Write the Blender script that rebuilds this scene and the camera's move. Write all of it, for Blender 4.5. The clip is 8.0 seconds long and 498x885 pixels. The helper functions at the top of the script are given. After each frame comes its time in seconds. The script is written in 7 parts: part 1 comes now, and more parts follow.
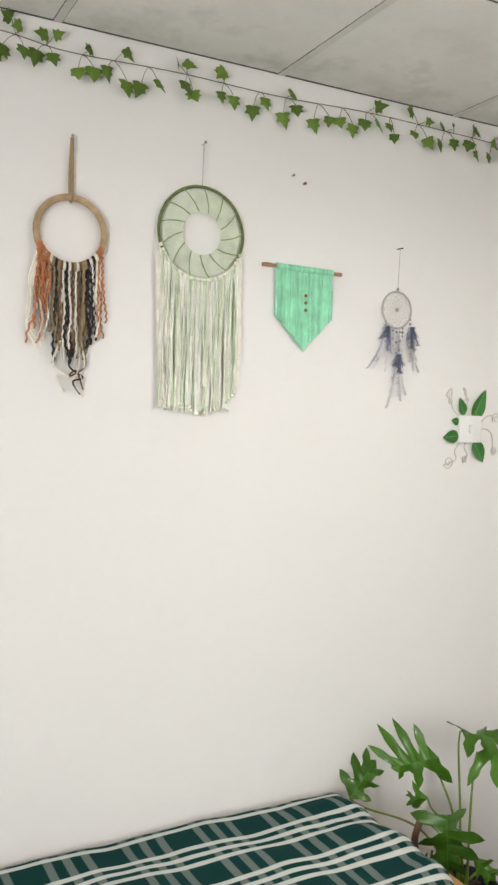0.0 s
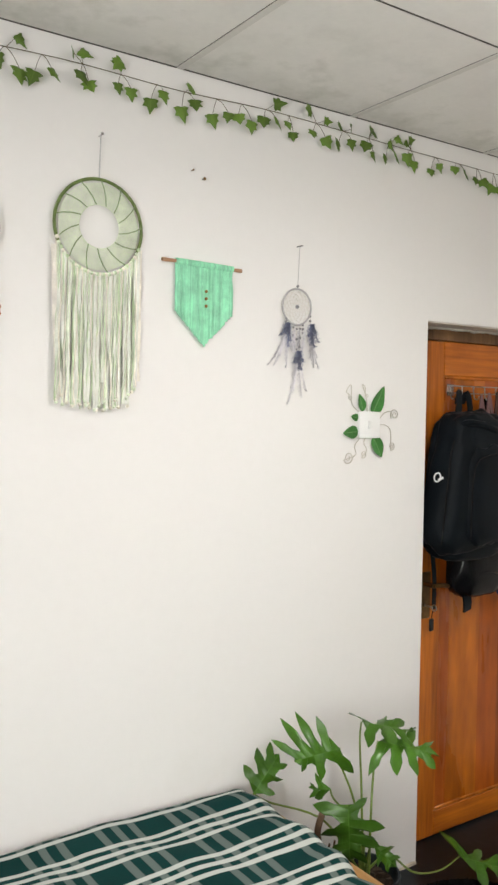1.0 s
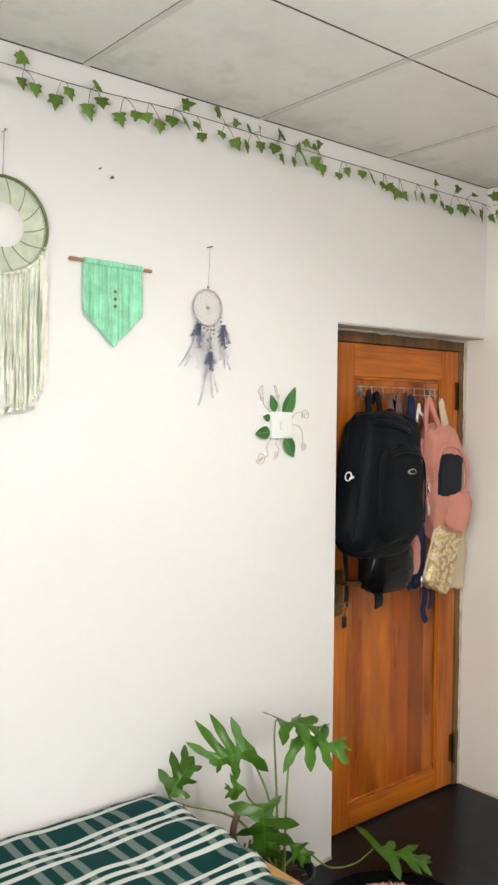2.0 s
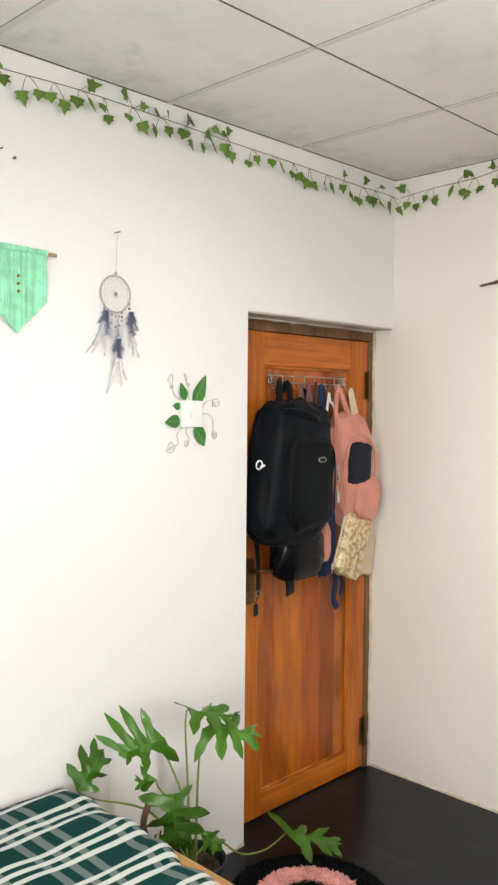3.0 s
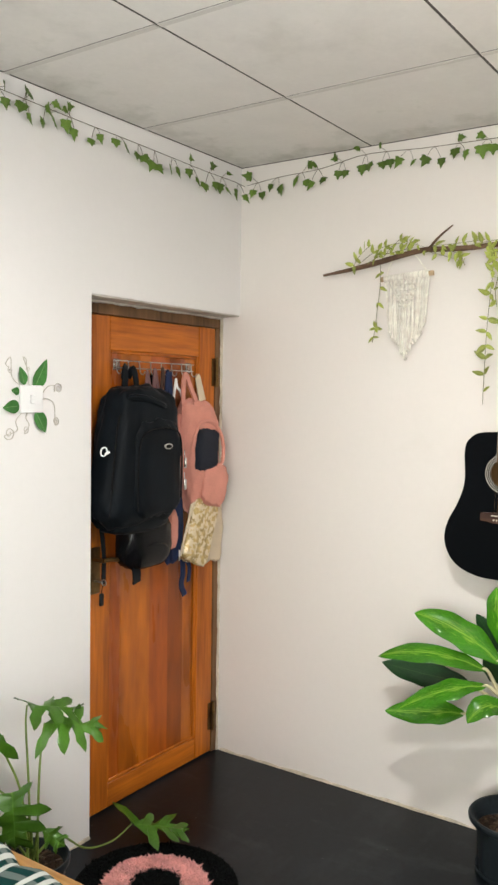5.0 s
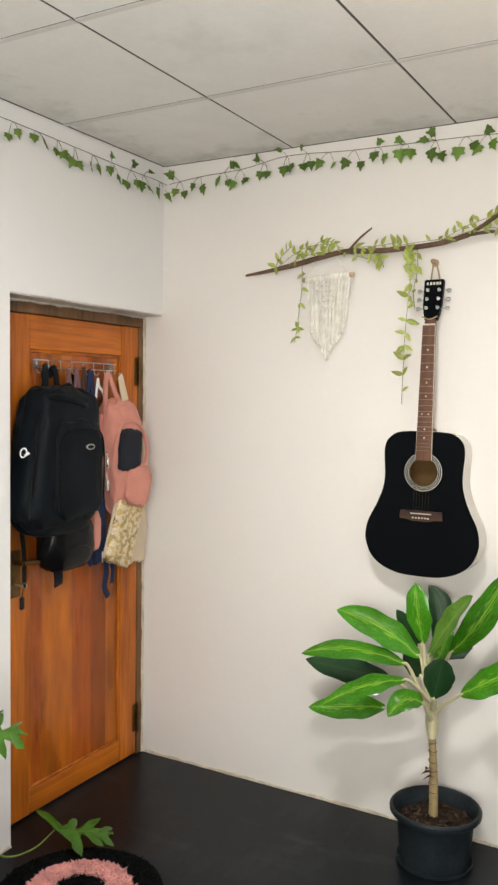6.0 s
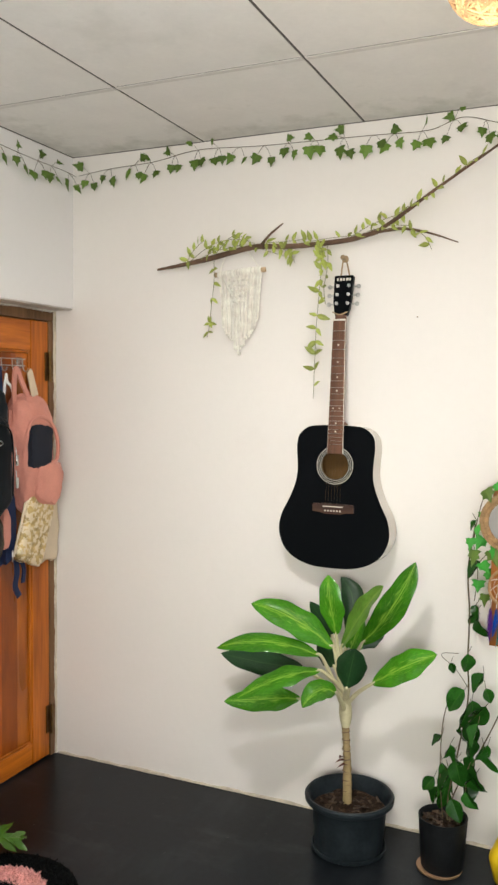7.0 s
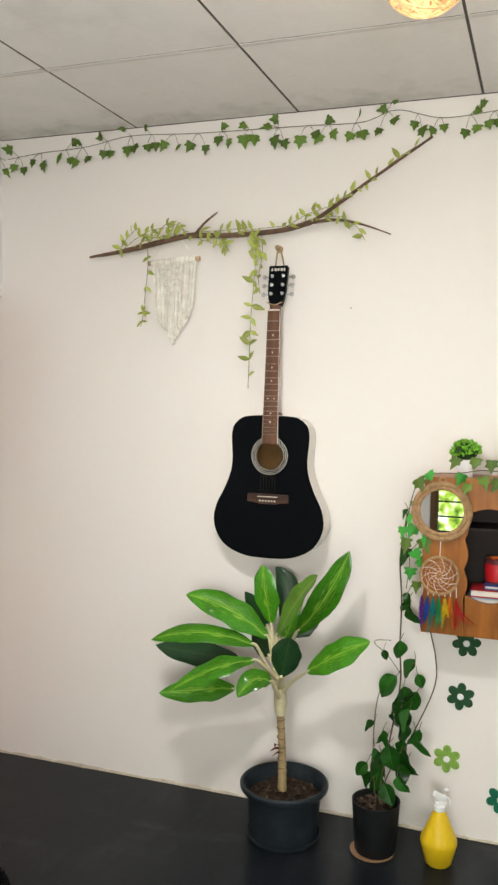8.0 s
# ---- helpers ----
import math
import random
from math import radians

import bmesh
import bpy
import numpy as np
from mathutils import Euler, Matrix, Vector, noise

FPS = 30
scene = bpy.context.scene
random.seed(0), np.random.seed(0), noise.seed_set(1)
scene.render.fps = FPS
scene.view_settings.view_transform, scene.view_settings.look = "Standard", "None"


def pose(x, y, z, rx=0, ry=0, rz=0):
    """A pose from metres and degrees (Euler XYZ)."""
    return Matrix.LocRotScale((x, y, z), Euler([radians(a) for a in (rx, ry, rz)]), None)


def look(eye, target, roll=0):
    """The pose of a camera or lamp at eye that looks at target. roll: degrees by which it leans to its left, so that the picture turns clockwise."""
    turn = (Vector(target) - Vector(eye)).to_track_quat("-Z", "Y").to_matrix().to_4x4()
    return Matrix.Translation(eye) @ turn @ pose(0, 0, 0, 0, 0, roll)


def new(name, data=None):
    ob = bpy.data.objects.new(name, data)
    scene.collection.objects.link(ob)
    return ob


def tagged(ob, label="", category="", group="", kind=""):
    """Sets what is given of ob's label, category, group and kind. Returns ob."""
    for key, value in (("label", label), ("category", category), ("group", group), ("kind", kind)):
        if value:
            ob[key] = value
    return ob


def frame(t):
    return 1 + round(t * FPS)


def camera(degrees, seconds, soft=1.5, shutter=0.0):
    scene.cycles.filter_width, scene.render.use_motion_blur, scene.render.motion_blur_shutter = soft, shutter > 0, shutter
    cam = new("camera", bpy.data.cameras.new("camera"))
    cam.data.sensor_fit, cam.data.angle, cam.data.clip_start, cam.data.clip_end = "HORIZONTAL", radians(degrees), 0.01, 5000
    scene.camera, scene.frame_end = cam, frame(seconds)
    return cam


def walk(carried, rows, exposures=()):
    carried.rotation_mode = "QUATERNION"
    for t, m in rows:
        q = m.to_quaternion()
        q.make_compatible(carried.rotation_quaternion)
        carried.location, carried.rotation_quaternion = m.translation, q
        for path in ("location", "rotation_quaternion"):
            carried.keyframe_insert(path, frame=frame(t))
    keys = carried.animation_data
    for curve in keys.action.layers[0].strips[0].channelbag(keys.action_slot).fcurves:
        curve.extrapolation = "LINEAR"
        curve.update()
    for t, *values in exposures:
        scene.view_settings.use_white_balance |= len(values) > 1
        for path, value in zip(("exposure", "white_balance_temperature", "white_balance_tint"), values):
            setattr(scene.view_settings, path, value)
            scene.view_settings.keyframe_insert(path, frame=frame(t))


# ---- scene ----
import itertools

cam = camera(33.0, 8.0, 2.6)
PATH = [
    (0, (-3.108, -2.096, 1.621), (-2.164, -0.335, 1.548), 1.1),
    (0.5, (-3.092, -2.1, 1.612), (-2.057, -0.39, 1.544), 1.0),
    (1, (-3.082, -2.099, 1.614), (-1.954, -0.449, 1.542), 0.9),
    (1.5, (-3.074, -2.103, 1.615), (-1.869, -0.509, 1.549), 0.7),
    (3, (-3.038, -2.113, 1.602), (-1.611, -0.714, 1.518), 0.5),
    (3.5, (-3.023, -2.114, 1.599), (-1.539, -0.776, 1.505), 0.6),
    (4, (-3.011, -2.116, 1.596), (-1.474, -0.84, 1.491), 0.6),
    (4.5, (-3.005, -2.118, 1.594), (-1.412, -0.915, 1.486), 0.7),
    (6, (-2.994, -2.136, 1.601), (-1.257, -1.15, 1.491), 0.8),
    (6.5, (-2.991, -2.14, 1.602), (-1.208, -1.241, 1.489), 0.6),
    (7, (-2.984, -2.147, 1.6), (-1.159, -1.337, 1.481), 0.6),
    (7.5, (-2.98, -2.145, 1.591), (-1.122, -1.416, 1.466), 0.7),
    (8, (-2.976, -2.14, 1.596), (-1.094, -1.477, 1.458), 0.8),
]
walk(cam, [(t, look(eye, target, roll)) for t, eye, target, roll in PATH],
     [(0, -0.02), (1.5, 0.18), (3.0, 0.41), (3.5, 0.49), (4.0, 0.54), (4.5, 0.40), (6.0, 0.28), (6.5, 0.31), (7.0, 0.28), (8.0, 0.18)])

# ---- world and lamps ----
world = bpy.data.worlds.new("world")
scene.world = world
world.use_nodes = True
wn = world.node_tree
sky = wn.nodes.new("ShaderNodeTexSky")
sky.sky_type, sky.sun_disc = "NISHITA", False
sky.sun_elevation, sky.sun_rotation = radians(50), radians(200)
wn.nodes["Background"].inputs["Strength"].default_value = 0.1
wn.links.new(sky.outputs["Color"], wn.nodes["Background"].inputs["Color"])


def lamp(name, kind, energy, colour, m, size=0.05, size_y=None):
    data = bpy.data.lights.new(name, kind)
    data.energy, data.color = energy, colour
    if kind == "AREA":
        data.shape, data.size, data.size_y = "RECTANGLE", size, size_y
    elif kind == "SUN":
        data.angle = radians(size)
    else:
        data.shadow_soft_size = size
    ob = new(name, data)
    ob.matrix_world = m
    return ob


BULB = (-1.66, -1.42, 2.375)
lamp("bulb_light", "POINT", 11, (0.97, 0.98, 1.0), pose(*BULB), 0.05)
lamp("bulb_downlight", "AREA", 23, (1.0, 0.975, 0.955), pose(BULB[0], BULB[1], BULB[2] - 0.02), 0.11, 0.11)
lamp("pendant_light", "POINT", 3.0, (1.0, 0.82, 0.60), pose(-1.19, -1.878, 2.22), 0.07)
lamp("window_daylight", "AREA", 58, (0.985, 0.973, 0.965), pose(-4.28, -2.35, 1.42, 0, -90, 0), 0.95, 1.5)
lamp("window_daylight", "AREA", 6, (1.0, 0.98, 0.965), pose(-2.45, -3.64, 1.15, 90, 0, 0), 0.7, 1.2)
lamp("sun", "SUN", 2.0, (1.0, 0.95, 0.86), look((-8, -6, 9), (-4, -2, 0)), 0.5)


# ---- materials ----
def mat(name, colour, rough=0.5, metal=0.0, var=0.14, scale=6.0, fine=70.0, bump=0.12, stretch=(1, 1, 1), per=0.0,
        coat=0.0, sheen=0.0, dist=0.002, second=None, trans=0.0, spec=0.3):
    """A principled material with coarse and fine variation; per: spread between separate objects."""
    m = bpy.data.materials.new(name)
    m.use_nodes = True
    n, l = m.node_tree.nodes, m.node_tree.links
    p = n["Principled BSDF"]
    p.inputs["Roughness"].default_value, p.inputs["Metallic"].default_value = rough, metal
    p.inputs["Coat Weight"].default_value, p.inputs["Sheen Weight"].default_value = coat, sheen
    p.inputs["Specular IOR Level"].default_value = spec
    p.inputs["Coat Roughness"].default_value = 0.15
    tc, mp = n.new("ShaderNodeTexCoord"), n.new("ShaderNodeMapping")
    mp.inputs["Scale"].default_value = stretch
    l.new(tc.outputs["Object"], mp.inputs["Vector"])
    n1, n2 = n.new("ShaderNodeTexNoise"), n.new("ShaderNodeTexNoise")
    for node, s, d in ((n1, scale, 4), (n2, fine, 3)):
        node.inputs["Scale"].default_value, node.inputs["Detail"].default_value = s, d
        l.new(mp.outputs["Vector"], node.inputs["Vector"])
    mix = n.new("ShaderNodeMix")
    mix.data_type = "RGBA"
    dark = [c * (1 - var * 1.6) for c in colour]
    light = list(second) if second else [min(1, c * (1 + var * 1.4)) for c in colour]
    mix.inputs["A"].default_value, mix.inputs["B"].default_value = (*dark, 1), (*light, 1)
    add = n.new("ShaderNodeMath")
    add.operation = "MULTIPLY_ADD"
    add.inputs[1].default_value, add.inputs[2].default_value = 0.35, 0
    l.new(n2.outputs["Fac"], add.inputs[0])
    add2 = n.new("ShaderNodeMath")
    add2.operation = "MULTIPLY_ADD"
    add2.inputs[1].default_value = 0.65
    l.new(n1.outputs["Fac"], add2.inputs[0])
    l.new(add.outputs[0], add2.inputs[2])
    ramp = n.new("ShaderNodeMapRange")
    ramp.inputs["From Min"].default_value, ramp.inputs["From Max"].default_value = 0.3, 0.7
    l.new(add2.outputs[0], ramp.inputs["Value"])
    l.new(ramp.outputs[0], mix.inputs["Factor"])
    out = mix.outputs["Result"]
    if per:
        oi, hs = n.new("ShaderNodeObjectInfo"), n.new("ShaderNodeHueSaturation")
        mr = n.new("ShaderNodeMapRange")
        mr.inputs["To Min"].default_value, mr.inputs["To Max"].default_value = 1 - per, 1 + per
        l.new(oi.outputs["Random"], mr.inputs["Value"])
        l.new(mr.outputs[0], hs.inputs["Value"])
        l.new(out, hs.inputs["Color"])
        out = hs.outputs["Color"]
    l.new(out, p.inputs["Base Color"])
    rr = n.new("ShaderNodeMapRange")
    rr.inputs["To Min"].default_value, rr.inputs["To Max"].default_value = max(0.02, rough * 0.8), min(1, rough * 1.2)
    l.new(n1.outputs["Fac"], rr.inputs["Value"])
    l.new(rr.outputs[0], p.inputs["Roughness"])
    if bump:
        b = n.new("ShaderNodeBump")
        b.inputs["Strength"].default_value, b.inputs["Distance"].default_value = bump, dist
        l.new(add2.outputs[0], b.inputs["Height"])
        l.new(b.outputs["Normal"], p.inputs["Normal"])
    if trans:
        p.inputs["Subsurface Weight"].default_value = trans
        p.inputs["Subsurface Radius"].default_value = (0.01, 0.01, 0.01)
    return m


def nodes_of(m):
    return m.node_tree.nodes, m.node_tree.links, m.node_tree.nodes["Principled BSDF"]


def stained(m, tint, scale, low, high, amount, where=(1, 1, 1)):
    """Lay blotchy stains of their own shape over a material's colour."""
    n, l, p = nodes_of(m)
    old = p.inputs["Base Color"].links[0].from_socket
    tc, mp, a, b = (n.new(k) for k in ("ShaderNodeTexCoord", "ShaderNodeMapping", "ShaderNodeTexNoise", "ShaderNodeMapRange"))
    mp.inputs["Scale"].default_value = where
    l.new(tc.outputs["Object"], mp.inputs["Vector"])
    l.new(mp.outputs["Vector"], a.inputs["Vector"])
    a.inputs["Scale"].default_value, a.inputs["Detail"].default_value, a.inputs["Roughness"].default_value = scale, 6, 0.62
    b.inputs["From Min"].default_value, b.inputs["From Max"].default_value = low, high
    b.inputs["To Max"].default_value = amount
    l.new(a.outputs["Fac"], b.inputs["Value"])
    x = n.new("ShaderNodeMix")
    x.data_type = "RGBA"
    x.inputs["B"].default_value = (*tint, 1)
    l.new(old, x.inputs["A"])
    l.new(b.outputs[0], x.inputs["Factor"])
    l.new(x.outputs["Result"], p.inputs["Base Color"])
    return m


def wood(name, dark, light, rough, axis=2, grain=26.0, per=0.12, coat=0.0):
    st = [grain, grain, grain]
    st[axis] = 1.1
    m = mat(name, dark, rough, var=0.35, scale=1.0, fine=5.0, bump=0.10, stretch=st, per=per, second=light, coat=coat, dist=0.001)
    return stained(m, [c * 0.45 for c in dark], 2.2, 0.56, 0.72, 0.6)


def leafy(name, base, rib, tip=None, rough=0.38, mottle=0.0, per=0.22, rib_width=0.05):
    """Leaf: u runs along the blade and v across it; a pale midrib, side veins, and mottling along the rib."""
    m = mat(name, base, rough, var=0.22, scale=14, fine=120, bump=0.08, per=per, trans=0.0)
    n, l, p = nodes_of(m)
    old = p.inputs["Base Color"].links[0].from_socket
    uv, sep = n.new("ShaderNodeUVMap"), n.new("ShaderNodeSeparateXYZ")
    l.new(uv.outputs["UV"], sep.inputs[0])
    a = n.new("ShaderNodeMath"); a.operation = "SUBTRACT"; a.inputs[1].default_value = 0.5
    l.new(sep.outputs["Y"], a.inputs[0])
    b = n.new("ShaderNodeMath"); b.operation = "ABSOLUTE"
    l.new(a.outputs[0], b.inputs[0])
    r = n.new("ShaderNodeMapRange")
    r.inputs["From Min"].default_value, r.inputs["From Max"].default_value = rib_width * 0.4, rib_width
    r.inputs["To Min"].default_value, r.inputs["To Max"].default_value = 0.45, 0.0
    l.new(b.outputs[0], r.inputs["Value"])
    # side veins slant forward from the midrib
    v = n.new("ShaderNodeMath"); v.operation = "MULTIPLY_ADD"; v.inputs[1].default_value = -0.55
    l.new(b.outputs[0], v.inputs[0]); l.new(sep.outputs["X"], v.inputs[2])
    w = n.new("ShaderNodeMath"); w.operation = "MULTIPLY"; w.inputs[1].default_value = 62.0
    l.new(v.outputs[0], w.inputs[0])
    s = n.new("ShaderNodeMath"); s.operation = "SINE"
    l.new(w.outputs[0], s.inputs[0])
    sv = n.new("ShaderNodeMapRange")
    sv.inputs["From Min"].default_value, sv.inputs["From Max"].default_value = 0.8, 1.0
    sv.inputs["To Max"].default_value = 0.06
    l.new(s.outputs[0], sv.inputs["Value"])
    top = n.new("ShaderNodeMath"); top.operation = "MAXIMUM"
    l.new(r.outputs[0], top.inputs[0]); l.new(sv.outputs[0], top.inputs[1])
    out = top.outputs[0]
    if mottle:
        no = n.new("ShaderNodeTexNoise"); no.inputs["Scale"].default_value = 5.0; no.inputs["Detail"].default_value = 6
        mp = n.new("ShaderNodeMapping"); mp.inputs["Scale"].default_value = (1.4, 5, 1)
        l.new(uv.outputs["UV"], mp.inputs["Vector"]); l.new(mp.outputs[0], no.inputs["Vector"])
        q = n.new("ShaderNodeMath"); q.operation = "MULTIPLY_ADD"; q.inputs[1].default_value = -0.75
        l.new(b.outputs[0], q.inputs[0]); l.new(no.outputs["Fac"], q.inputs[2])
        z = n.new("ShaderNodeMapRange")
        z.inputs["From Min"].default_value, z.inputs["From Max"].default_value = 0.40, 0.60
        z.inputs["To Max"].default_value = mottle
        l.new(q.outputs[0], z.inputs["Value"])
        t2 = n.new("ShaderNodeMath"); t2.operation = "MAXIMUM"
        l.new(out, t2.inputs[0]); l.new(z.outputs[0], t2.inputs[1])
        out = t2.outputs[0]
    x = n.new("ShaderNodeMix"); x.data_type = "RGBA"
    x.inputs["B"].default_value = (*rib, 1)
    l.new(old, x.inputs["A"]); l.new(out, x.inputs["Factor"])
    l.new(x.outputs["Result"], p.inputs["Base Color"])
    return m


def glowing(name, colour, strength):
    m = mat(name, colour, 0.4)
    n, l, p = nodes_of(m)
    p.inputs["Emission Color"].default_value, p.inputs["Emission Strength"].default_value = (*colour, 1), strength
    return m


WALL = stained(mat("white_wall_paint", (0.803, 0.785, 0.768), 0.62, var=0.012, scale=1.3, fine=38, bump=0.22, dist=0.0025),
               (0.70, 0.665, 0.61), 1.5, 0.60, 0.80, 0.35)
WALL_CREAM = stained(mat("cream_wall_paint", (0.83, 0.785, 0.735), 0.62, var=0.012, scale=1.3, fine=38, bump=0.22, dist=0.0025),
                     (0.72, 0.665, 0.59), 1.5, 0.60, 0.80, 0.35)
PLASTER = stained(mat("bare_grey_plaster", (0.42, 0.38, 0.33), 0.85, var=0.2, scale=9, fine=90, bump=0.5), (0.22, 0.19, 0.16), 6, 0.5, 0.65, 0.6)
SOFFIT = stained(mat("rough_grey_plaster", (0.60, 0.57, 0.51), 0.85, var=0.14, scale=9, fine=90, bump=0.6), (0.33, 0.29, 0.24), 6, 0.5, 0.65, 0.6)
CEIL = stained(mat("painted_ceiling_board", (0.79, 0.77, 0.735), 0.72, var=0.03, scale=7.0, fine=60, bump=0.08),
               (0.30, 0.295, 0.25), 3.0, 0.57, 0.85, 0.30)


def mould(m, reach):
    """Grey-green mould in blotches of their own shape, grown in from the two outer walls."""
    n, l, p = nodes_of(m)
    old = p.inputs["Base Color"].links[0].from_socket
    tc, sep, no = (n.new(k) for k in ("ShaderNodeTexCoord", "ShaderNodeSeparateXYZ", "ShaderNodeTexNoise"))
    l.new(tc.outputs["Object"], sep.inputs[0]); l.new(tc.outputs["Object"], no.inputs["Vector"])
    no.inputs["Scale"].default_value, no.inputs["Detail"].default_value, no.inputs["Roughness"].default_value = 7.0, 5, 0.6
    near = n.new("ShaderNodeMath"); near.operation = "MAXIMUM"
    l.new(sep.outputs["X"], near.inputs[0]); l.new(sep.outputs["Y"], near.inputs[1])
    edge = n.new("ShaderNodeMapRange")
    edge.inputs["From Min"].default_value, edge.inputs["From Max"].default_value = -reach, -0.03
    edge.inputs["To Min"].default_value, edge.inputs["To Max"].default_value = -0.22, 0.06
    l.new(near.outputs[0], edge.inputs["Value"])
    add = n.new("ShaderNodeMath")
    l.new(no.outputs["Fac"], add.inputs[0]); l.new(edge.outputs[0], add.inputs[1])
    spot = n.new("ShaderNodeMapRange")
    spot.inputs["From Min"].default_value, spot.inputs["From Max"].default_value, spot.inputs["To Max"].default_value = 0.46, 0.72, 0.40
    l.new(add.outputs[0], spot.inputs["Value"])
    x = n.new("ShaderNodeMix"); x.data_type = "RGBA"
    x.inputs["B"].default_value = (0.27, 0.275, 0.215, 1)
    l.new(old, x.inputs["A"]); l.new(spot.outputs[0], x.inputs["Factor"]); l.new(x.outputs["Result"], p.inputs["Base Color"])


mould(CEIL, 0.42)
COVER = mat("painted_cover_strip", (0.66, 0.64, 0.60), 0.7, var=0.05, scale=3, bump=0.05)
JOINT = mat("dark_joint", (0.10, 0.092, 0.082), 0.9)
FLOOR = stained(mat("black_polished_cement", (0.0075, 0.0100, 0.0125), 0.30, spec=0.17, var=0.3, scale=2.2, fine=45, bump=0.06, coat=0.0),
                (0.030, 0.034, 0.038), 1.9, 0.50, 0.78, 0.7, (1, 2.2, 1))
stained(FLOOR, (0.075, 0.080, 0.084), 3.2, 0.56, 0.74, 0.26, (2.6, 0.9, 1))
stained(FLOOR, (0.12, 0.12, 0.12), 26, 0.69, 0.72, 0.5)
DOOR_WOOD = wood("varnished_orange_wood", (0.45, 0.100, 0.008), (0.66, 0.19, 0.017), 0.34, 2, 16, 0.08, 0.08)
DOOR_RAIL = wood("varnished_orange_wood_across", (0.45, 0.100, 0.008), (0.66, 0.19, 0.017), 0.34, 0, 16, 0.08, 0.08)
PANEL_WOOD = wood("varnished_red_brown_wood", (0.29, 0.048, 0.006), (0.53, 0.125, 0.012), 0.28, 2, 5, 0.24, 0.12)
PANEL_GOLD = wood("varnished_golden_wood", (0.40, 0.085, 0.006), (0.66, 0.19, 0.016), 0.28, 2, 5, 0.12, 0.12)
FRAME_WOOD = wood("dull_brown_wood", (0.13, 0.065, 0.028), (0.23, 0.12, 0.055), 0.62, 2, 14, 0.1)
CAB_WOOD = wood("varnished_brown_wood", (0.25, 0.075, 0.010), (0.44, 0.155, 0.022), 0.36, 2, 8, 0.06, 0.06)
BED_WOOD = wood("light_orange_wood", (0.48, 0.24, 0.07), (0.62, 0.34, 0.12), 0.45, 1, 14)
BRANCH_WOOD = wood("brown_branch_bark", (0.11, 0.062, 0.036), (0.24, 0.145, 0.09), 0.72, 0, 9, 0.05)
PALE_WOOD = wood("pale_dowel_wood", (0.52, 0.36, 0.21), (0.66, 0.48, 0.3), 0.6, 1, 16)
NECK_WOOD = wood("rosewood", (0.10, 0.042, 0.022), (0.19, 0.085, 0.048), 0.45, 2, 22, 0.03)
BRIDGE_WOOD = wood("dark_rosewood", (0.045, 0.020, 0.013), (0.095, 0.042, 0.026), 0.42, 0, 22, 0.03)
STEEL = mat("steel", (0.55, 0.54, 0.52), 0.28, 1.0, var=0.08, bump=0.03)
BRASS = mat("aged_brass", (0.17, 0.10, 0.04), 0.42, 1.0, var=0.3, scale=20, bump=0.1)
BLACK_GLOSS = mat("black_lacquer", (0.0016, 0.0024, 0.0034), 0.30, var=0.1, spec=0.07, bump=0.0)
IVORY = mat("ivory_binding", (0.72, 0.68, 0.58), 0.35, var=0.05)
SIDE_PALE = mat("pale_gloss_side", (0.62, 0.58, 0.52), 0.16, var=0.05, coat=0.5, bump=0.0)
POT = mat("dark_slate_plastic", (0.018, 0.024, 0.028), 0.38, var=0.3, scale=12, spec=0.12, bump=0.08)
POT_BLACK = mat("black_plastic", (0.010, 0.011, 0.012), 0.45, var=0.25, scale=12, spec=0.2, bump=0.08)
SOIL = stained(mat("potting_soil", (0.030, 0.019, 0.013), 0.95, var=0.5, scale=40, fine=160, spec=0.1, bump=1.0, dist=0.01), (0.13, 0.085, 0.05), 55, 0.56, 0.62, 0.5)
BLACK_CLOTH = mat("black_nylon", (0.0042, 0.0062, 0.0085), 0.50, var=0.4, scale=8, fine=260, spec=0.085, bump=0.18, sheen=0.02)
BLACK_LEATHER = mat("black_leather", (0.004, 0.004, 0.005), 0.24, var=0.3, scale=9, fine=220, spec=0.18, bump=0.25, dist=0.004)
PINK_CLOTH = mat("dusty_pink_cloth", (0.60, 0.25, 0.19), 0.8, var=0.12, scale=9, fine=240, bump=0.3, sheen=0.1)
NAVY_CLOTH = mat("navy_cloth", (0.012, 0.022, 0.065), 0.8, var=0.3, scale=9, fine=240, bump=0.3)
DARK_CLOTH = mat("dark_cloth", (0.012, 0.014, 0.022), 0.8, var=0.25, scale=9, fine=240, bump=0.3)
MAUVE_CLOTH = mat("mauve_cloth", (0.19, 0.10, 0.10), 0.8, var=0.2, scale=9, fine=240, bump=0.3)
CREAM_CLOTH = mat("cream_cloth", (0.66, 0.55, 0.40), 0.85, var=0.08, scale=9, fine=240, bump=0.3)
WHITE_PLASTIC = mat("white_plastic", (0.82, 0.82, 0.81), 0.32, var=0.02, bump=0.0)
CLEAR = mat("clear_plastic", (0.75, 0.72, 0.68), 0.12, var=0.02, bump=0.0)
nodes_of(CLEAR)[2].inputs["Transmission Weight"].default_value = 0.85


# ---- geometry ----
def join(*geos):
    v, f, uv = [], [], []
    for g in geos:
        o = len(v)
        v += [tuple(p) for p in g[0]]
        f += [tuple(i + o for i in q) for q in g[1]]
        uv += list(g[2]) if len(g) > 2 else [(0, 0)] * len(g[0])
    return v, f, uv


def moved(g, m):
    return ([tuple(m @ Vector(p)) for p in g[0]], *g[1:])


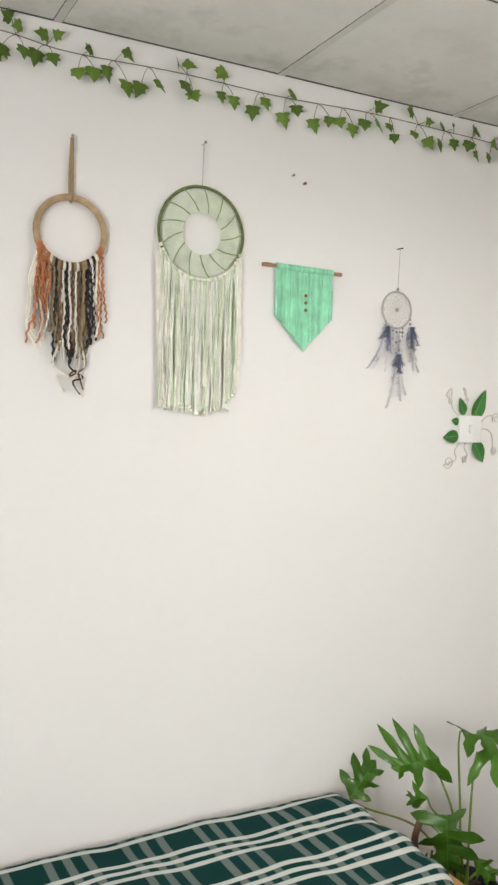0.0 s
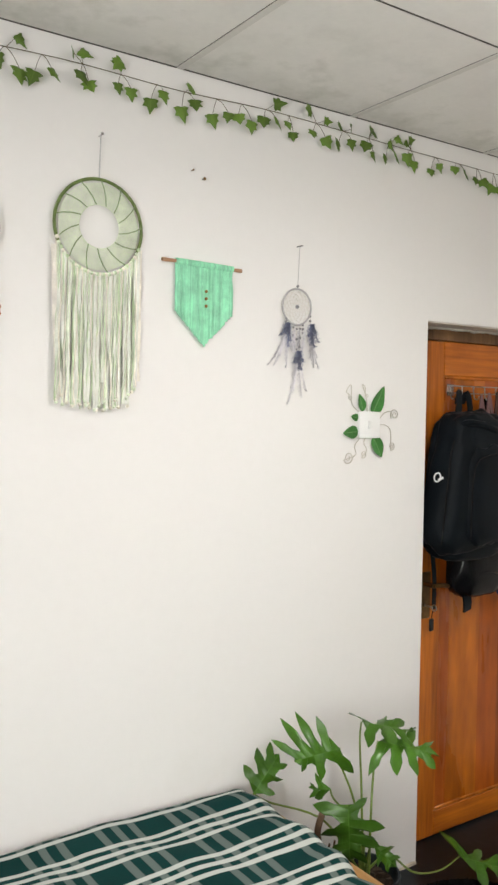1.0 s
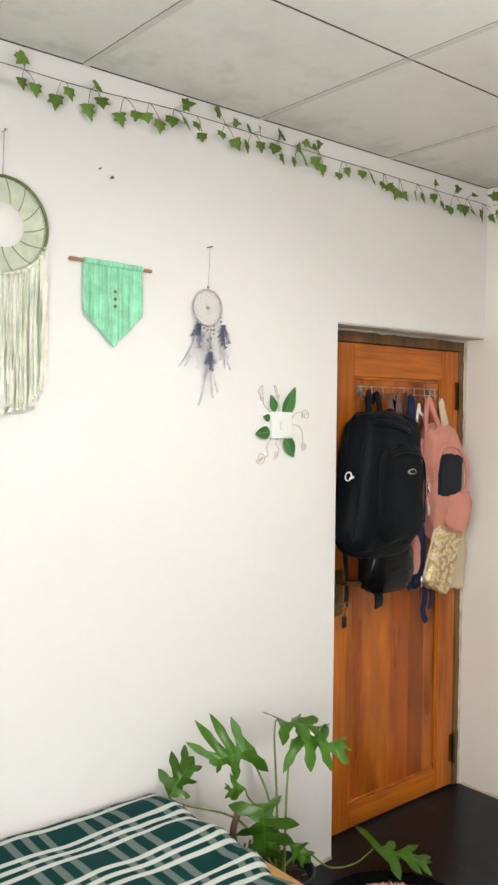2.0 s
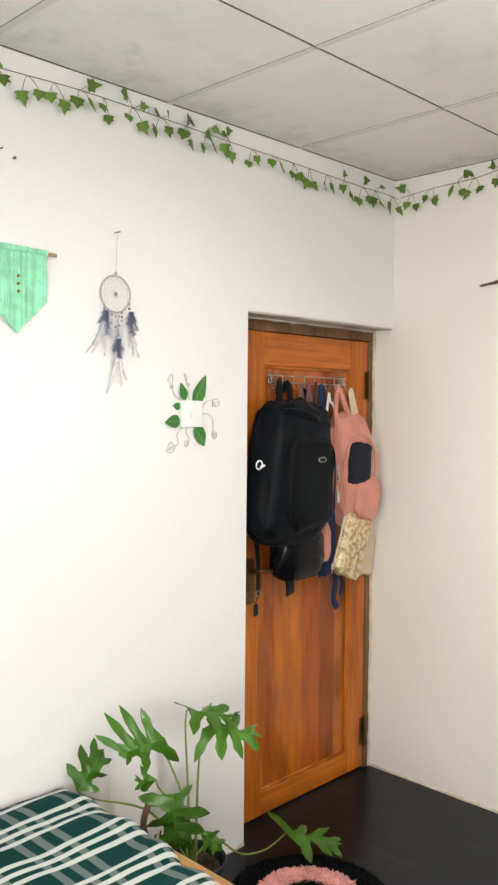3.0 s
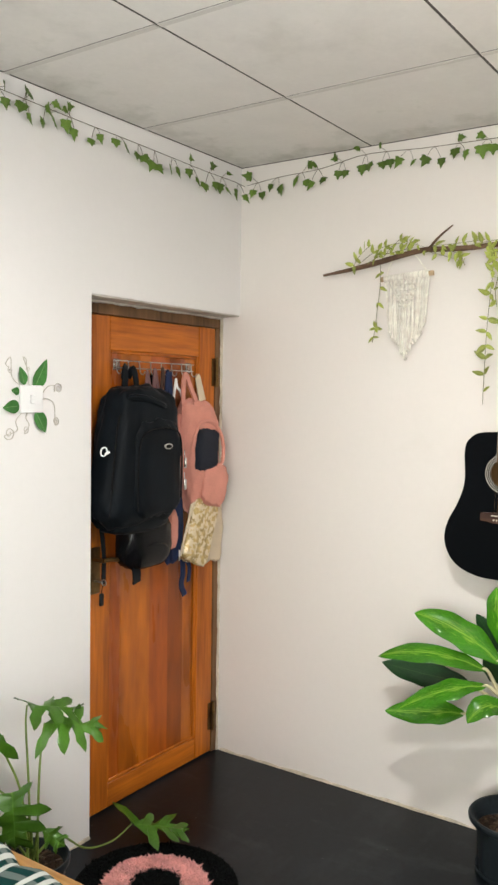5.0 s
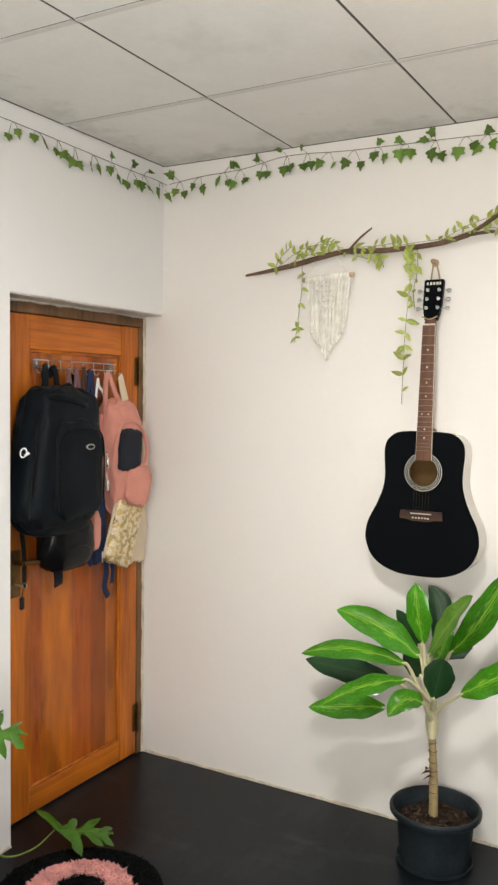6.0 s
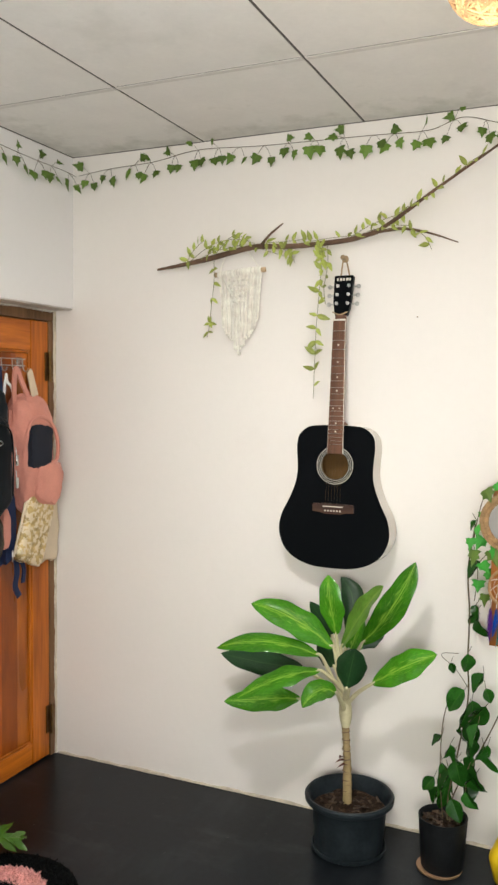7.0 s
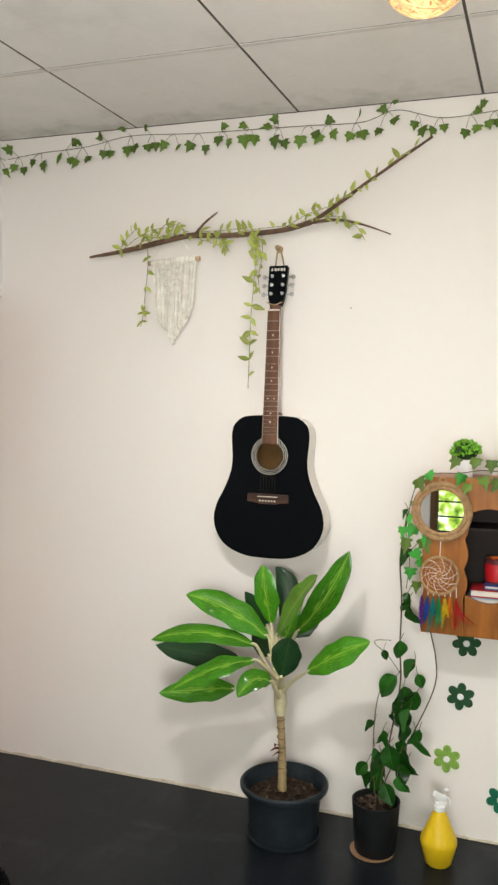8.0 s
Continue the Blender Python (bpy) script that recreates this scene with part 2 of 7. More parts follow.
def from_bm(bm):
    bm.verts.index_update()
    g = [tuple(v.co) for v in bm.verts], [tuple(v.index for v in f.verts) for f in bm.faces]
    bm.free()
    return g


def mesh_of(name, geo, materials, smooth=True, angle=38):
    me = bpy.data.meshes.new(name)
    me.from_pydata([tuple(p) for p in geo[0]], [], [tuple(f) for f in geo[1]])
    for m in materials if isinstance(materials, (list, tuple)) else [materials]:
        me.materials.append(m)
    if len(geo) > 2 and geo[2]:
        layer = me.uv_layers.new(name="UVMap")
        idx = np.zeros(len(me.loops), dtype=np.int32)
        me.loops.foreach_get("vertex_index", idx)
        layer.data.foreach_set("uv", np.array(geo[2], dtype=np.float32)[idx].ravel())
    if smooth:
        me.shade_smooth()
        me.set_sharp_from_angle(angle=radians(angle))
    me.update()
    return me


def part(name, geo, material, parent=None, label="", m=None, smooth=True):
    """One mesh object, under a thing or a part. geo: (verts, faces[, uvs]), a bmesh or a mesh."""
    if isinstance(geo, bmesh.types.BMesh):
        geo = from_bm(geo)
    me = geo if isinstance(geo, bpy.types.Mesh) else mesh_of(name, geo, material, smooth)
    ob = new(name, me)
    if parent is not None:
        ob.parent = parent
    if m is not None:
        ob.matrix_basis = m
    return tagged(ob, label)


def thing(name, label, category, m=None, group="", kind=""):
    ob = new(name)
    ob.empty_display_size = 0.05
    if m is not None:
        ob.matrix_basis = m
    return tagged(ob, label, category, group, kind)


def box(x0, x1, y0, y1, z0, z1, bevel=0.0, segs=1):
    bm = bmesh.new()
    bmesh.ops.create_cube(bm, size=1, matrix=Matrix.Translation(((x0 + x1) / 2, (y0 + y1) / 2, (z0 + z1) / 2)) @ Matrix.Diagonal((x1 - x0, y1 - y0, z1 - z0, 1)))
    if bevel:
        bmesh.ops.bevel(bm, geom=bm.edges[:], offset=bevel, segments=segs, profile=0.5, affect="EDGES")
    return from_bm(bm)


def tube(pts, r, n=6, closed=False, cap=True):
    """A round tube along points; r a number or one for each point."""
    pts = [Vector(p) for p in pts]
    k = len(pts)
    rs = r if isinstance(r, (list, tuple)) else [r] * k
    v, f, uv = [], [], []
    ref = None
    for i, p in enumerate(pts):
        a = pts[i - 1] if (i or closed) else p
        b = pts[(i + 1) % k] if (i < k - 1 or closed) else p
        t = (b - a).normalized() if (b - a).length > 1e-9 else Vector((0, 0, 1))
        if ref is None:
            ref = t.orthogonal().normalized()
        ref = (ref - t * ref.dot(t))
        ref = ref.normalized() if ref.length > 1e-6 else t.orthogonal().normalized()
        q = t.cross(ref)
        for j in range(n):
            ang = 2 * math.pi * j / n
            v.append(p + (ref * math.cos(ang) + q * math.sin(ang)) * rs[i])
            uv.append((i / max(1, k - 1), j / n))
    for i in range(k if closed else k - 1):
        i2 = (i + 1) % k
        for j in range(n):
            j2 = (j + 1) % n
            f.append((i * n + j, i * n + j2, i2 * n + j2, i2 * n + j))
    if cap and not closed:
        f.append(tuple(range(n - 1, -1, -1)))
        f.append(tuple((k - 1) * n + j for j in range(n)))
    return v, f, uv


def smooth_line(pts, per=6):
    """A Catmull-Rom line through the points."""
    p = [Vector(q) for q in pts]
    p = [p[0] * 2 - p[1]] + p + [p[-1] * 2 - p[-2]]
    out = []
    for i in range(1, len(p) - 2):
        for s in range(per):
            t = s / per
            out.append(0.5 * ((2 * p[i]) + (p[i + 1] - p[i - 1]) * t + (2 * p[i - 1] - 5 * p[i] + 4 * p[i + 1] - p[i + 2]) * t * t
                              + (3 * p[i] - p[i - 1] - 3 * p[i + 1] + p[i + 2]) * t ** 3))
    return out + [p[-2]]


def ring(r, r2, n=48, m=6, squash=1.0, wobble=0.0):
    """A hoop in the xz plane."""
    pts = [(r * (1 + wobble * math.sin(3 * a)) * math.cos(a), 0, r * squash * math.sin(a)) for a in (2 * math.pi * i / n for i in range(n))]
    return tube(pts, r2, m, closed=True)


def lathe(profile, n=32):
    v, f = [], []
    for r, z in profile:
        for j in range(n):
            a = 2 * math.pi * j / n
            v.append((r * math.cos(a), r * math.sin(a), z))
    for i in range(len(profile) - 1):
        for j in range(n):
            j2 = (j + 1) % n
            f.append((i * n + j, i * n + j2, (i + 1) * n + j2, (i + 1) * n + j))
    if profile[0][0] > 1e-5:
        f.append(tuple(range(n - 1, -1, -1)))
    if profile[-1][0] > 1e-5:
        f.append(tuple((len(profile) - 1) * n + j for j in range(n)))
    return v, f


def ball(r, n=8, squash=1.0):
    return lathe([(max(1e-6, r * math.sin(math.pi * i / n)), -r * squash * math.cos(math.pi * i / n)) for i in range(n + 1)], n + 2)


def slab(outline, y0, y1):
    """An outline in the xz plane, given depth from y0 to y1."""
    k = len(outline)
    v = [(x, y0, z) for x, z in outline] + [(x, y1, z) for x, z in outline]
    f = [tuple(range(k)), tuple(range(2 * k - 1, k - 1, -1))]
    f += [(i, k + i, k + (i + 1) % k, (i + 1) % k) for i in range(k)]
    return v, f


def puffy(w, d, h, e=0.45, n=22, wrinkle=0.006, seed=0, taper=0.0, flat_back=True):
    """A stuffed, soft-cornered bag body: w wide, d deep, h high, its back on y = 0 and the base at z = 0."""
    v, f = [], []
    def sp(c, s):
        return math.copysign(abs(c) ** s, c)
    for i in range(n + 1):
        b = -math.pi / 2 + math.pi * i / n
        for j in range(2 * n):
            a = math.pi * j / n
            x, y, z = sp(math.cos(b), e) * sp(math.cos(a), e), sp(math.cos(b), e) * sp(math.sin(a), 0.75), sp(math.sin(b), e)
            q = Vector((x * 2.1 + seed, y * 2.1, z * 2.6))
            s = 1 + (noise.noise(q) * 1.0 + noise.noise(q * 2.7) * 0.5) * wrinkle / max(w, h) * 6
            yy = y * d / 2
            if flat_back and yy > 0:
                yy *= 0.5
            v.append((x * w / 2 * s * (1 - taper * (z * 0.5 + 0.5)), yy * s - d * 0.25, (z * s + 1) * h / 2))
    k = 2 * n
    for i in range(n):
        for j in range(k):
            f.append((i * k + j, i * k + (j + 1) % k, (i + 1) * k + (j + 1) % k, (i + 1) * k + j))
    return v, f


def blade(length, width, droop=0.15, fold=0.18, n=12, m=6, wave=0.0, tip=1.6, seed=0.0, blunt=0.75):
    """A simple leaf along +x from its base, face up; u along it and v across."""
    v, f, uv = [], [], []
    for i in range(n + 1):
        s = i / n
        half = width / 2 * (math.sin(math.pi * min(1, s ** 0.8)) ** blunt if 0 < s < 1 else 0.0) * (1 - 0.25 * s ** tip)
        half = max(half, 0.0006)
        for j in range(m + 1):
            c = j / m * 2 - 1
            z = -droop * length * s * s + abs(c) * half * fold * 2 + wave * math.sin(9 * s + seed + 2 * c) * abs(c) * half
            v.append((length * s * (1 - 0.12 * droop * s), c * half, z))
            uv.append((s, j / m))
    k = m + 1
    for i in range(n):
        for j in range(m):
            f.append((i * k + j, (i + 1) * k + j, (i + 1) * k + j + 1, i * k + j + 1))
    return v, f, uv


def aim(base, tip, face):
    """A pose at base whose x axis points at tip and whose z axis leans towards face."""
    b, x = Vector(base), (Vector(tip) - Vector(base)).normalized()
    z = Vector(face) - x * Vector(face).dot(x)
    z = z.normalized() if z.length > 1e-6 else x.orthogonal().normalized()
    y = z.cross(x)
    m = Matrix((x, y, z)).transposed().to_4x4()
    m.translation = b
    return m


# ---- the room ----
ROOM_W, ROOM_S, H = -4.35, -3.7, 2.575
DOOR_X0, DOOR_H = -0.893, 1.947


def strip_wall(name, cells, label, paint=WALL):
    """A wall of boxes that butt against one another, in one mesh."""
    g = part(name, join(*[box(*c) for c in cells]), paint, smooth=False)
    return tagged(g, label, "wall", kind="structure")


strip_wall("wall_north", [(ROOM_W - 0.2, DOOR_X0, 0, 0.2, -0.05, H + 0.1), (DOOR_X0, 0, 0, 0.2, DOOR_H, H + 0.1)],
           "white painted plaster wall with hangings and a doorway")
strip_wall("wall_east", [(0, 0.2, ROOM_S - 0.2, 0.2, -0.05, H + 0.1)], "cream white painted plaster wall behind the guitar", WALL_CREAM)
WY0, WY1, WZ0, WZ1 = -2.95, -1.27, 0.16, 2.0
SX0, SX1 = -3.5, -1.9
strip_wall("wall_south", [(ROOM_W - 0.2, SX0, ROOM_S - 0.2, ROOM_S, -0.05, H + 0.1), (SX1, 0, ROOM_S - 0.2, ROOM_S, -0.05, H + 0.1),
                          (SX0, SX1, ROOM_S - 0.2, ROOM_S, -0.05, WZ0), (SX0, SX1, ROOM_S - 0.2, ROOM_S, WZ1, H + 0.1)], "plain white painted wall with a window")
strip_wall("wall_west", [(ROOM_W - 0.2, ROOM_W, ROOM_S, WY0, -0.05, H + 0.1), (ROOM_W - 0.2, ROOM_W, WY1, 0, -0.05, H + 0.1),
                         (ROOM_W - 0.2, ROOM_W, WY0, WY1, -0.05, WZ0), (ROOM_W - 0.2, ROOM_W, WY0, WY1, WZ1, H + 0.1)],
           "white painted wall with a barred window")
tagged(part("floor", box(ROOM_W - 0.2, 0.2, ROOM_S - 0.2, 0.25, -0.12, 0), FLOOR, smooth=False),
       "black polished cement floor, dull and slightly scuffed", "floor", kind="structure")
tagged(part("door_backing_wall", box(-1.2, 0.3, 0.26, 0.3, -0.1, 2.3), PLASTER, smooth=False), "plain dark wall closing the passage behind the door", "wall", kind="structure")
# unpainted plaster under the lintel
tagged(part("lintel_trim", box(DOOR_X0 + 0.002, -0.002, 0.004, 0.094, DOOR_H - 0.006, DOOR_H - 0.001), SOFFIT, smooth=False),
       "rough grey plaster soffit over the doorway", "trim", kind="structure")

def ragged_lip(name, a, b, into, down, reach, label, seed):
    """A ragged lip of plaster along a to b that laps over the door frame."""
    a, b, into, down = Vector(a), Vector(b), Vector(into), Vector(down)
    n, v, f = 130, [], []
    for i in range(n + 1):
        p = a.lerp(b, i / n)
        h = reach * (1 + 0.55 * noise.noise((i * 0.09, seed, 0)) + 0.45 * noise.noise((i * 0.37, seed, 3)) + 0.2 * noise.noise((i * 1.1, seed, 7)))
        d = 0.006 + 0.003 * noise.noise((i * 0.4, seed, 9))
        v += [p, p - into * d + down * h * 0.15, p - into * d + down * h * 0.75, p + down * h, p + into * 0.006 + down * h]
    for i in range(n):
        for j in range(4):
            f.append((i * 5 + j, i * 5 + 5 + j, i * 5 + 6 + j, i * 5 + 1 + j))
    tagged(part(name, (v, f), SOFFIT if down.z else EDGE), label, "trim", kind="structure")


def plaster_edge(name, a, b, out, label):
    """The ragged lower edge of the wall's plaster along the floor from a to b."""
    a, b, out = Vector(a), Vector(b), Vector(out)
    n, v, f = 160, [], []
    for i in range(n + 1):
        p = a.lerp(b, i / n)
        h = 0.010 + 0.006 * noise.noise((i * 0.31, 0.3, 0)) + 0.003 * noise.noise((i * 1.3, 2, 0))
        d = 0.004 + 0.003 * noise.noise((i * 0.23, 5, 0)) + 0.0015 * noise.noise((i * 0.9, 8, 0))
        v += [p, p + out * d, p + out * d * 0.9 + Vector((0, 0, h * 0.8)), p + Vector((0, 0, h))]
    for i in range(n):
        for j in range(3):
            f.append((i * 4 + j, i * 4 + 4 + j, i * 4 + 5 + j, i * 4 + 1 + j))
    tagged(part(name, (v, f), EDGE), label, "trim", kind="structure")


EDGE = stained(mat("beige_plaster_edge", (0.62, 0.55, 0.44), 0.85, var=0.2, scale=14, fine=80, bump=0.4), (0.30, 0.23, 0.15), 9, 0.55, 0.7, 0.6)
plaster_edge("trim_east", (0, 0.08, 0), (0, -3.6, 0), (-1, 0, 0), "ragged beige plaster edge along the floor")
plaster_edge("trim_north", (DOOR_X0, 0, 0), (-4.3, 0, 0), (0, -1, 0), "ragged beige plaster edge along the floor")

ragged_lip("lintel_lip_trim", (DOOR_X0 + 0.002, 0.0945, DOOR_H - 0.006), (-0.002, 0.0945, DOOR_H - 0.006), (0, 1, 0), (0, 0, -1), 0.008, "ragged grey plaster lip over the door head", 2.2)
ragged_lip("jamb_lip_trim", (-0.001, 0.0945, 0.0), (-0.001, 0.0945, DOOR_H - 0.007), (0, 1, 0), (-1, 0, 0), 0.011, "ragged beige plaster lip beside the door frame", 6.4)

# ceiling boards with open joints one way, filled dark, and covered joints the other, in one mesh
GX = [0.0, -0.625, -1.264, -1.905, -2.545, -3.185, -3.825, ROOM_W]
GY = [0.0, -0.616, -1.264, -1.905, -2.545, -3.185, ROOM_S]
boards, strips, dark = [], [], []
for i in range(len(GX) - 1):
    for j in range(len(GY) - 1):
        gx0, gx1 = 0.0015, 0.0015 if i else 0.0082
        boards.append(box(GX[i + 1] + gx0, GX[i] - gx1, GY[j + 1] + (0.0045 if j < len(GY) - 2 else 0), GY[j] - (0.0045 if j else 0.0082), H, H + 0.01))
for x in GX[1:-1]:
    strips += [box(x - 0.010, x + 0.010, GY[j + 1] + 0.0045, GY[j] - 0.0045, H - 0.0025, H + 0.002) for j in range(len(GY) - 1)]
back = box(ROOM_W, 0, ROOM_S, 0, H + 0.014, H + 0.08)
# dark strips fill the open joints in place of the shade inside them
for y in GY[1:-1]:
    dark.append(box(ROOM_W, -0.0, y - 0.0042, y + 0.0042, H + 0.0008, H + 0.009))
# dark lines along both walls paint the shade of the edge gap
dark += [box(ROOM_W, 0, -0.008, 0, H - 0.0006, H + 0.009), box(-0.008, 0, ROOM_S, -0.0082, H - 0.0006, H + 0.009)]
for x in GX[1:-1]:
    for e_ in (-0.0115, 0.0115):
        dark += [box(x + e_ - 0.0009, x + e_ + 0.0009, GY[j + 1] + 0.0046, GY[j] - 0.0082, H - 0.0005, H + 0.001) for j in range(len(GY) - 1)]
back = join(back, *dark)
g = join(*boards, back, *strips)
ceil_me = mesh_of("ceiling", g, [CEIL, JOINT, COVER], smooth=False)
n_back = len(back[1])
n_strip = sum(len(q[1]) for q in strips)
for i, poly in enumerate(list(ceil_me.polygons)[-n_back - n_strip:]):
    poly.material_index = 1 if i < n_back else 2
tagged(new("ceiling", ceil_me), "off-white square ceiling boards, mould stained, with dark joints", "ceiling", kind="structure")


# window behind the camera, with plain bars
win = thing("window_1", "dark wooden window with horizontal iron bars", "window", kind="structure")
wx = ROOM_W - 0.1
part("window_frame", join(box(wx - 0.04, wx + 0.04, WY0, WY1, WZ0, WZ0 + 0.06, 0.004), box(wx - 0.04, wx + 0.04, WY0, WY1, WZ1 - 0.06, WZ1, 0.004),
                          box(wx - 0.04, wx + 0.04, WY0, WY0 + 0.06, WZ0 + 0.06, WZ1 - 0.06, 0.004), box(wx - 0.04, wx + 0.04, WY1 - 0.06, WY1, WZ0 + 0.06, WZ1 - 0.06, 0.004),
                          box(wx - 0.04, wx + 0.04, -2.15, -2.09, WZ0 + 0.06, WZ1 - 0.06, 0.004)), FRAME_WOOD, win)
for k in range(14):
    z = WZ0 + 0.12 + 0.125 * k
    part("window_bar", tube([(wx, WY0 + 0.05, z), (wx, WY1 - 0.05, z)], 0.007, 8), POT_BLACK, win)
part("window_sill", box(ROOM_W - 0.06, ROOM_W + 0.05, WY0 - 0.04, WY1 + 0.04, WZ0 - 0.04, WZ0 - 0.001, 0.006), WALL, win)
win2 = thing("window_2", "dark wooden window frame in the rear wall", "window", kind="structure")
sy = ROOM_S - 0.1
part("window_frame", join(box(SX0, SX1, sy - 0.04, sy + 0.04, WZ0, WZ0 + 0.06, 0.004), box(SX0, SX1, sy - 0.04, sy + 0.04, WZ1 - 0.06, WZ1, 0.004),
                          box(SX0, SX0 + 0.06, sy - 0.04, sy + 0.04, WZ0 + 0.06, WZ1 - 0.06, 0.004), box(SX1 - 0.06, SX1, sy - 0.04, sy + 0.04, WZ0 + 0.06, WZ1 - 0.06, 0.004)), FRAME_WOOD, win2)
GARDEN = bpy.data.materials.new("sunlit_garden")
GARDEN.use_nodes = True
gn, gl, gp = nodes_of(GARDEN)
gno, gcr, gtc = gn.new("ShaderNodeTexNoise"), gn.new("ShaderNodeValToRGB"), gn.new("ShaderNodeTexCoord")
gno.inputs["Scale"].default_value, gno.inputs["Detail"].default_value = 8.0, 6
e = gcr.color_ramp.elements
e[0].position, e[0].color = 0.34, (0.03, 0.10, 0.012, 1)
e[1].position, e[1].color = 0.66, (0.9, 1.0, 0.75, 1)
e2 = gcr.color_ramp.elements.new(0.50); e2.color = (0.30, 0.44, 0.05, 1)
gl.new(gtc.outputs["Object"], gno.inputs["Vector"]); gl.new(gno.outputs["Fac"], gcr.inputs["Fac"])
gl.new(gcr.outputs["Color"], gp.inputs["Emission Color"]); gl.new(gcr.outputs["Color"], gp.inputs["Base Color"])
gp.inputs["Emission Strength"].default_value = 1.8
tagged(part("backdrop", box(-7.6, -7.5, -7, 3, -0.5, 5), GARDEN, smooth=False), "sunlit green garden foliage outside the window", "backdrop", kind="structure")
tagged(part("ground", box(-60, ROOM_W - 0.2, -60, 60, -0.4, -0.1), mat("garden_soil", (0.10, 0.09, 0.05), 0.9, var=0.4), smooth=False), "bare garden soil outside", "ground", kind="structure")


# ---- door ----
door = thing("door_1", "closed varnished orange wooden door in a dull brown frame", "door", kind="structure")
part("door_frame", join(box(DOOR_X0, 0, 0.096, 0.17, DOOR_H - 0.054, DOOR_H, 0.003), box(DOOR_X0, DOOR_X0 + 0.045, 0.096, 0.17, 0, DOOR_H - 0.054, 0.003),
                        box(-0.042, 0, 0.096, 0.17, 0, DOOR_H - 0.054, 0.003)), FRAME_WOOD, door)
LX0, LX1, LZ0, LZ1 = DOOR_X0 + 0.048, -0.046, 0.008, DOOR_H - 0.057
PX0, PX1, PZ0, PZ1 = -0.699, -0.158, 0.101, 1.763
part("stile", box(LX0, PX0, 0.098, 0.136, LZ0, LZ1, 0.003), DOOR_WOOD, door)
part("stile", box(PX1, LX1, 0.098, 0.136, LZ0, LZ1, 0.003), DOOR_WOOD, door)
part("rail", box(PX0 + 0.001, PX1 - 0.001, 0.099, 0.135, LZ0, PZ0, 0.003), DOOR_RAIL, door)
part("rail", box(PX0 + 0.001, PX1 - 0.001, 0.099, 0.135, PZ1, LZ1, 0.003), DOOR_RAIL, door)
xs = [PX0, -0.625, -0.525, -0.45, -0.335, -0.24, PX1]
for a, b, wd in zip(xs, xs[1:], (PANEL_WOOD, PANEL_GOLD, PANEL_GOLD, PANEL_WOOD, PANEL_WOOD, PANEL_GOLD)):
    part("plank", box(a + 0.0002, b - 0.0002, 0.112, 0.126, PZ0, PZ1), wd, door)
for g in (box(PX0, PX0 + 0.012, 0.103, 0.112, PZ0, PZ1, 0.003), box(PX1 - 0.012, PX1, 0.103, 0.112, PZ0, PZ1, 0.003),
          box(PX0 + 0.012, PX1 - 0.012, 0.103, 0.112, PZ0, PZ0 + 0.012, 0.003), box(PX0 + 0.012, PX1 - 0.012, 0.103, 0.112, PZ1 - 0.012, PZ1, 0.003)):
    part("moulding", g, DOOR_WOOD, door)
for z in (1.70, 0.17, 0.95):
    h = part("hinge", join(tube([(-0.044, 0.088, z - 0.065), (-0.044, 0.088, z + 0.065)], 0.007, 8), box(-0.07, -0.046, 0.094, 0.098, z - 0.06, z + 0.06),
                           box(-0.040, -0.022, 0.091, 0.0955, z - 0.06, z + 0.06)), BRASS, door, "aged brass butt hinge")
lock = part("lock_plate", box(-0.808, -0.750, 0.0925, 0.0975, 0.855, 1.03, 0.002), BRASS, door, "aged brass lock plate")
part("door_handle", join(tube([(-0.780, 0.095, 0.985), (-0.780, 0.05, 0.985)], 0.009, 8), tube(smooth_line([(-0.780, 0.05, 0.985), (-0.740, 0.048, 0.984), (-0.670, 0.05, 0.972)]), 0.0085, 8)), BRASS, lock)
part("key", join(tube([(-0.780, 0.094, 0.905), (-0.780, 0.055, 0.905)], 0.004, 6), moved(ring(0.011, 0.0025, 16, 5), pose(-0.780, 0.045, 0.905, 0, 0, 90))), STEEL, lock)
part("key_fob", join(tube([(-0.780, 0.05, 0.895), (-0.778, 0.06, 0.86)], 0.0015, 5), box(-0.787, -0.765, 0.055, 0.066, 0.815, 0.862, 0.004)), POT_BLACK, lock)


# ---- bed ----
bed = thing("bed", "light orange wooden bed with a low footboard", "bed", pose(-2.62, -0.6, 0))
BX0, BX1, BY0, BY1 = -3.64, -1.634, -1.17, -0.040
part("footboard", moved(box(BX1 - 0.035, BX1, BY0, BY1, 0.10, 0.449, 0.008, 2), pose(2.62, 0.6, 0)), BED_WOOD, bed)
part("headboard", moved(box(BX0 - 0.035, BX0, BY0, BY1, 0.10, 0.85, 0.008, 2), pose(2.62, 0.6, 0)), BED_WOOD, bed)
for y in (BY0 + 0.001, BY1 - 0.031):
    part("side_rail", moved(box(BX0 + 0.001, BX1 - 0.036, y, y + 0.03, 0.16, 0.34, 0.005), pose(2.62, 0.6, 0)), BED_WOOD, bed)
for x in (BX0 - 0.03, BX1 - 0.06):
    for y in (BY0 + 0.035, BY1 - 0.095):
        part("leg", moved(box(x, x + 0.06, y, y + 0.06, 0, 0.10, 0.004), pose(2.62, 0.6, 0)), BED_WOOD, bed)
part("slat_base", moved(box(BX0 + 0.002, BX1 - 0.037, BY0 + 0.033, BY1 - 0.033, 0.22, 0.25), pose(2.62, 0.6, 0)), BED_WOOD, bed)
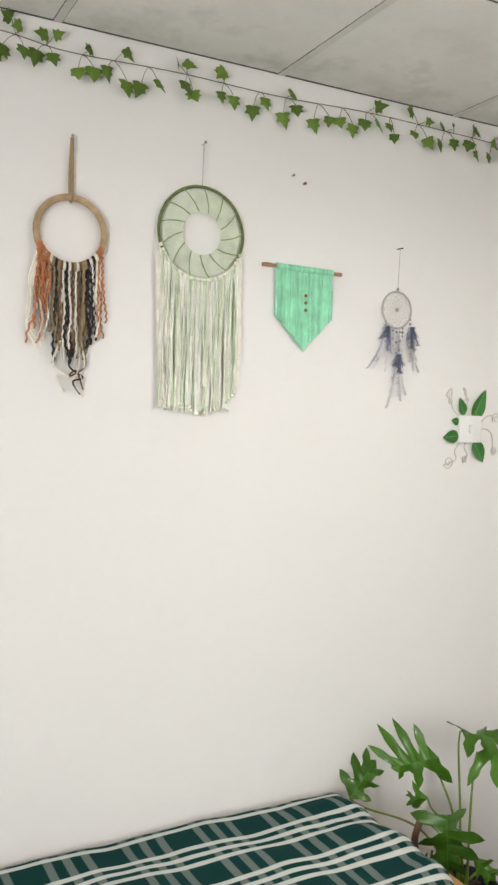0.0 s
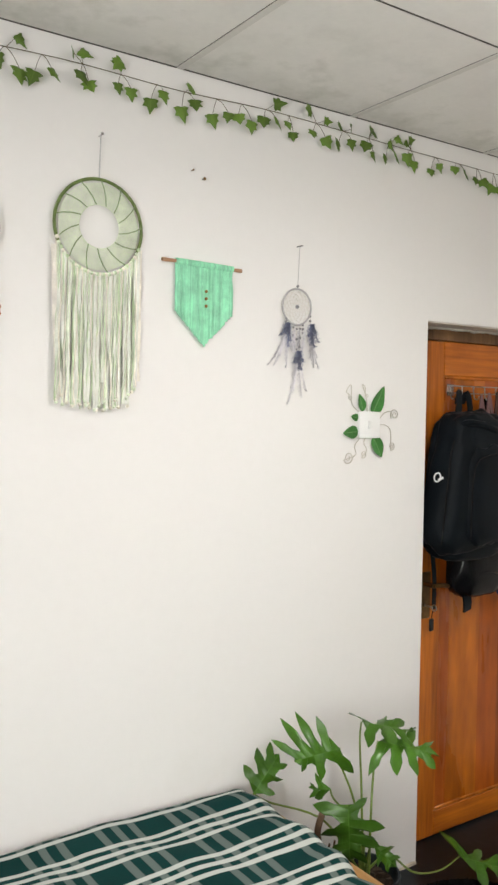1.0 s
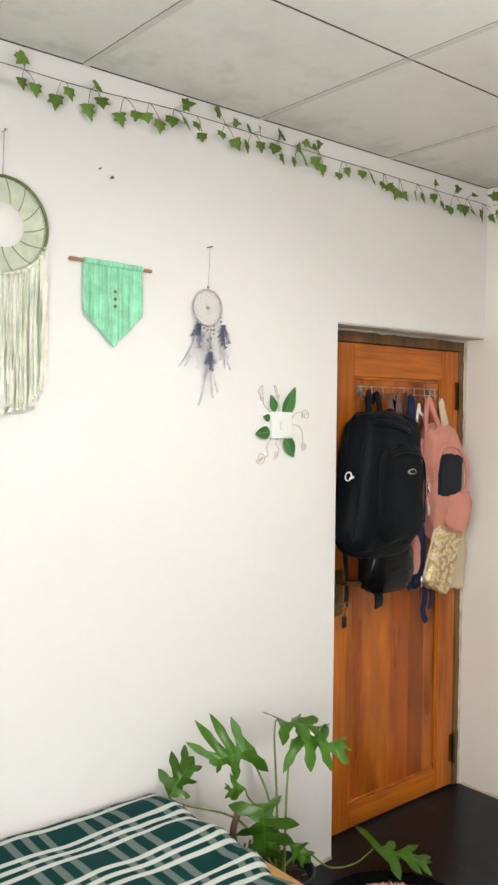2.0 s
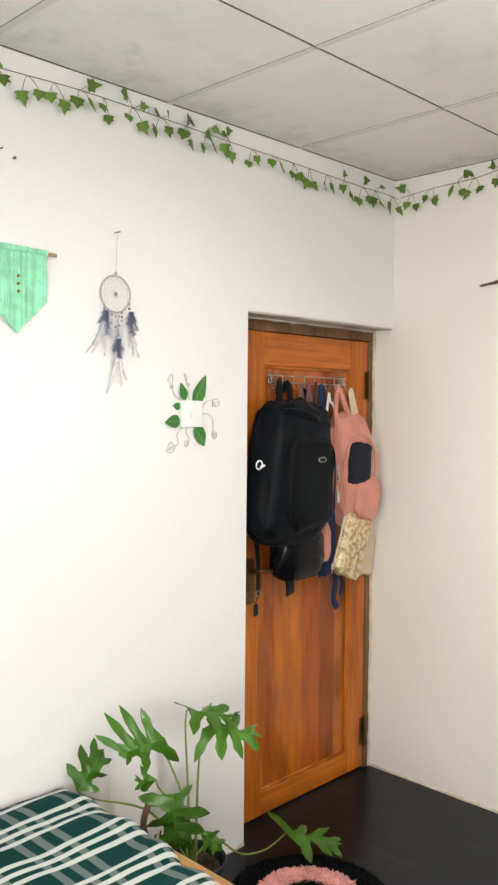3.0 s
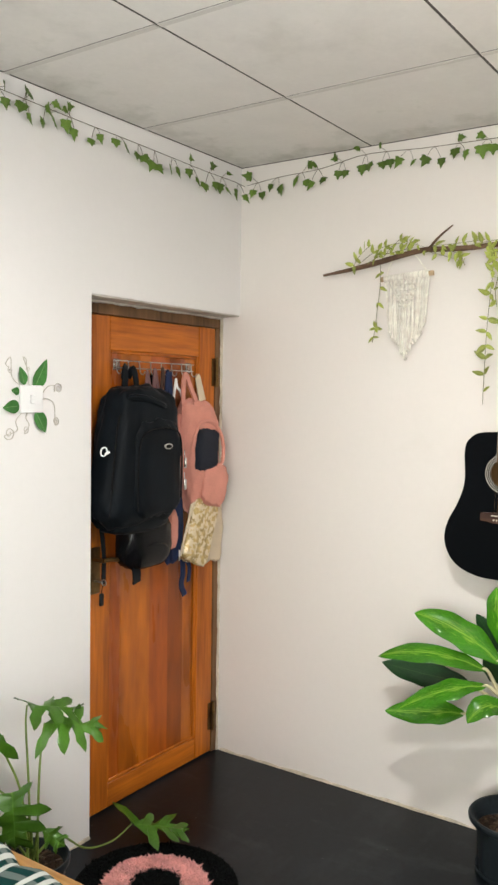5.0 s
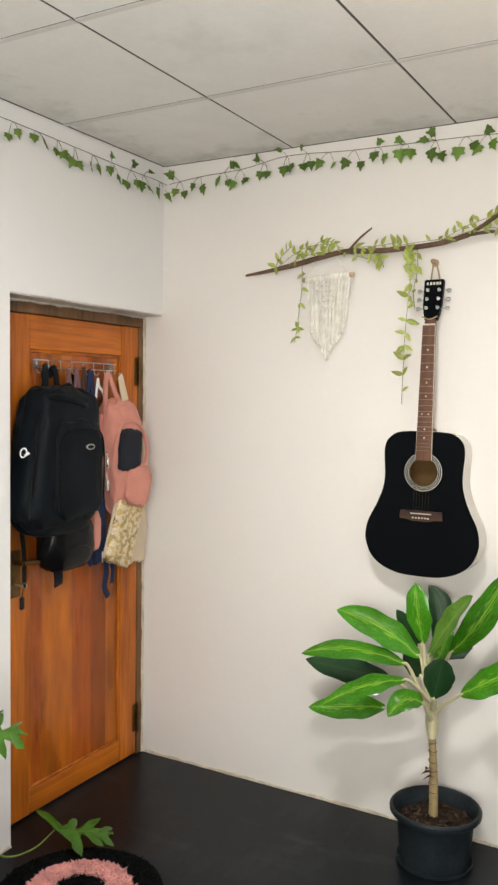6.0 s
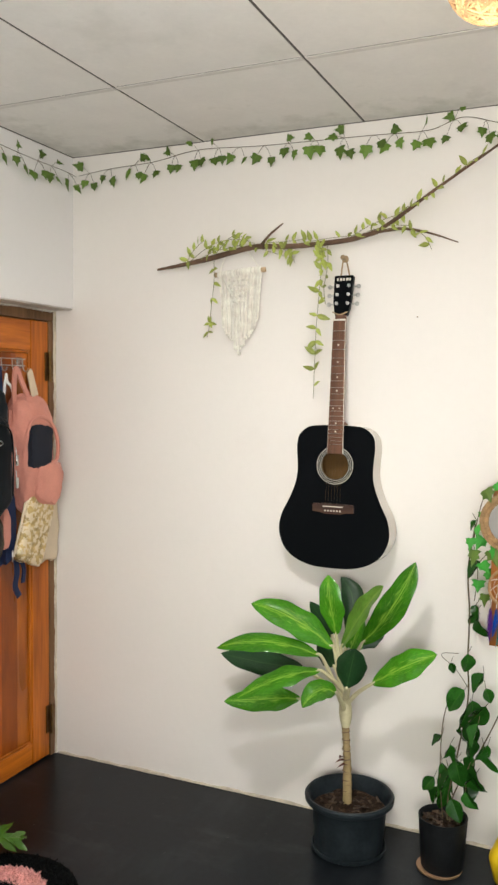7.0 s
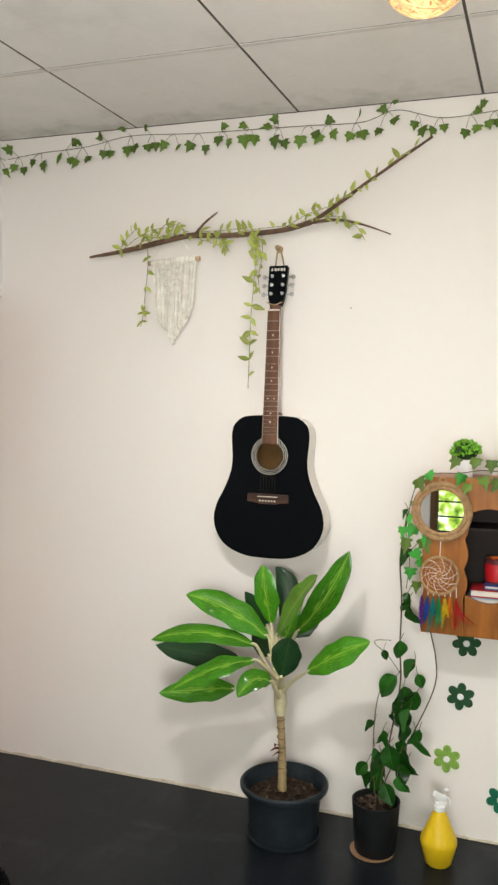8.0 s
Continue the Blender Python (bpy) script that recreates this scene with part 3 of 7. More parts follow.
tagged(part("mattress", box(BX0 + 0.01, BX1 - 0.05, BY0 + 0.02, BY1 - 0.02, 0.345, 0.478, 0.04, 3), CREAM_CLOTH), "plain cream mattress on the bed under the blanket", "mattress")

PLAID = bpy.data.materials.new("green_plaid_cotton")
PLAID.use_nodes = True
n, l, p = nodes_of(PLAID)
uvn, sep = n.new("ShaderNodeUVMap"), n.new("ShaderNodeSeparateXYZ")
l.new(uvn.outputs["UV"], sep.inputs[0])


def stripes(axis, period, first, pitch, width, soft=0.0012):
    """1 on three stripes a pitch apart in every period."""
    def math_node(op, a, b=None, c=None):
        q = n.new("ShaderNodeMath"); q.operation = op
        for i, s in enumerate((a, b, c)):
            if s is None:
                continue
            if isinstance(s, (int, float)):
                q.inputs[i].default_value = s
            else:
                l.new(s, q.inputs[i])
        return q.outputs[0]
    u = math_node("SUBTRACT", sep.outputs[axis], first)
    u = math_node("FLOORED_MODULO", u, period)
    best = None
    for k in range(3):
        d = math_node("ABSOLUTE", math_node("SUBTRACT", u, 0.02 + k * pitch))
        r = n.new("ShaderNodeMapRange")
        r.inputs["From Min"].default_value, r.inputs["From Max"].default_value = width / 2 - soft, width / 2 + soft
        r.inputs["To Min"].default_value, r.inputs["To Max"].default_value = 1, 0
        l.new(d, r.inputs["Value"])
        best = r.outputs[0] if best is None else math_node("MAXIMUM", best, r.outputs[0])
    return best


def blend(a, b, fac, colour):
    x = n.new("ShaderNodeMix"); x.data_type = "RGBA"
    if isinstance(a, tuple):
        x.inputs["A"].default_value = (*a, 1)
    else:
        l.new(a, x.inputs["A"])
    x.inputs["B"].default_value = (*colour, 1)
    q = n.new("ShaderNodeMath"); q.operation = "MULTIPLY"; q.inputs[1].default_value = b
    l.new(fac, q.inputs[0]); l.new(q.outputs[0], x.inputs["Factor"])
    return x.outputs["Result"]


fine = n.new("ShaderNodeTexNoise"); fine.inputs["Scale"].default_value = 300
coarse = n.new("ShaderNodeTexNoise"); coarse.inputs["Scale"].default_value = 12
col = blend((0.0025, 0.026, 0.024), 0.8, coarse.outputs["Fac"], (0.005, 0.040, 0.037))
warp = stripes(0, 0.2, -2.188, 0.047, 0.021)
weft = stripes(1, 0.1725, -0.2590, 0.0355, 0.0168)
col = blend(col, 0.19, warp, (0.62, 0.66, 0.62))
col = blend(col, 0.88, weft, (0.58, 0.60, 0.56))
p.inputs['Specular IOR Level'].default_value = 0.08
col = blend(col, 0.12, fine.outputs["Fac"], (0.03, 0.08, 0.07))
l.new(col, p.inputs["Base Color"])
p.inputs["Roughness"].default_value, p.inputs["Sheen Weight"].default_value = 0.9, 0.0
bmp = n.new("ShaderNodeBump"); bmp.inputs["Strength"].default_value, bmp.inputs["Distance"].default_value = 0.35, 0.001
l.new(fine.outputs["Fac"], bmp.inputs["Height"]); l.new(bmp.outputs["Normal"], p.inputs["Normal"])


def blanket():
    """A sheet over the mattress that rounds off at the foot and the far side, softly wrinkled."""
    v, f, uv = [], [], []
    nx, ny = 110, 76
    us = [BX0 + 0.05 + (BX1 - 0.085 - BX0) * i / nx for i in range(nx + 1)]
    vs = [-1.32 + (1.32 - 0.03) * j / ny for j in range(ny + 1)]
    for x in us:
        for y in vs:
            lap = min(1.0, max(0.0, (y + 0.62) / 0.20))
            lip = BX1 - 0.107 + 0.030 * lap * lap * (3 - 2 * lap)
            over_x, over_y, over_f = max(0, x - (BX1 - 0.107)), max(0, y + 0.060), max(0, -1.14 - y)
            z = 0.497 + 0.007 * noise.noise((x * 4, y * 4, 0)) + 0.004 * noise.noise((x * 11, y * 6, 3))
            fold = math.exp(-((x - BX1) / 0.28) ** 2)
            z += fold * (0.008 * math.sin(y * 34 + 3 * noise.noise((x * 5, y * 3, 8))) + 0.005 * noise.noise((x * 16, y * 22, 4)))
            z += 0.010 * math.exp(-((y + 0.25) / 0.2) ** 2) * math.sin(x * 19 + y * 9) * 0.4
            px, py = x, y
            if x > BX1 - 0.4:
                px = x + (lip - BX1 + 0.107) * (x - BX1 + 0.4) / 0.293
            if over_x:
                a = min(over_x / 0.055, 1.35)
                px, z = lip + 0.055 * math.sin(min(a, 1.35)) + 0.006 * noise.noise((y * 9, 1, 2)), z - 0.055 * (1 - math.cos(a)) - max(0, over_x - 0.074) * 0.9
            if over_y:
                z -= over_y * over_y * 10
            if over_f:
                py, z = -1.14 - min(over_f, 0.05), z - over_f * 0.9
            v.append((px, py, z)); uv.append((x + 0.006 * noise.noise((x * 5, y * 7, 1)), y + 0.006 * noise.noise((x * 6, y * 5, 9))))
    k = ny + 1
    for i in range(nx):
        for j in range(ny):
            f.append((i * k + j, (i + 1) * k + j, (i + 1) * k + j + 1, i * k + j + 1))
    return v, f, uv


bl = part("blanket", blanket(), PLAID)
sol = bl.modifiers.new("thick", "SOLIDIFY"); sol.thickness = 0.003
tagged(bl, "dark green and white plaid cotton blanket spread over the bed", "blanket")


# ---- things on the walls: shared pieces ----
def on_a(x, z, y=0.0, ry=0.0):
    """Local x to the right along the north wall, y into the wall, z up."""
    return pose(x, y, z, 0, ry, 0)


def on_b(y, z, x=0.0, ry=0.0):
    """The same for the east wall."""
    return pose(x, y, z, 0, 0, -90) @ pose(0, 0, 0, 0, ry, 0)


rnd = random.Random(7)
YARN = {k: mat(k + "_yarn", c, 0.9, var=0.16, scale=30, fine=320, bump=0.5, sheen=0.15, per=0.12) for k, c in dict(
    orange=(0.44, 0.17, 0.07), black=(0.018, 0.014, 0.013), white=(0.70, 0.66, 0.60), brown=(0.14, 0.07, 0.04), olive=(0.25, 0.19, 0.10),
    cream=(0.83, 0.78, 0.68), pale_green=(0.72, 0.78, 0.62), mid_green=(0.56, 0.68, 0.44), pink_white=(0.72, 0.68, 0.62), mint=(0.30, 0.69, 0.46),
    ecru=(0.92, 0.83, 0.735), grey=(0.45, 0.44, 0.44), jute=(0.36, 0.25, 0.14)).items()}
SATIN = mat("white_satin_ribbon", (0.72, 0.73, 0.66), 0.3, var=0.1, scale=20, bump=0.15)
HOOP_WOOD = wood("pale_hoop_wood", (0.46, 0.31, 0.17), (0.60, 0.43, 0.26), 0.6, 1, 9)
HOOP_GREEN = mat("olive_green_wrapped_hoop", (0.13, 0.18, 0.055), 0.8, var=0.25, scale=60, fine=200, bump=0.4)
SPOKE = mat("olive_spoke_yarn", (0.30, 0.39, 0.21), 0.9, var=0.2, scale=30)
BEAD = mat("wooden_bead", (0.30, 0.17, 0.05), 0.4, var=0.2, scale=40)
GLASS_BEAD = mat("silver_bead", (0.5, 0.5, 0.52), 0.25, 0.6, var=0.2)
FEATHER_GREY = mat("lavender_grey_feather", (0.64, 0.62, 0.65), 0.85, var=0.25, scale=30, fine=150, bump=0.3, per=0.3)
FEATHER_SLATE = mat("slate_blue_feather", (0.15, 0.165, 0.25), 0.85, var=0.3, scale=30, fine=150, bump=0.3, per=0.3)


def strand(x, z0, z1, r, sway=0.004, seed=0.0, y=-0.012, n=9, sides=5, drift=0.0, zig=0.0):
    """A hanging cord from z0 down to z1."""
    pts = []
    for i in range(n + 1):
        s = i / n
        pts.append((x + drift * s + sway * s * noise.noise((seed, s * 3.1, 0)) * 2 + zig * (1 if i % 2 else -1), y + 0.006 * noise.noise((seed, s * 2.3, 5)), z0 + (z1 - z0) * s))
    return tube(pts, [r * (0.85 + 0.3 * noise.noise((seed * 3, i * 1.7, 2))) for i in range(n + 1)], sides)


def ribbon(x, z0, z1, w, seed=0.0, y=-0.012, n=16, drift=0.0, curl=0.8):
    """A flat hanging ribbon that twists a little."""
    v, f, uv = [], [], []
    for i in range(n + 1):
        s = i / n
        a = curl * noise.noise((seed, s * 4, 1)) * 2
        cx = x + drift * s + 0.006 * noise.noise((seed, s * 3, 7)) * s
        for c in (-0.5, 0.0, 0.5):
            v.append((cx + c * w * math.cos(a), y - 0.003 + c * w * math.sin(a) * 0.6, z0 + (z1 - z0) * s)); uv.append((s, c + 0.5))
    for i in range(n):
        for j in range(2):
            f.append((i * 3 + j, i * 3 + j + 1, i * 3 + j + 4, i * 3 + j + 3))
    return v, f, uv


def feather(length, width, bend, seed=0.0, n=46, fluff=0.3):
    """A wispy feather hanging from its quill: a thin shaft with many fine barbs on both sides."""
    v, f = [], []
    r = random.Random(int(seed * 100) + n)
    for i in range(n):
        s = (i + 0.5) / n
        half = width / 2 * (math.sin(math.pi * min(1, s * 0.95 + 0.045)) ** 0.85)
        for side in (-1, 1):
            for k in range(2):
                ln = half * r.uniform(0.75, 1.2)
                x, z = bend * s * s, -length * s
                ex, ez = x + side * ln * r.uniform(0.75, 1.0), z - ln * r.uniform(0.9, 2.0)
                y = r.uniform(-0.004, 0.004) * (1 + fluff * 4)
                t = length / n * r.uniform(0.35, 0.75)
                mx, mz = x + (ex - x) * 0.6, z + (ez - z) * 0.42
                o = len(v)
                v += [(x, -0.002, z + t / 2), (x, -0.002, z - t / 2), (mx, y * 0.6, mz - t * 0.4), (mx, y * 0.6, mz + t * 0.4), (ex, y, ez)]
                f += [(o, o + 1, o + 2, o + 3), (o + 3, o + 2, o + 4)]
    g = tube([(bend * s * s, -0.004, -length * s) for s in (k / 8 for k in range(9))], [0.0009] * 8 + [0.0003], 4)
    return join((v, f), g)


def nail(parent, x, z, y=0.0):
    part("nail", join(tube([(x, y, z), (x, y - 0.022, z + 0.002)], 0.0016, 6), moved(lathe([(0.0042, 0), (0.0042, 0.0015)], 10), pose(x, y - 0.022, z + 0.002, 90))), STEEL, parent)


# hoop with brown, white and orange fringe
def fringe_hoop():
    th = thing("wall_hanging", "pale wooden hoop with orange, black and white yarn fringe", "wall hanging", on_a(-2.509, 2.060), "wall hangings")
    R = 0.0865
    part("hoop", moved(ring(R, 0.0088, 56, 8), pose(0, -0.016, 0)), HOOP_WOOD, th)
    part("hanging_cord", join(tube(smooth_line([(-0.003, -0.014, R), (-0.0035, -0.012, 0.15), (0.0, -0.02, 0.234), (0.0035, -0.012, 0.15), (0.003, -0.014, R)]), 0.0034, 6),
                              moved(ring(0.011, 0.003, 20, 5), pose(0, -0.016, R, 0, 0, 90))), YARN["jute"], th)
    nail(th, 0, 0.235)
    seq = ["orange", "orange", "white", "orange", "white", "olive", "black", "olive", "brown", "white", "black", "white", "brown", "olive", "white", "brown", "olive", "olive",
           "black", "white", "black", "cream", "orange", "orange"]
    n = len(seq)
    for i, c in enumerate(seq):
        s = i / (n - 1)
        x = -0.078 + 0.156 * s
        z0 = -math.sqrt(max(0, R * R - x * x)) + 0.004
        deep = -0.24 - 0.05 * math.sin(math.pi * s) + rnd.uniform(-0.03, 0.02)
        for k in range(2):
            xx = x + rnd.uniform(-0.003, 0.003)
            if c in ("white", "brown") and 0.3 < s < 0.7 and k == 0:
                part("strand", ribbon(xx, z0, deep + rnd.uniform(-0.02, 0.02), 0.009, rnd.random() * 9), SATIN if c == "white" else YARN["brown"], th)
            else:
                part("strand", strand(xx, z0 + 0.004, deep + rnd.uniform(-0.03, 0.03), 0.0032 if c != "black" else 0.0040, 0.010, rnd.random() * 90, -0.014 - 0.005 * k, 22, 5,
                                      rnd.uniform(-0.012, 0.012) + (s - 0.5) * 0.02, 0.0021 if c in ("black", "orange") else 0.0012), YARN[c], th)
        part("knot", moved(ball(0.0085, 7, 1.5), pose(x, -0.019, z0 - 0.004)), YARN[c], th)
    for k in range(5):
        x = rnd.uniform(-0.03, 0.03)
        c = ("white", "brown", "cream", "black", "cream")[k]
        part("strand", tube(smooth_line([(x, -0.016, -0.27), (x + rnd.uniform(-.03, .03), -0.02, -0.33), (x + rnd.uniform(-.04, .03), -0.015, -0.36), (x - 0.01, -0.018, -0.33 - 0.014 * k), (x + 0.01, -0.014, -0.385 - 0.006 * k)]), 0.0024, 5), YARN[c], th)
    for k in range(6):
        x = -0.080 + 0.0035 * k
        part("strand", strand(x, -0.03 - 0.004 * k, -0.17 - 0.012 * (k % 4), 0.0030, 0.012, 40 + k * 3.1, -0.022 - 0.003 * (k % 3), 24, 5, 0.004 * (k % 3), 0.0016), YARN["orange"], th)
    for k in range(4):
        x = -0.08 - 0.004 * k
        part("strand", tube(smooth_line([(x + 0.01, -0.016, -0.05), (x - 0.012, -0.016, -0.13), (x + rnd.uniform(-0.02, 0.01), -0.018, -0.19), (x - 0.018, -0.016, -0.235), (x + 0.02, -0.018, -0.25 - 0.02 * k)]), 0.0019, 5), YARN["cream"], th)


fringe_hoop()


# large green hoop with a woven ring
def green_catcher():
    th = thing("dreamcatcher", "large green dreamcatcher with pale green and white ribbon fringe", "dreamcatcher", on_a(-2.149, 2.099), "wall hangings")
    R, r0 = 0.1245, 0.058
    part("hoop", moved(ring(R, 0.0045, 64, 8), pose(0, -0.014, 0)), HOOP_GREEN, th)
    part("hanging_cord", tube([(-0.001, -0.014, R), (0.002, -0.016, 0.24)], 0.0017, 6), YARN["grey"], th)
    nail(th, 0.003, 0.24)
    spokes = 13
    for k in range(spokes):
        a, tw = 2 * math.pi * k / spokes + 0.1, 0.30
        part("spoke", tube([((r0 + (R - r0) * s) * math.cos(a - tw * (1 - s)), -0.0165, (r0 + (R - r0) * s) * math.sin(a - tw * (1 - s))) for s in (0, 0.35, 0.7, 1)], 0.0016, 5), SPOKE, th)
    threads = []
    for q in range(28):
        s = (q + 0.4) / 28
        rr = r0 + (R - 0.008 - r0) * s
        pts = []
        for k in range(spokes):
            a = 2 * math.pi * k / spokes + 0.1 - 0.30 * (1 - (rr - r0) / (R - r0))
            b = a + 2 * math.pi / spokes
            pts += [((rr + rnd.uniform(-.0006, .0006)) * math.cos(a), -0.0150, rr * math.sin(a)), (rr * 0.985 * math.cos((a + b) / 2), -0.0145, rr * 0.985 * math.sin((a + b) / 2))]
        threads.append(tube(pts, 0.00075, 4, closed=True))
    tagged(part("woven_web", join(*threads), YARN["pale_green"], th), kind="stuff")
    part("inner_hoop", moved(ring(r0, 0.0016, 48, 5), pose(0, -0.015, 0)), YARN["pale_green"], th)
    kinds = ["cream", "pale_green", "mid_green", "cream", "pale_green", "satin", "cream", "pale_green", "cream", "satin", "white", "satin"]
    n = 84
    for i in range(n):
        s = i / (n - 1)
        x = -0.118 + 0.236 * s
        z0 = -math.sqrt(max(0.0004, R * R - x * x)) - 0.003
        z1 = -0.455 - 0.020 * math.sin(math.pi * s) + (0.03 if s > 0.88 else 0) + rnd.uniform(-0.012, 0.012)
        c = kinds[(i * 7 + i // 5) % 12]
        dr = rnd.uniform(-0.008, 0.008) - 0.006
        if c == "satin":
            part("strand", ribbon(x, z0, z1, 0.0085, i * 1.3, -0.015, 18, dr, 1.2), SATIN, th)
        else:
            part("strand", strand(x, z0, z1, 0.0022 if c != "cream" else 0.0027, 0.006, i * 2.7, -0.013 - 0.0025 * (i % 3), 13, 5, dr, 0.0006), YARN[c], th)
        if i % 2 == 0:
            part("knot", moved(ball(0.0056, 6), pose(x, -0.017, z0 + 0.002)), YARN[("cream", "mid_green", "pale_green")[i % 3]], th)
        if i % 3 == 1:
            part("tassel_end", moved(ball(0.0052, 6), pose(x + dr, -0.017, z1)), YARN["cream" if i % 2 else "pale_green"], th)
    part("lace_ribbon", ribbon(-0.126, -0.06, -0.46, 0.014, 4.2, -0.012, 24, 0.012, 0.5), YARN["pink_white"], th, "greyish white lace ribbon")
    part("lace_ribbon", ribbon(0.121, -0.05, -0.405, 0.011, 8.2, -0.012, 24, 0.0, 0.9), YARN["cream"], th)


green_catcher()


# mint pennant on a stick
def pennant():
    th = thing("wall_hanging", "mint green yarn pennant on a thin wooden stick with beads", "wall hanging", on_a(-1.820, 2.033), "wall hangings")
    stick = smooth_line([(-0.138, -0.012, 0.004), (-0.05, -0.013, 0.003), (0.05, -0.013, -0.001), (0.128, -0.012, -0.002)])
    part("stick", tube(stick, [0.0055 + 0.0007 * math.sin(i * 1.9) for i in range(len(stick))], 7), wood("reddish_stick", (0.34, 0.17, 0.09), (0.46, 0.26, 0.15), 0.7, 0, 14), th)
    n = 46
    for i in range(n):
        s = i / (n - 1)
        x = -0.092 + 0.186 * s
        tipx = (s - 0.49) / 0.5
        z1 = -0.232 + 0.094 * abs(tipx) + rnd.uniform(-0.004, 0.003) + (0.006 if tipx < 0 else 0)
        part("strand", strand(x, 0.004 - 0.004 * s, z1, 0.0041, 0.0008, i * 3.1, -0.012, 10, 6, 0.001 * rnd.uniform(-1, 1)), YARN["mint"], th)
    for i in range(n - 1):
        s = (i + 0.5) / (n - 1)
        tipx = (s - 0.49) / 0.5
        part("strand", strand(-0.092 + 0.186 * s, 0.002 - 0.004 * s, -0.226 + 0.094 * abs(tipx), 0.0041, 0.0006, i * 3.7, -0.0075, 8, 5), YARN["mint"], th)
    wraps = [moved(ring(0.0065, 0.0034, 14, 5), pose(-0.092 + 0.186 * i / 30, -0.013, 0.0035 - 0.004 * i / 30, 0, 0, 90)) for i in range(31)]
    for w_ in wraps:
        part("yarn_wrap", w_, YARN["mint"], th)
    for z in (-0.074, -0.095, -0.116):
        part("bead", moved(ball(0.0048, 8), pose(0.003, -0.019, z)), BEAD, th)


pennant()
for x, z in ((-1.860, 2.300), (-1.822, 2.281)):
    t_ = thing("wall_nail", "small dark nail in the white wall", "nail", on_a(x, z), "bare nails")
    part("shank", tube([(0, 0.004, 0), (0, -0.010, 0)], 0.0020, 6), BRASS, t_)
    part("head", moved(lathe([(0.001, 0), (0.0048 if z < 2.3 else 0.003, 0.0005), (0.004 if z < 2.3 else 0.002, 0.002)], 10), pose(0, -0.010, 0, 90)), BRASS, t_)
t_ = thing("wall_nail", "small dark nail in the cream wall", "nail", on_b(-1.472, 1.873), "bare nails")
part("shank", tube([(0, 0.004, 0), (0, -0.008, 0)], 0.0020, 6), BRASS, t_)


# white catcher with grey feathers
def grey_catcher():
    th = thing("dreamcatcher", "small white dreamcatcher with lavender grey feathers", "dreamcatcher", on_a(-1.483, 1.943), "wall hangings")
    R = 0.0555
    part("hoop", moved(ring(R, 0.0032, 44, 7), pose(0, -0.012, 0)), YARN["grey"], th)
    part("hanging_cord", tube([(0.001, -0.013, R), (0.006, -0.014, 0.188)], 0.0009, 5), YARN["grey"], th)
    part("hook", tube(smooth_line([(0.006, 0.002, 0.188), (0.006, -0.014, 0.188), (0.016, -0.016, 0.190)]), 0.0016, 6), POT_BLACK, th)
    part("bead", moved(ball(0.0045, 7), pose(0.001, -0.013, R + 0.008)), GLASS_BEAD, th)
    web = []
    k = 11
    for q in range(7):
        r1, r2 = R * (0.99 - 0.13 * q), R * (0.99 - 0.13 * (q + 1)) * 0.985
        pts = []
        for i in range(k):
            a = 2 * math.pi * (i + 0.5 * q) / k
            pts += [(r1 * math.cos(a), -0.0125, r1 * math.sin(a)), (r2 * math.cos(a + math.pi / k), -0.0125, r2 * math.sin(a + math.pi / k))]
        web.append(tube(pts, 0.0007, 4, closed=True))
    tagged(part("woven_web", join(*web), YARN["white"], th), kind="stuff")
    part("centre_bead", moved(ball(0.006, 8), pose(0, -0.014, 0)), GLASS_BEAD, th)
    for x, z0, z1 in ((-0.043, -0.035, -0.06), (0.052, -0.02, -0.06), (0.0, -0.055, -0.145), (0.023, -0.05, -0.085), (-0.014, -0.054, -0.12), (0.012, -0.055, -0.135)):
        part("bead_string", tube([(x, -0.013, z0), (x, -0.014, z1)], 0.0008, 4), YARN["white"], th)
        for q in range(3):
            part("bead", moved(ball(0.0042 if q % 2 else 0.0033, 6), pose(x, -0.014, z0 + (z1 - z0) * (0.15 + 0.35 * q))), GLASS_BEAD, th)
    for bx, bz, bends, ln in ((-0.043, -0.056, (-0.062, -0.046, -0.004, 0.014), 0.125), (0.052, -0.054, (0.045, 0.030, 0.010, -0.012), 0.125), (0.002, -0.140, (-0.030, -0.016, 0.014, 0.028), 0.175)):
        for q, b in enumerate(bends):
            part("feather", moved(feather(ln * rnd.uniform(0.62, 1.12), 0.0125, b, q * 2.1 + bx * 50 + 9), pose(bx + 0.004 * q - 0.006, -0.014 - 0.002 * q, bz)), FEATHER_GREY, th)
        for q in range(5):
            part("feather", moved(feather(0.058 * rnd.uniform(0.45, 1.35), 0.0155, (q - 2) * 0.006 + bx * 0.18, q * 5.1 + bx * 20 + 30, 40, 1.0), pose(bx + 0.0018 * (q - 2.5), -0.020 - 0.0015 * q, bz + 0.004)), FEATHER_SLATE, th)
    for q in range(3):
        part("feather", moved(feather(0.07, 0.022, rnd.uniform(-0.01, 0.01), q * 3.3 + 2), pose(0.024 - 0.02 * q, -0.018, -0.072)), FEATHER_GREY, th)


grey_catcher()

# light switch with leaf and scroll surround
STICK_GREEN = leafy("green_metal_leaf", (0.045, 0.17, 0.035), (0.28, 0.42, 0.2), rough=0.5, per=0.1, rib_width=0.035)
sw = thing("light_switch", "white square plastic light switch on the wall", "light switch", on_a(-1.167, 1.578))
part("plate", box(-0.0465, 0.0465, -0.012, 0, -0.0445, 0.0445, 0.004, 2), WHITE_PLASTIC, sw)
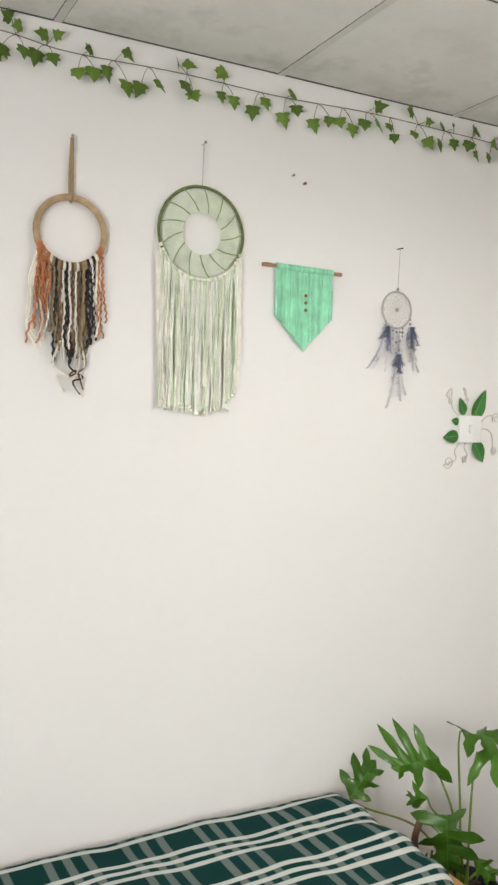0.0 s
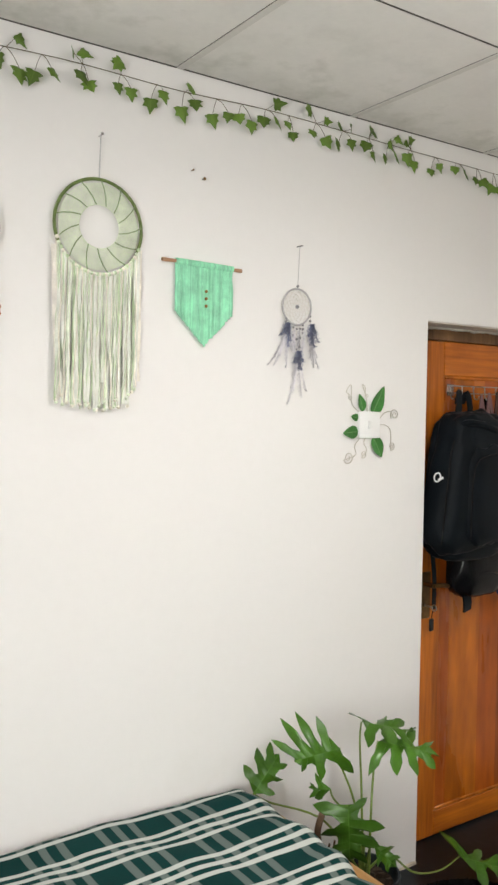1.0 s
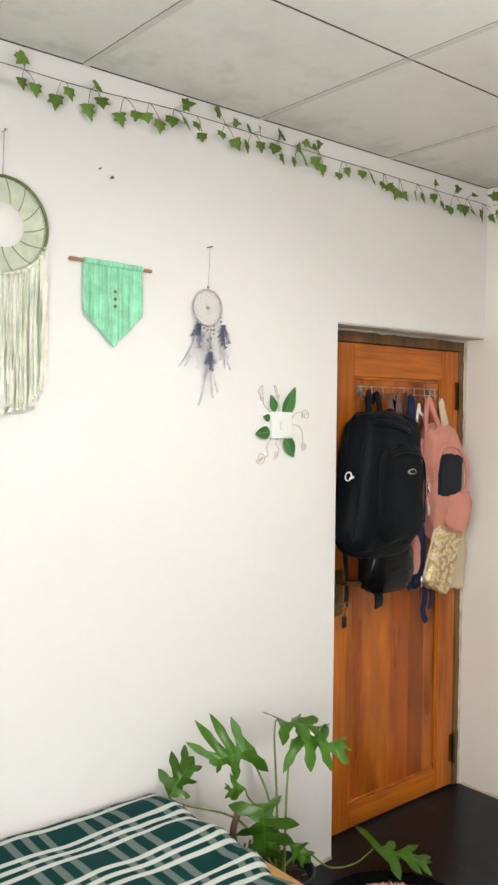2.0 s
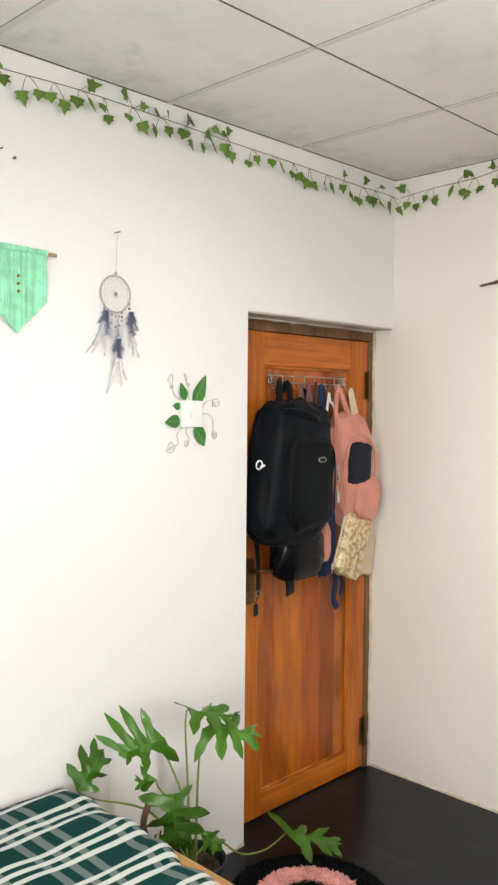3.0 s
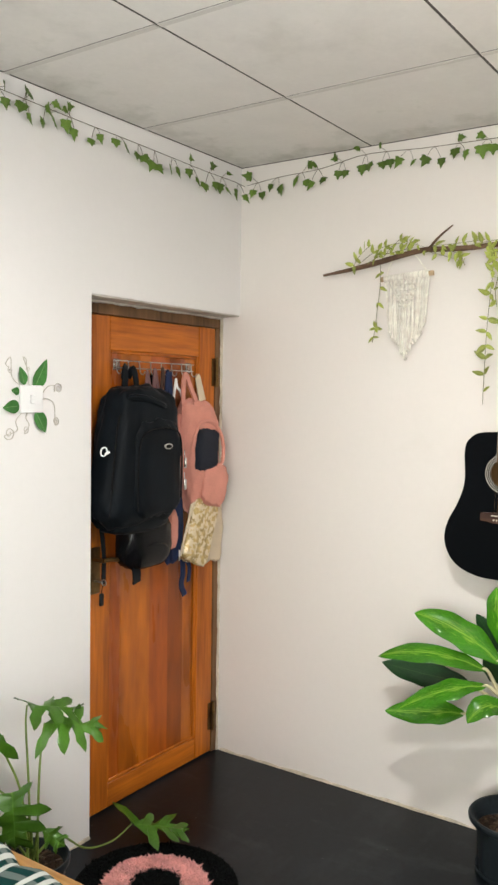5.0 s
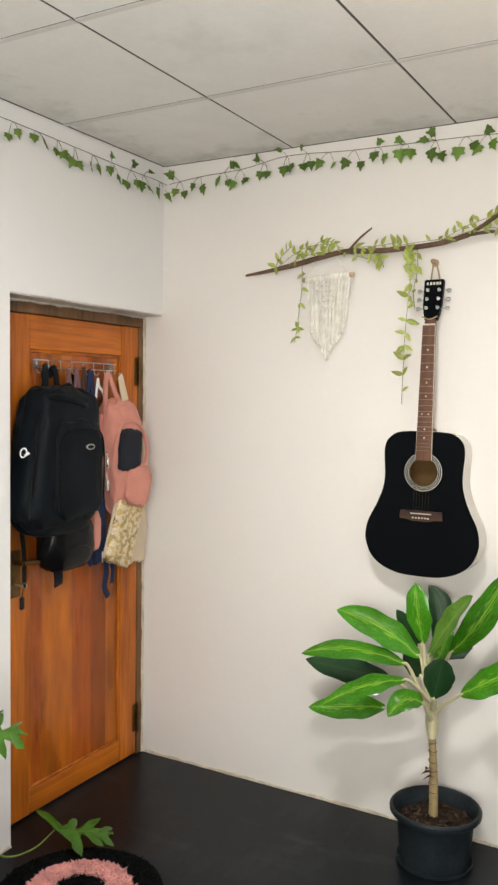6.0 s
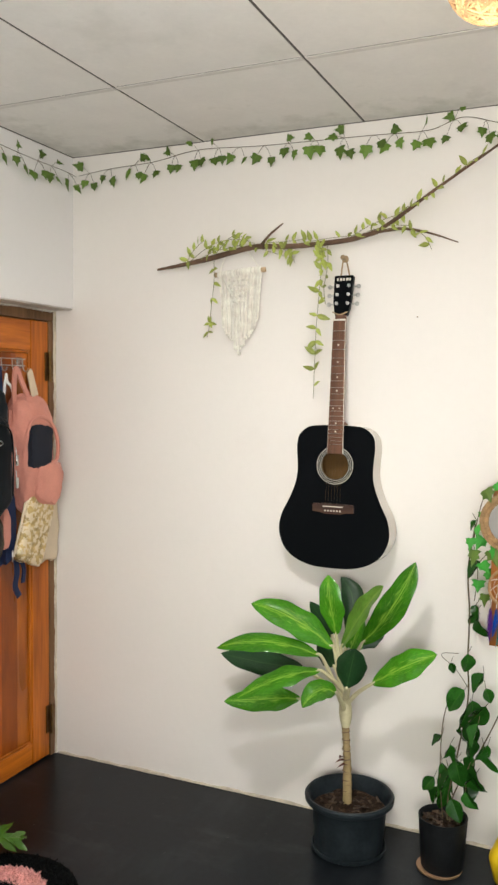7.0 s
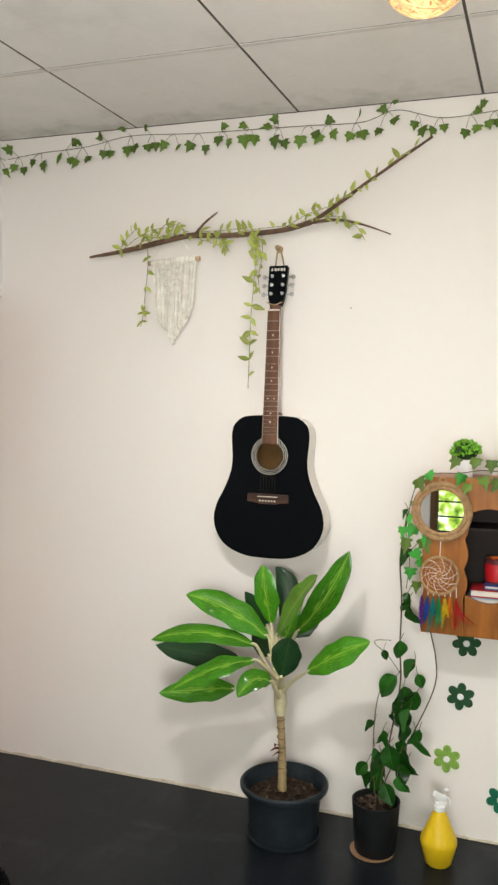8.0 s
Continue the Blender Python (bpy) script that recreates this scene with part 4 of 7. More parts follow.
part("rocker", moved(box(-0.009, 0.009, -0.005, 0.003, -0.014, 0.014, 0.002), pose(0.0, -0.0125, 0.0, 1.5)), WHITE_PLASTIC, sw)
deco = thing("switch_surround", "green metal leaves and wire scrolls round the switch", "wall decoration", on_a(-1.167, 1.578))
for (bx, bz), (tx, tz), w_ in (((0.012, 0.03), (0.067, 0.131), 0.055), ((-0.026, 0.045), (-0.046, 0.103), 0.036), ((-0.047, 0.022), (-0.08, 0.028), 0.027),
                               ((-0.047, -0.022), (-0.113, -0.028), 0.046), ((0.020, -0.04), (0.062, -0.110), 0.054)):
    ln = math.hypot(tx - bx, tz - bz)
    part("leaf", blade(ln, w_, 0.02, 0.10, 14, 6, 0.05), STICK_GREEN, deco, m=aim((bx, -0.005, bz), (tx, -0.007, tz), (0, -1, 0)))


def scroll(x, z, r, turns, start, grow=1, tail=None):
    pts = []
    n = int(18 * turns)
    for i in range(n + 1):
        s = i / n
        a = start + grow * 2 * math.pi * turns * s
        rr = r * (0.18 + 0.82 * s)
        pts.append((x + rr * math.cos(a), -0.004, z + rr * math.sin(a)))
    if tail:
        last = pts[-1]
        pts += smooth_line([last, *[(a, -0.004, b) for a, b in tail]], 6)[1:]
    return tube(pts, 0.0013, 5)


WIRE = mat("grey_wire", (0.58, 0.55, 0.49), 0.45, 0.7, var=0.1)
for a in ((0.118, 0.036, 0.020, 1.6, 0.0, 1, [(0.10, 0.045), (0.07, 0.04), (0.045, 0.015)]), (0.107, -0.072, 0.015, 1.6, 2.0, -1, [(0.10, -0.02), (0.075, 0.0), (0.045, 0.0)]),
          (-0.086, -0.108, 0.022, 1.6, 1.0, -1, [(-0.055, -0.10), (-0.06, -0.07), (-0.035, -0.042)]), (-0.020, -0.098, 0.013, 1.5, 1.0, -1, [(-0.006, -0.085), (-0.02, -0.06), (-0.012, -0.042)]),
          (-0.082, 0.09, 0.010, 1.3, 4.0, -1, [(-0.10, 0.11), (-0.08, 0.13), (-0.075, 0.07), (-0.04, 0.04)]), (-0.010, 0.098, 0.008, 1.2, 4.0, -1, [(-0.018, 0.125), (-0.03, 0.132), (-0.012, 0.09), (-0.006, 0.042)])):
    part("wire_scroll", scroll(*a), WIRE, deco)

# ---- ivy garlands ----
IVY = leafy("ivy_leaf", (0.10, 0.172, 0.026), (0.16, 0.24, 0.048), rough=0.55, per=0.35, rib_width=0.025)
VINE = mat("brown_green_vine", (0.10, 0.075, 0.035), 0.7, var=0.25, scale=30)


def ivy_leaf(size, seed=0):
    """A five-pointed ivy leaf hanging along -z from its stalk, slightly cupped."""
    r = random.Random(seed)
    outline = [(0.0, 0.04), (0.22, 0.10), (0.50, 0.02), (0.36, -0.18), (0.46, -0.42), (0.22, -0.50), (0.0, -1.0), (-0.22, -0.50), (-0.46, -0.42), (-0.36, -0.18), (-0.50, 0.02), (-0.22, 0.10)]
    pts = [((x * r.uniform(0.9, 1.12)) * size, z * size * r.uniform(0.93, 1.05)) for x, z in outline]
    tilt = r.uniform(-0.3, 0.3)
    v, f, uv = [(0, -0.05 * size, -0.2 * size)], [], [(0.2, 0.5)]
    for x, z in pts:
        v.append((x, 0.16 * abs(x) + tilt * x - 0.25 * z * z / size * (0.5 + r.random() * 0.4), z)); uv.append((-z / size, 0.5 + x / size * 0.8))
    # an inner ring, so that the leaf bends softly
    k = len(pts)
    for i in range(k):
        p = Vector(v[1 + i]) * 0.55 + Vector(v[0]) * 0.45
        v.append((p.x, p.y - 0.03 * size, p.z)); uv.append(tuple(0.55 * a + 0.45 * b for a, b in zip(uv[1 + i], uv[0])))
    for i in range(k):
        j = (i + 1) % k
        f += [(0, 1 + k + i, 1 + k + j), (1 + k + i, 1 + i, 1 + j, 1 + k + j)]
    return v, f, uv


IVY_MESH = [mesh_of("leaf", ivy_leaf(0.047, s), IVY) for s in range(6)]


def garland(name, label, line, seed, gap, z_sag):
    """Vine along a line of points in the room; pairs of leaves on short stalks hang from it, a few stand above it."""
    r = random.Random(seed)
    th = thing(name, label, "garland", group="ivy garlands")
    path = smooth_line(line, 14)
    part("vine", tube(path, 0.0012, 5), VINE, th)
    acc = gap * 0.5
    for a, b in zip(path, path[1:]):
        acc += (b - a).length
        if acc < gap:
            continue
        acc = r.uniform(-0.25, 0.25) * gap
        d = (b - a).normalized()
        out = Vector((d.y, -d.x, 0)).normalized()
        turn = math.degrees(math.atan2(d.y, d.x))
        for side in (-1, 1):
            drop = r.uniform(0.020, 0.052)
            base = b + d * side * r.uniform(0.010, 0.034) + Vector((0, 0, -drop)) + out * r.uniform(0.004, 0.018)
            part("stalk", tube(smooth_line([b, (b + base) / 2 + Vector((0, 0, 0.006)), base], 3), 0.0009, 4), VINE, th)
            part("leaf", r.choice(IVY_MESH), None, th, m=Matrix.Translation(base) @ pose(0, 0, 0, r.uniform(-22, 12), side * r.uniform(-28, 14), turn + r.uniform(-28, 28)) @ Matrix.Scale(r.uniform(0.72, 1.08), 4))
        if r.random() < 0.62:
            for q in range(r.choice((1, 2))):
                base = b + d * r.uniform(-0.035, 0.035) + Vector((0, 0, r.uniform(0.008, 0.032))) + out * r.uniform(0.004, 0.014)
                part("stalk", tube([b, base], 0.0009, 4), VINE, th)
                part("leaf", r.choice(IVY_MESH), None, th, m=Matrix.Translation(base) @ pose(0, 0, 0, r.uniform(-50, 10), r.choice((-1, 1)) * r.uniform(35, 110), turn + r.uniform(-40, 40)) @ Matrix.Scale(r.uniform(0.6, 0.95), 4))
    return th


garland("ivy_garland", "green artificial ivy garland strung under the ceiling along the white wall",
        [(-2.98, -0.015, 2.514), (-2.69, -0.015, 2.517), (-2.52, -0.015, 2.502), (-2.22, -0.015, 2.511), (-1.917, -0.015, 2.508), (-1.615, -0.015, 2.519), (-1.312, -0.015, 2.516), (-1.009, -0.015, 2.510),
         (-0.75, -0.015, 2.508), (-0.5, -0.015, 2.504), (-0.28, -0.015, 2.500), (-0.10, -0.018, 2.500), (-0.02, -0.03, 2.49)], 3, 0.088, 0.0)
garland("ivy_garland", "green artificial ivy garland strung under the ceiling along the cream wall",
        [(-0.03, -0.05, 2.49), (-0.02, -0.2, 2.507), (-0.015, -0.40, 2.516), (-0.015, -0.6, 2.542), (-0.015, -0.85, 2.53), (-0.015, -1.05, 2.525), (-0.015, -1.3, 2.520), (-0.015, -1.5, 2.515),
         (-0.015, -1.62, 2.545), (-0.015, -1.78, 2.505), (-0.015, -2.0, 2.515), (-0.015, -2.3, 2.52)], 9, 0.086, 0.0)


# ---- hook rack and bags on the door ----
rack = thing("hook_rack", "clear plastic and wire hook rack screwed to the door", "hook rack", on_a(-0.455, 1.710, 0.098))
part("rail_wire", join(tube([(-0.24, -0.014, 0.015), (0.24, -0.014, 0.015)], 0.002, 6), tube([(-0.24, -0.014, -0.012), (0.24, -0.014, -0.012)], 0.002, 6)), STEEL, rack)
for x in (-0.215, 0.215):
    part("mount", box(x - 0.016, x + 0.016, -0.010, 0, -0.022, 0.022, 0.003), CLEAR, rack)
for k in range(8):
    x = -0.225 + 0.064 * k
    part("hook", tube(smooth_line([(x, -0.015, 0.016), (x, -0.017, -0.012), (x, -0.022, -0.030), (x, -0.036, -0.034), (x, -0.044, -0.022)]), 0.0022, 6), STEEL, rack)


def strap(points, w, th_=0.003, material=None, parent=None, name="strap", label=""):
    """A flat band along points that faces the room."""
    pts = smooth_line(points, 6)
    v, f = [], []
    for i, p in enumerate(pts):
        t = (pts[min(i + 1, len(pts) - 1)] - pts[max(i - 1, 0)]).normalized()
        s = t.cross(Vector((0, -1, 0)))
        s = s.normalized() if s.length > 0.15 else Vector((1, 0, 0))
        nn = t.cross(s)
        for a, b in ((-1, -1), (1, -1), (1, 1), (-1, 1)):
            v.append(p + s * a * w / 2 + nn * b * th_ / 2)
    for i in range(len(pts) - 1):
        for j in range(4):
            f.append((i * 4 + j, i * 4 + (j + 1) % 4, i * 4 + 4 + (j + 1) % 4, i * 4 + 4 + j))
    f += [(3, 2, 1, 0), tuple(len(v) - 4 + j for j in range(4))]
    return part(name, (v, f), material, parent, label)


# black backpack: local origin at the middle of its base
bp = thing("backpack", "large black nylon backpack hanging on the door", "backpack", on_a(-0.672, 1.109, 0.082))
lean = Matrix.Identity(4)
lean[0][2] = 0.070
part("body", moved(puffy(0.418, 0.225, 0.515, 0.42, 40, 0.006, 1, 0.24), lean), BLACK_CLOTH, bp)
part("front_pocket", moved(puffy(0.282, 0.075, 0.352, 0.42, 24, 0.006, 5, 0.14), pose(0.042, -0.132, 0.040)), BLACK_CLOTH, bp)
part("zip", tube(smooth_line([(-0.095, -0.190, 0.07), (-0.098, -0.196, 0.26), (-0.07, -0.196, 0.345), (0.03, -0.196, 0.368), (0.125, -0.192, 0.35), (0.152, -0.188, 0.27), (0.158, -0.182, 0.1)]), 0.0032, 6), BLACK_LEATHER, bp, "glossy black zip")
for z in (0.235, 0.152):
    part("zip_pull", join(box(0.150, 0.162, -0.206, -0.199, z - 0.022, z + 0.018, 0.002), tube([(0.156, -0.200, z + 0.018), (0.157, -0.196, z + 0.045)], 0.0018, 5)), STEEL, bp)
part("logo_badge", moved(lathe([(0.001, 0.003), (0.021, 0.003), (0.024, 0.0)], 24), pose(0.052, -0.2065, 0.300, 90) @ Matrix.Diagonal((1, 0.45, 1, 1))), STEEL, bp, "oval silver badge")
part("badge_centre", moved(lathe([(0.001, 0.0015), (0.016, 0.0015), (0.017, 0.0)], 20), pose(0.052, -0.2095, 0.300, 90) @ Matrix.Diagonal((1, 0.42, 1, 1))), BLACK_LEATHER, bp)
part("carabiner", join(moved(ring(0.0105, 0.0026, 20, 6, 1.5), pose(-0.192, -0.116, 0.286, 0, 12, -45)), tube([(-0.190, -0.119, 0.276), (-0.178, -0.131, 0.286)], 0.0042, 6)), WHITE_PLASTIC, bp, "white plastic carabiner")
part("grab_handle", tube(smooth_line([(-0.085, -0.10, 0.455), (-0.075, -0.145, 0.478), (0.0, -0.165, 0.470), (0.075, -0.16, 0.448), (0.092, -0.12, 0.435)]), 0.013, 8), BLACK_CLOTH, bp)
strap([(-0.02, -0.05, 0.48), (-0.005, -0.04, 0.545), (0.012, -0.025, 0.59), (0.02, -0.012, 0.55)], 0.030, 0.006, BLACK_CLOTH, bp)
strap([(0.05, -0.05, 0.48), (0.055, -0.04, 0.54), (0.048, -0.03, 0.588), (0.042, -0.012, 0.55)], 0.026, 0.006, BLACK_CLOTH, bp)
strap([(-0.115, -0.03, 0.10), (-0.105, -0.02, 0.0), (-0.092, -0.02, -0.10), (-0.090, -0.018, -0.215)], 0.020, 0.003, BLACK_CLOTH, bp)
part("side_seam", tube(smooth_line([(-0.172, -0.125, 0.05), (-0.160, -0.135, 0.25), (-0.125, -0.125, 0.40), (-0.07, -0.125, 0.462)]), 0.004, 6), BLACK_LEATHER, bp)
part("base_panel", moved(puffy(0.31, 0.17, 0.10, 0.5, 16, 0.004, 9), pose(0.01, -0.02, -0.025)), BLACK_CLOTH, bp)

part("lower_seam", tube(smooth_line([(-0.170, -0.128, 0.072), (-0.09, -0.150, 0.058), (0.02, -0.158, 0.050), (0.12, -0.150, 0.060), (0.19, -0.108, 0.080)]), 0.0030, 6), BLACK_LEATHER, bp)
part("top_fold", tube(smooth_line([(-0.118, -0.112, 0.405), (-0.05, -0.140, 0.385), (0.04, -0.150, 0.395), (0.12, -0.130, 0.425)]), [0.002 + 0.006 * math.sin(math.pi * q / 18) for q in range(19)], 7), BLACK_CLOTH, bp)
for k, (x, z) in enumerate(((-0.115, 0.18), (-0.128, 0.27), (-0.108, 0.33))):
    part("cloth_fold", tube(smooth_line([(x - 0.03, -0.120, z - 0.06), (x, -0.136, z), (x + 0.035, -0.142, z + 0.03 + 0.01 * k)]), [0.001 + 0.005 * math.sin(math.pi * q / 12) for q in range(13)], 6), BLACK_CLOTH, bp)

hb = thing("handbag", "black leather handbag hanging below the backpack", "handbag", on_a(-0.590, 0.931, 0.085))
part("body", moved(puffy(0.285, 0.15, 0.215, 0.62, 30, 0.003, 3, 0.10), pose(0.020, 0, 0)), BLACK_LEATHER, hb)
part("fold", tube(smooth_line([(-0.075, -0.088, 0.075), (-0.01, -0.112, 0.098), (0.07, -0.112, 0.088), (0.135, -0.075, 0.050)]), 0.005, 6), BLACK_LEATHER, hb)
strap([(-0.05, -0.06, 0.05), (-0.045, -0.07, -0.01), (-0.035, -0.06, -0.05)], 0.040, 0.008, BLACK_CLOTH, hb)
strap([(0.13, -0.02, 0.2), (0.12, 0.0, 0.42), (0.11, 0.0, 0.75)], 0.016, 0.004, BLACK_LEATHER, hb)

crook = Matrix.Identity(4)
crook[0][2] = -0.055
pk = thing("backpack", "small dusty pink cloth backpack hanging half open", "backpack", on_a(-0.234, 1.122, 0.085))
part("body", moved(puffy(0.205, 0.15, 0.455, 0.62, 44, 0.007, 11, -0.22), crook), PINK_CLOTH, pk)
part("open_top", moved(puffy(0.135, 0.040, 0.165, 0.34, 20, 0.003, 13), pose(-0.032, -0.098, 0.172, 0, 5)), DARK_CLOTH, pk, "dark lining at the open top")
part("front_pocket", moved(puffy(0.150, 0.060, 0.175, 0.60, 34, 0.0025, 15, -0.10), pose(0.020, -0.088, 0.018, 0, 8)), PINK_CLOTH, pk)
part("rolled_edge", tube(smooth_line([(-0.100, -0.085, 0.190), (-0.106, -0.100, 0.28), (-0.065, -0.108, 0.362), (0.01, -0.112, 0.366), (0.070, -0.108, 0.322), (0.088, -0.112, 0.255), (0.070, -0.118, 0.196), (0.030, -0.122, 0.186)]), 0.0075, 8), PINK_CLOTH, pk)
for k, (x0, x1, z0) in enumerate(((-0.05, 0.045, 0.395), (-0.03, 0.07, 0.425), (0.035, 0.095, 0.34), (-0.005, 0.075, 0.06), (0.0, 0.07, 0.11))):
    part("cloth_fold", tube(smooth_line([(x0, -0.075 - 0.03 * (z0 < 0.2), z0), ((x0 + x1) / 2, -0.090 - 0.035 * (z0 < 0.2), z0 - 0.018 - 0.006 * k), (x1, -0.072 - 0.035 * (z0 < 0.2), z0 - 0.050)]), [0.002 + 0.005 * math.sin(math.pi * q / 12) for q in range(13)], 7), PINK_CLOTH, pk)
strap([(-0.115, -0.06, 0.25), (-0.118, -0.06, 0.40), (-0.108, -0.05, 0.50), (-0.088, -0.045, 0.562), (-0.055, -0.045, 0.51), (-0.015, -0.06, 0.42)], 0.021, 0.008, PINK_CLOTH, pk)
strap([(-0.13, -0.05, 0.40), (-0.135, -0.05, 0.2), (-0.15, -0.045, 0.02), (-0.155, -0.05, -0.16)], 0.022, 0.005, PINK_CLOTH, pk)
part("pocket_zip", tube(smooth_line([(-0.045, -0.112, 0.168), (-0.01, -0.124, 0.182), (0.04, -0.124, 0.176), (0.085, -0.110, 0.152)]), 0.0028, 6), MAUVE_CLOTH, pk)
part("zip_pull", box(0.072, 0.078, -0.122, -0.117, 0.06, 0.11, 0.002), STEEL, pk)

GOLD = stained(mat("gold_sequin_cloth", (0.50, 0.36, 0.15), 0.36, 0.35, var=0.35, scale=26, fine=120, bump=0.5), (0.78, 0.68, 0.50), 42, 0.48, 0.53, 0.8)
gp_ = thing("pouch", "patterned gold pouch with a zip hanging on the door", "pouch", on_a(-0.306, 0.908, 0.055, 20))
part("body", moved(puffy(0.168, 0.055, 0.295, 0.35, 22, 0.004, 21), pose(0, -0.03, 0)), GOLD, gp_)
part("zip", tube([(-0.084, -0.045, 0.012), (-0.086, -0.048, 0.24)], 0.005, 6), CREAM_CLOTH, gp_)
part("trim", tube([(-0.084, -0.045, 0.008), (0.08, -0.045, 0.006)], 0.006, 6), mat("bronze_trim", (0.22, 0.13, 0.05), 0.5, 0.4), gp_)
part("wrist_loop", tube(smooth_line([(-0.07, -0.05, 0.24), (-0.02, -0.058, 0.20), (0.0, -0.06, 0.13), (-0.01, -0.058, 0.06)]), 0.004, 6), CREAM_CLOTH, gp_)

t_ = thing("cloth_bag", "cream cloth bag hanging behind the pouch", "bag", on_a(-0.086, 0.876, 0.090))
part("body", puffy(0.125, 0.05, 0.285, 0.4, 18, 0.005, 31), CREAM_CLOTH, t_)
strap([(0.0, -0.02, 0.27), (-0.05, -0.02, 0.5), (-0.105, -0.03, 0.70), (-0.13, -0.03, 0.80), (-0.09, -0.03, 0.70)], 0.030, 0.004, CREAM_CLOTH, t_)
t_ = thing("cloth_bag", "navy blue drawstring bag hanging between the backpacks", "bag", on_a(-0.374, 0.916, 0.090))
part("body", puffy(0.085, 0.09, 0.30, 0.55, 18, 0.006, 33), NAVY_CLOTH, t_)
strap([(0.01, -0.03, 0.28), (-0.01, -0.03, 0.5), (-0.025, -0.03, 0.70), (-0.03, -0.03, 0.775)], 0.034, 0.006, NAVY_CLOTH, t_)
strap([(0.045, -0.04, 0.06), (0.055, -0.045, -0.04), (0.050, -0.04, -0.10), (0.068, -0.045, -0.145)], 0.026, 0.006, NAVY_CLOTH, t_)
strap([(0.03, -0.05, 0.04), (0.075, -0.06, -0.02), (0.085, -0.05, -0.09)], 0.018, 0.006, NAVY_CLOTH, t_)
t_ = thing("cloth_bag", "pink cloth bag squeezed between the larger bags", "bag", on_a(-0.424, 0.982, 0.045))
part("body", puffy(0.055, 0.06, 0.16, 0.6, 16, 0.004, 35), PINK_CLOTH, t_)
part("zip_pull", box(0.004, 0.011, -0.062, -0.057, -0.045, 0.0, 0.002), STEEL, t_)
for x, z0, z1, m_, w_, c in ((-0.545, 1.54, 1.685, MAUVE_CLOTH, 0.012, "mauve"), (-0.500, 1.52, 1.69, MAUVE_CLOTH, 0.015, "mauve"), (-0.455, 1.50, 1.695, mat("dark_brown_cloth", (0.06, 0.03, 0.022), 0.8), 0.013, "dark brown"),
                             (-0.425, 1.48, 1.685, NAVY_CLOTH, 0.016, "navy blue"), (-0.372, 1.58, 1.66, WHITE_PLASTIC, 0.010, "white")):
    t_ = thing("hanging_strap", c + " bag strap looped over a hook on the door rack", "strap", group="straps on the rack")
    strap([(x - 0.030, 0.055, z0 - 0.22), (x - 0.018, 0.045, z0), (x - 0.006, 0.045, z1 - 0.012), (x, 0.048, z1), (x + 0.010, 0.05, z1 - 0.03), (x + 0.034, 0.045, z0 + 0.01), (x + 0.055, 0.055, z0 - 0.16)], w_, 0.005, m_, t_)


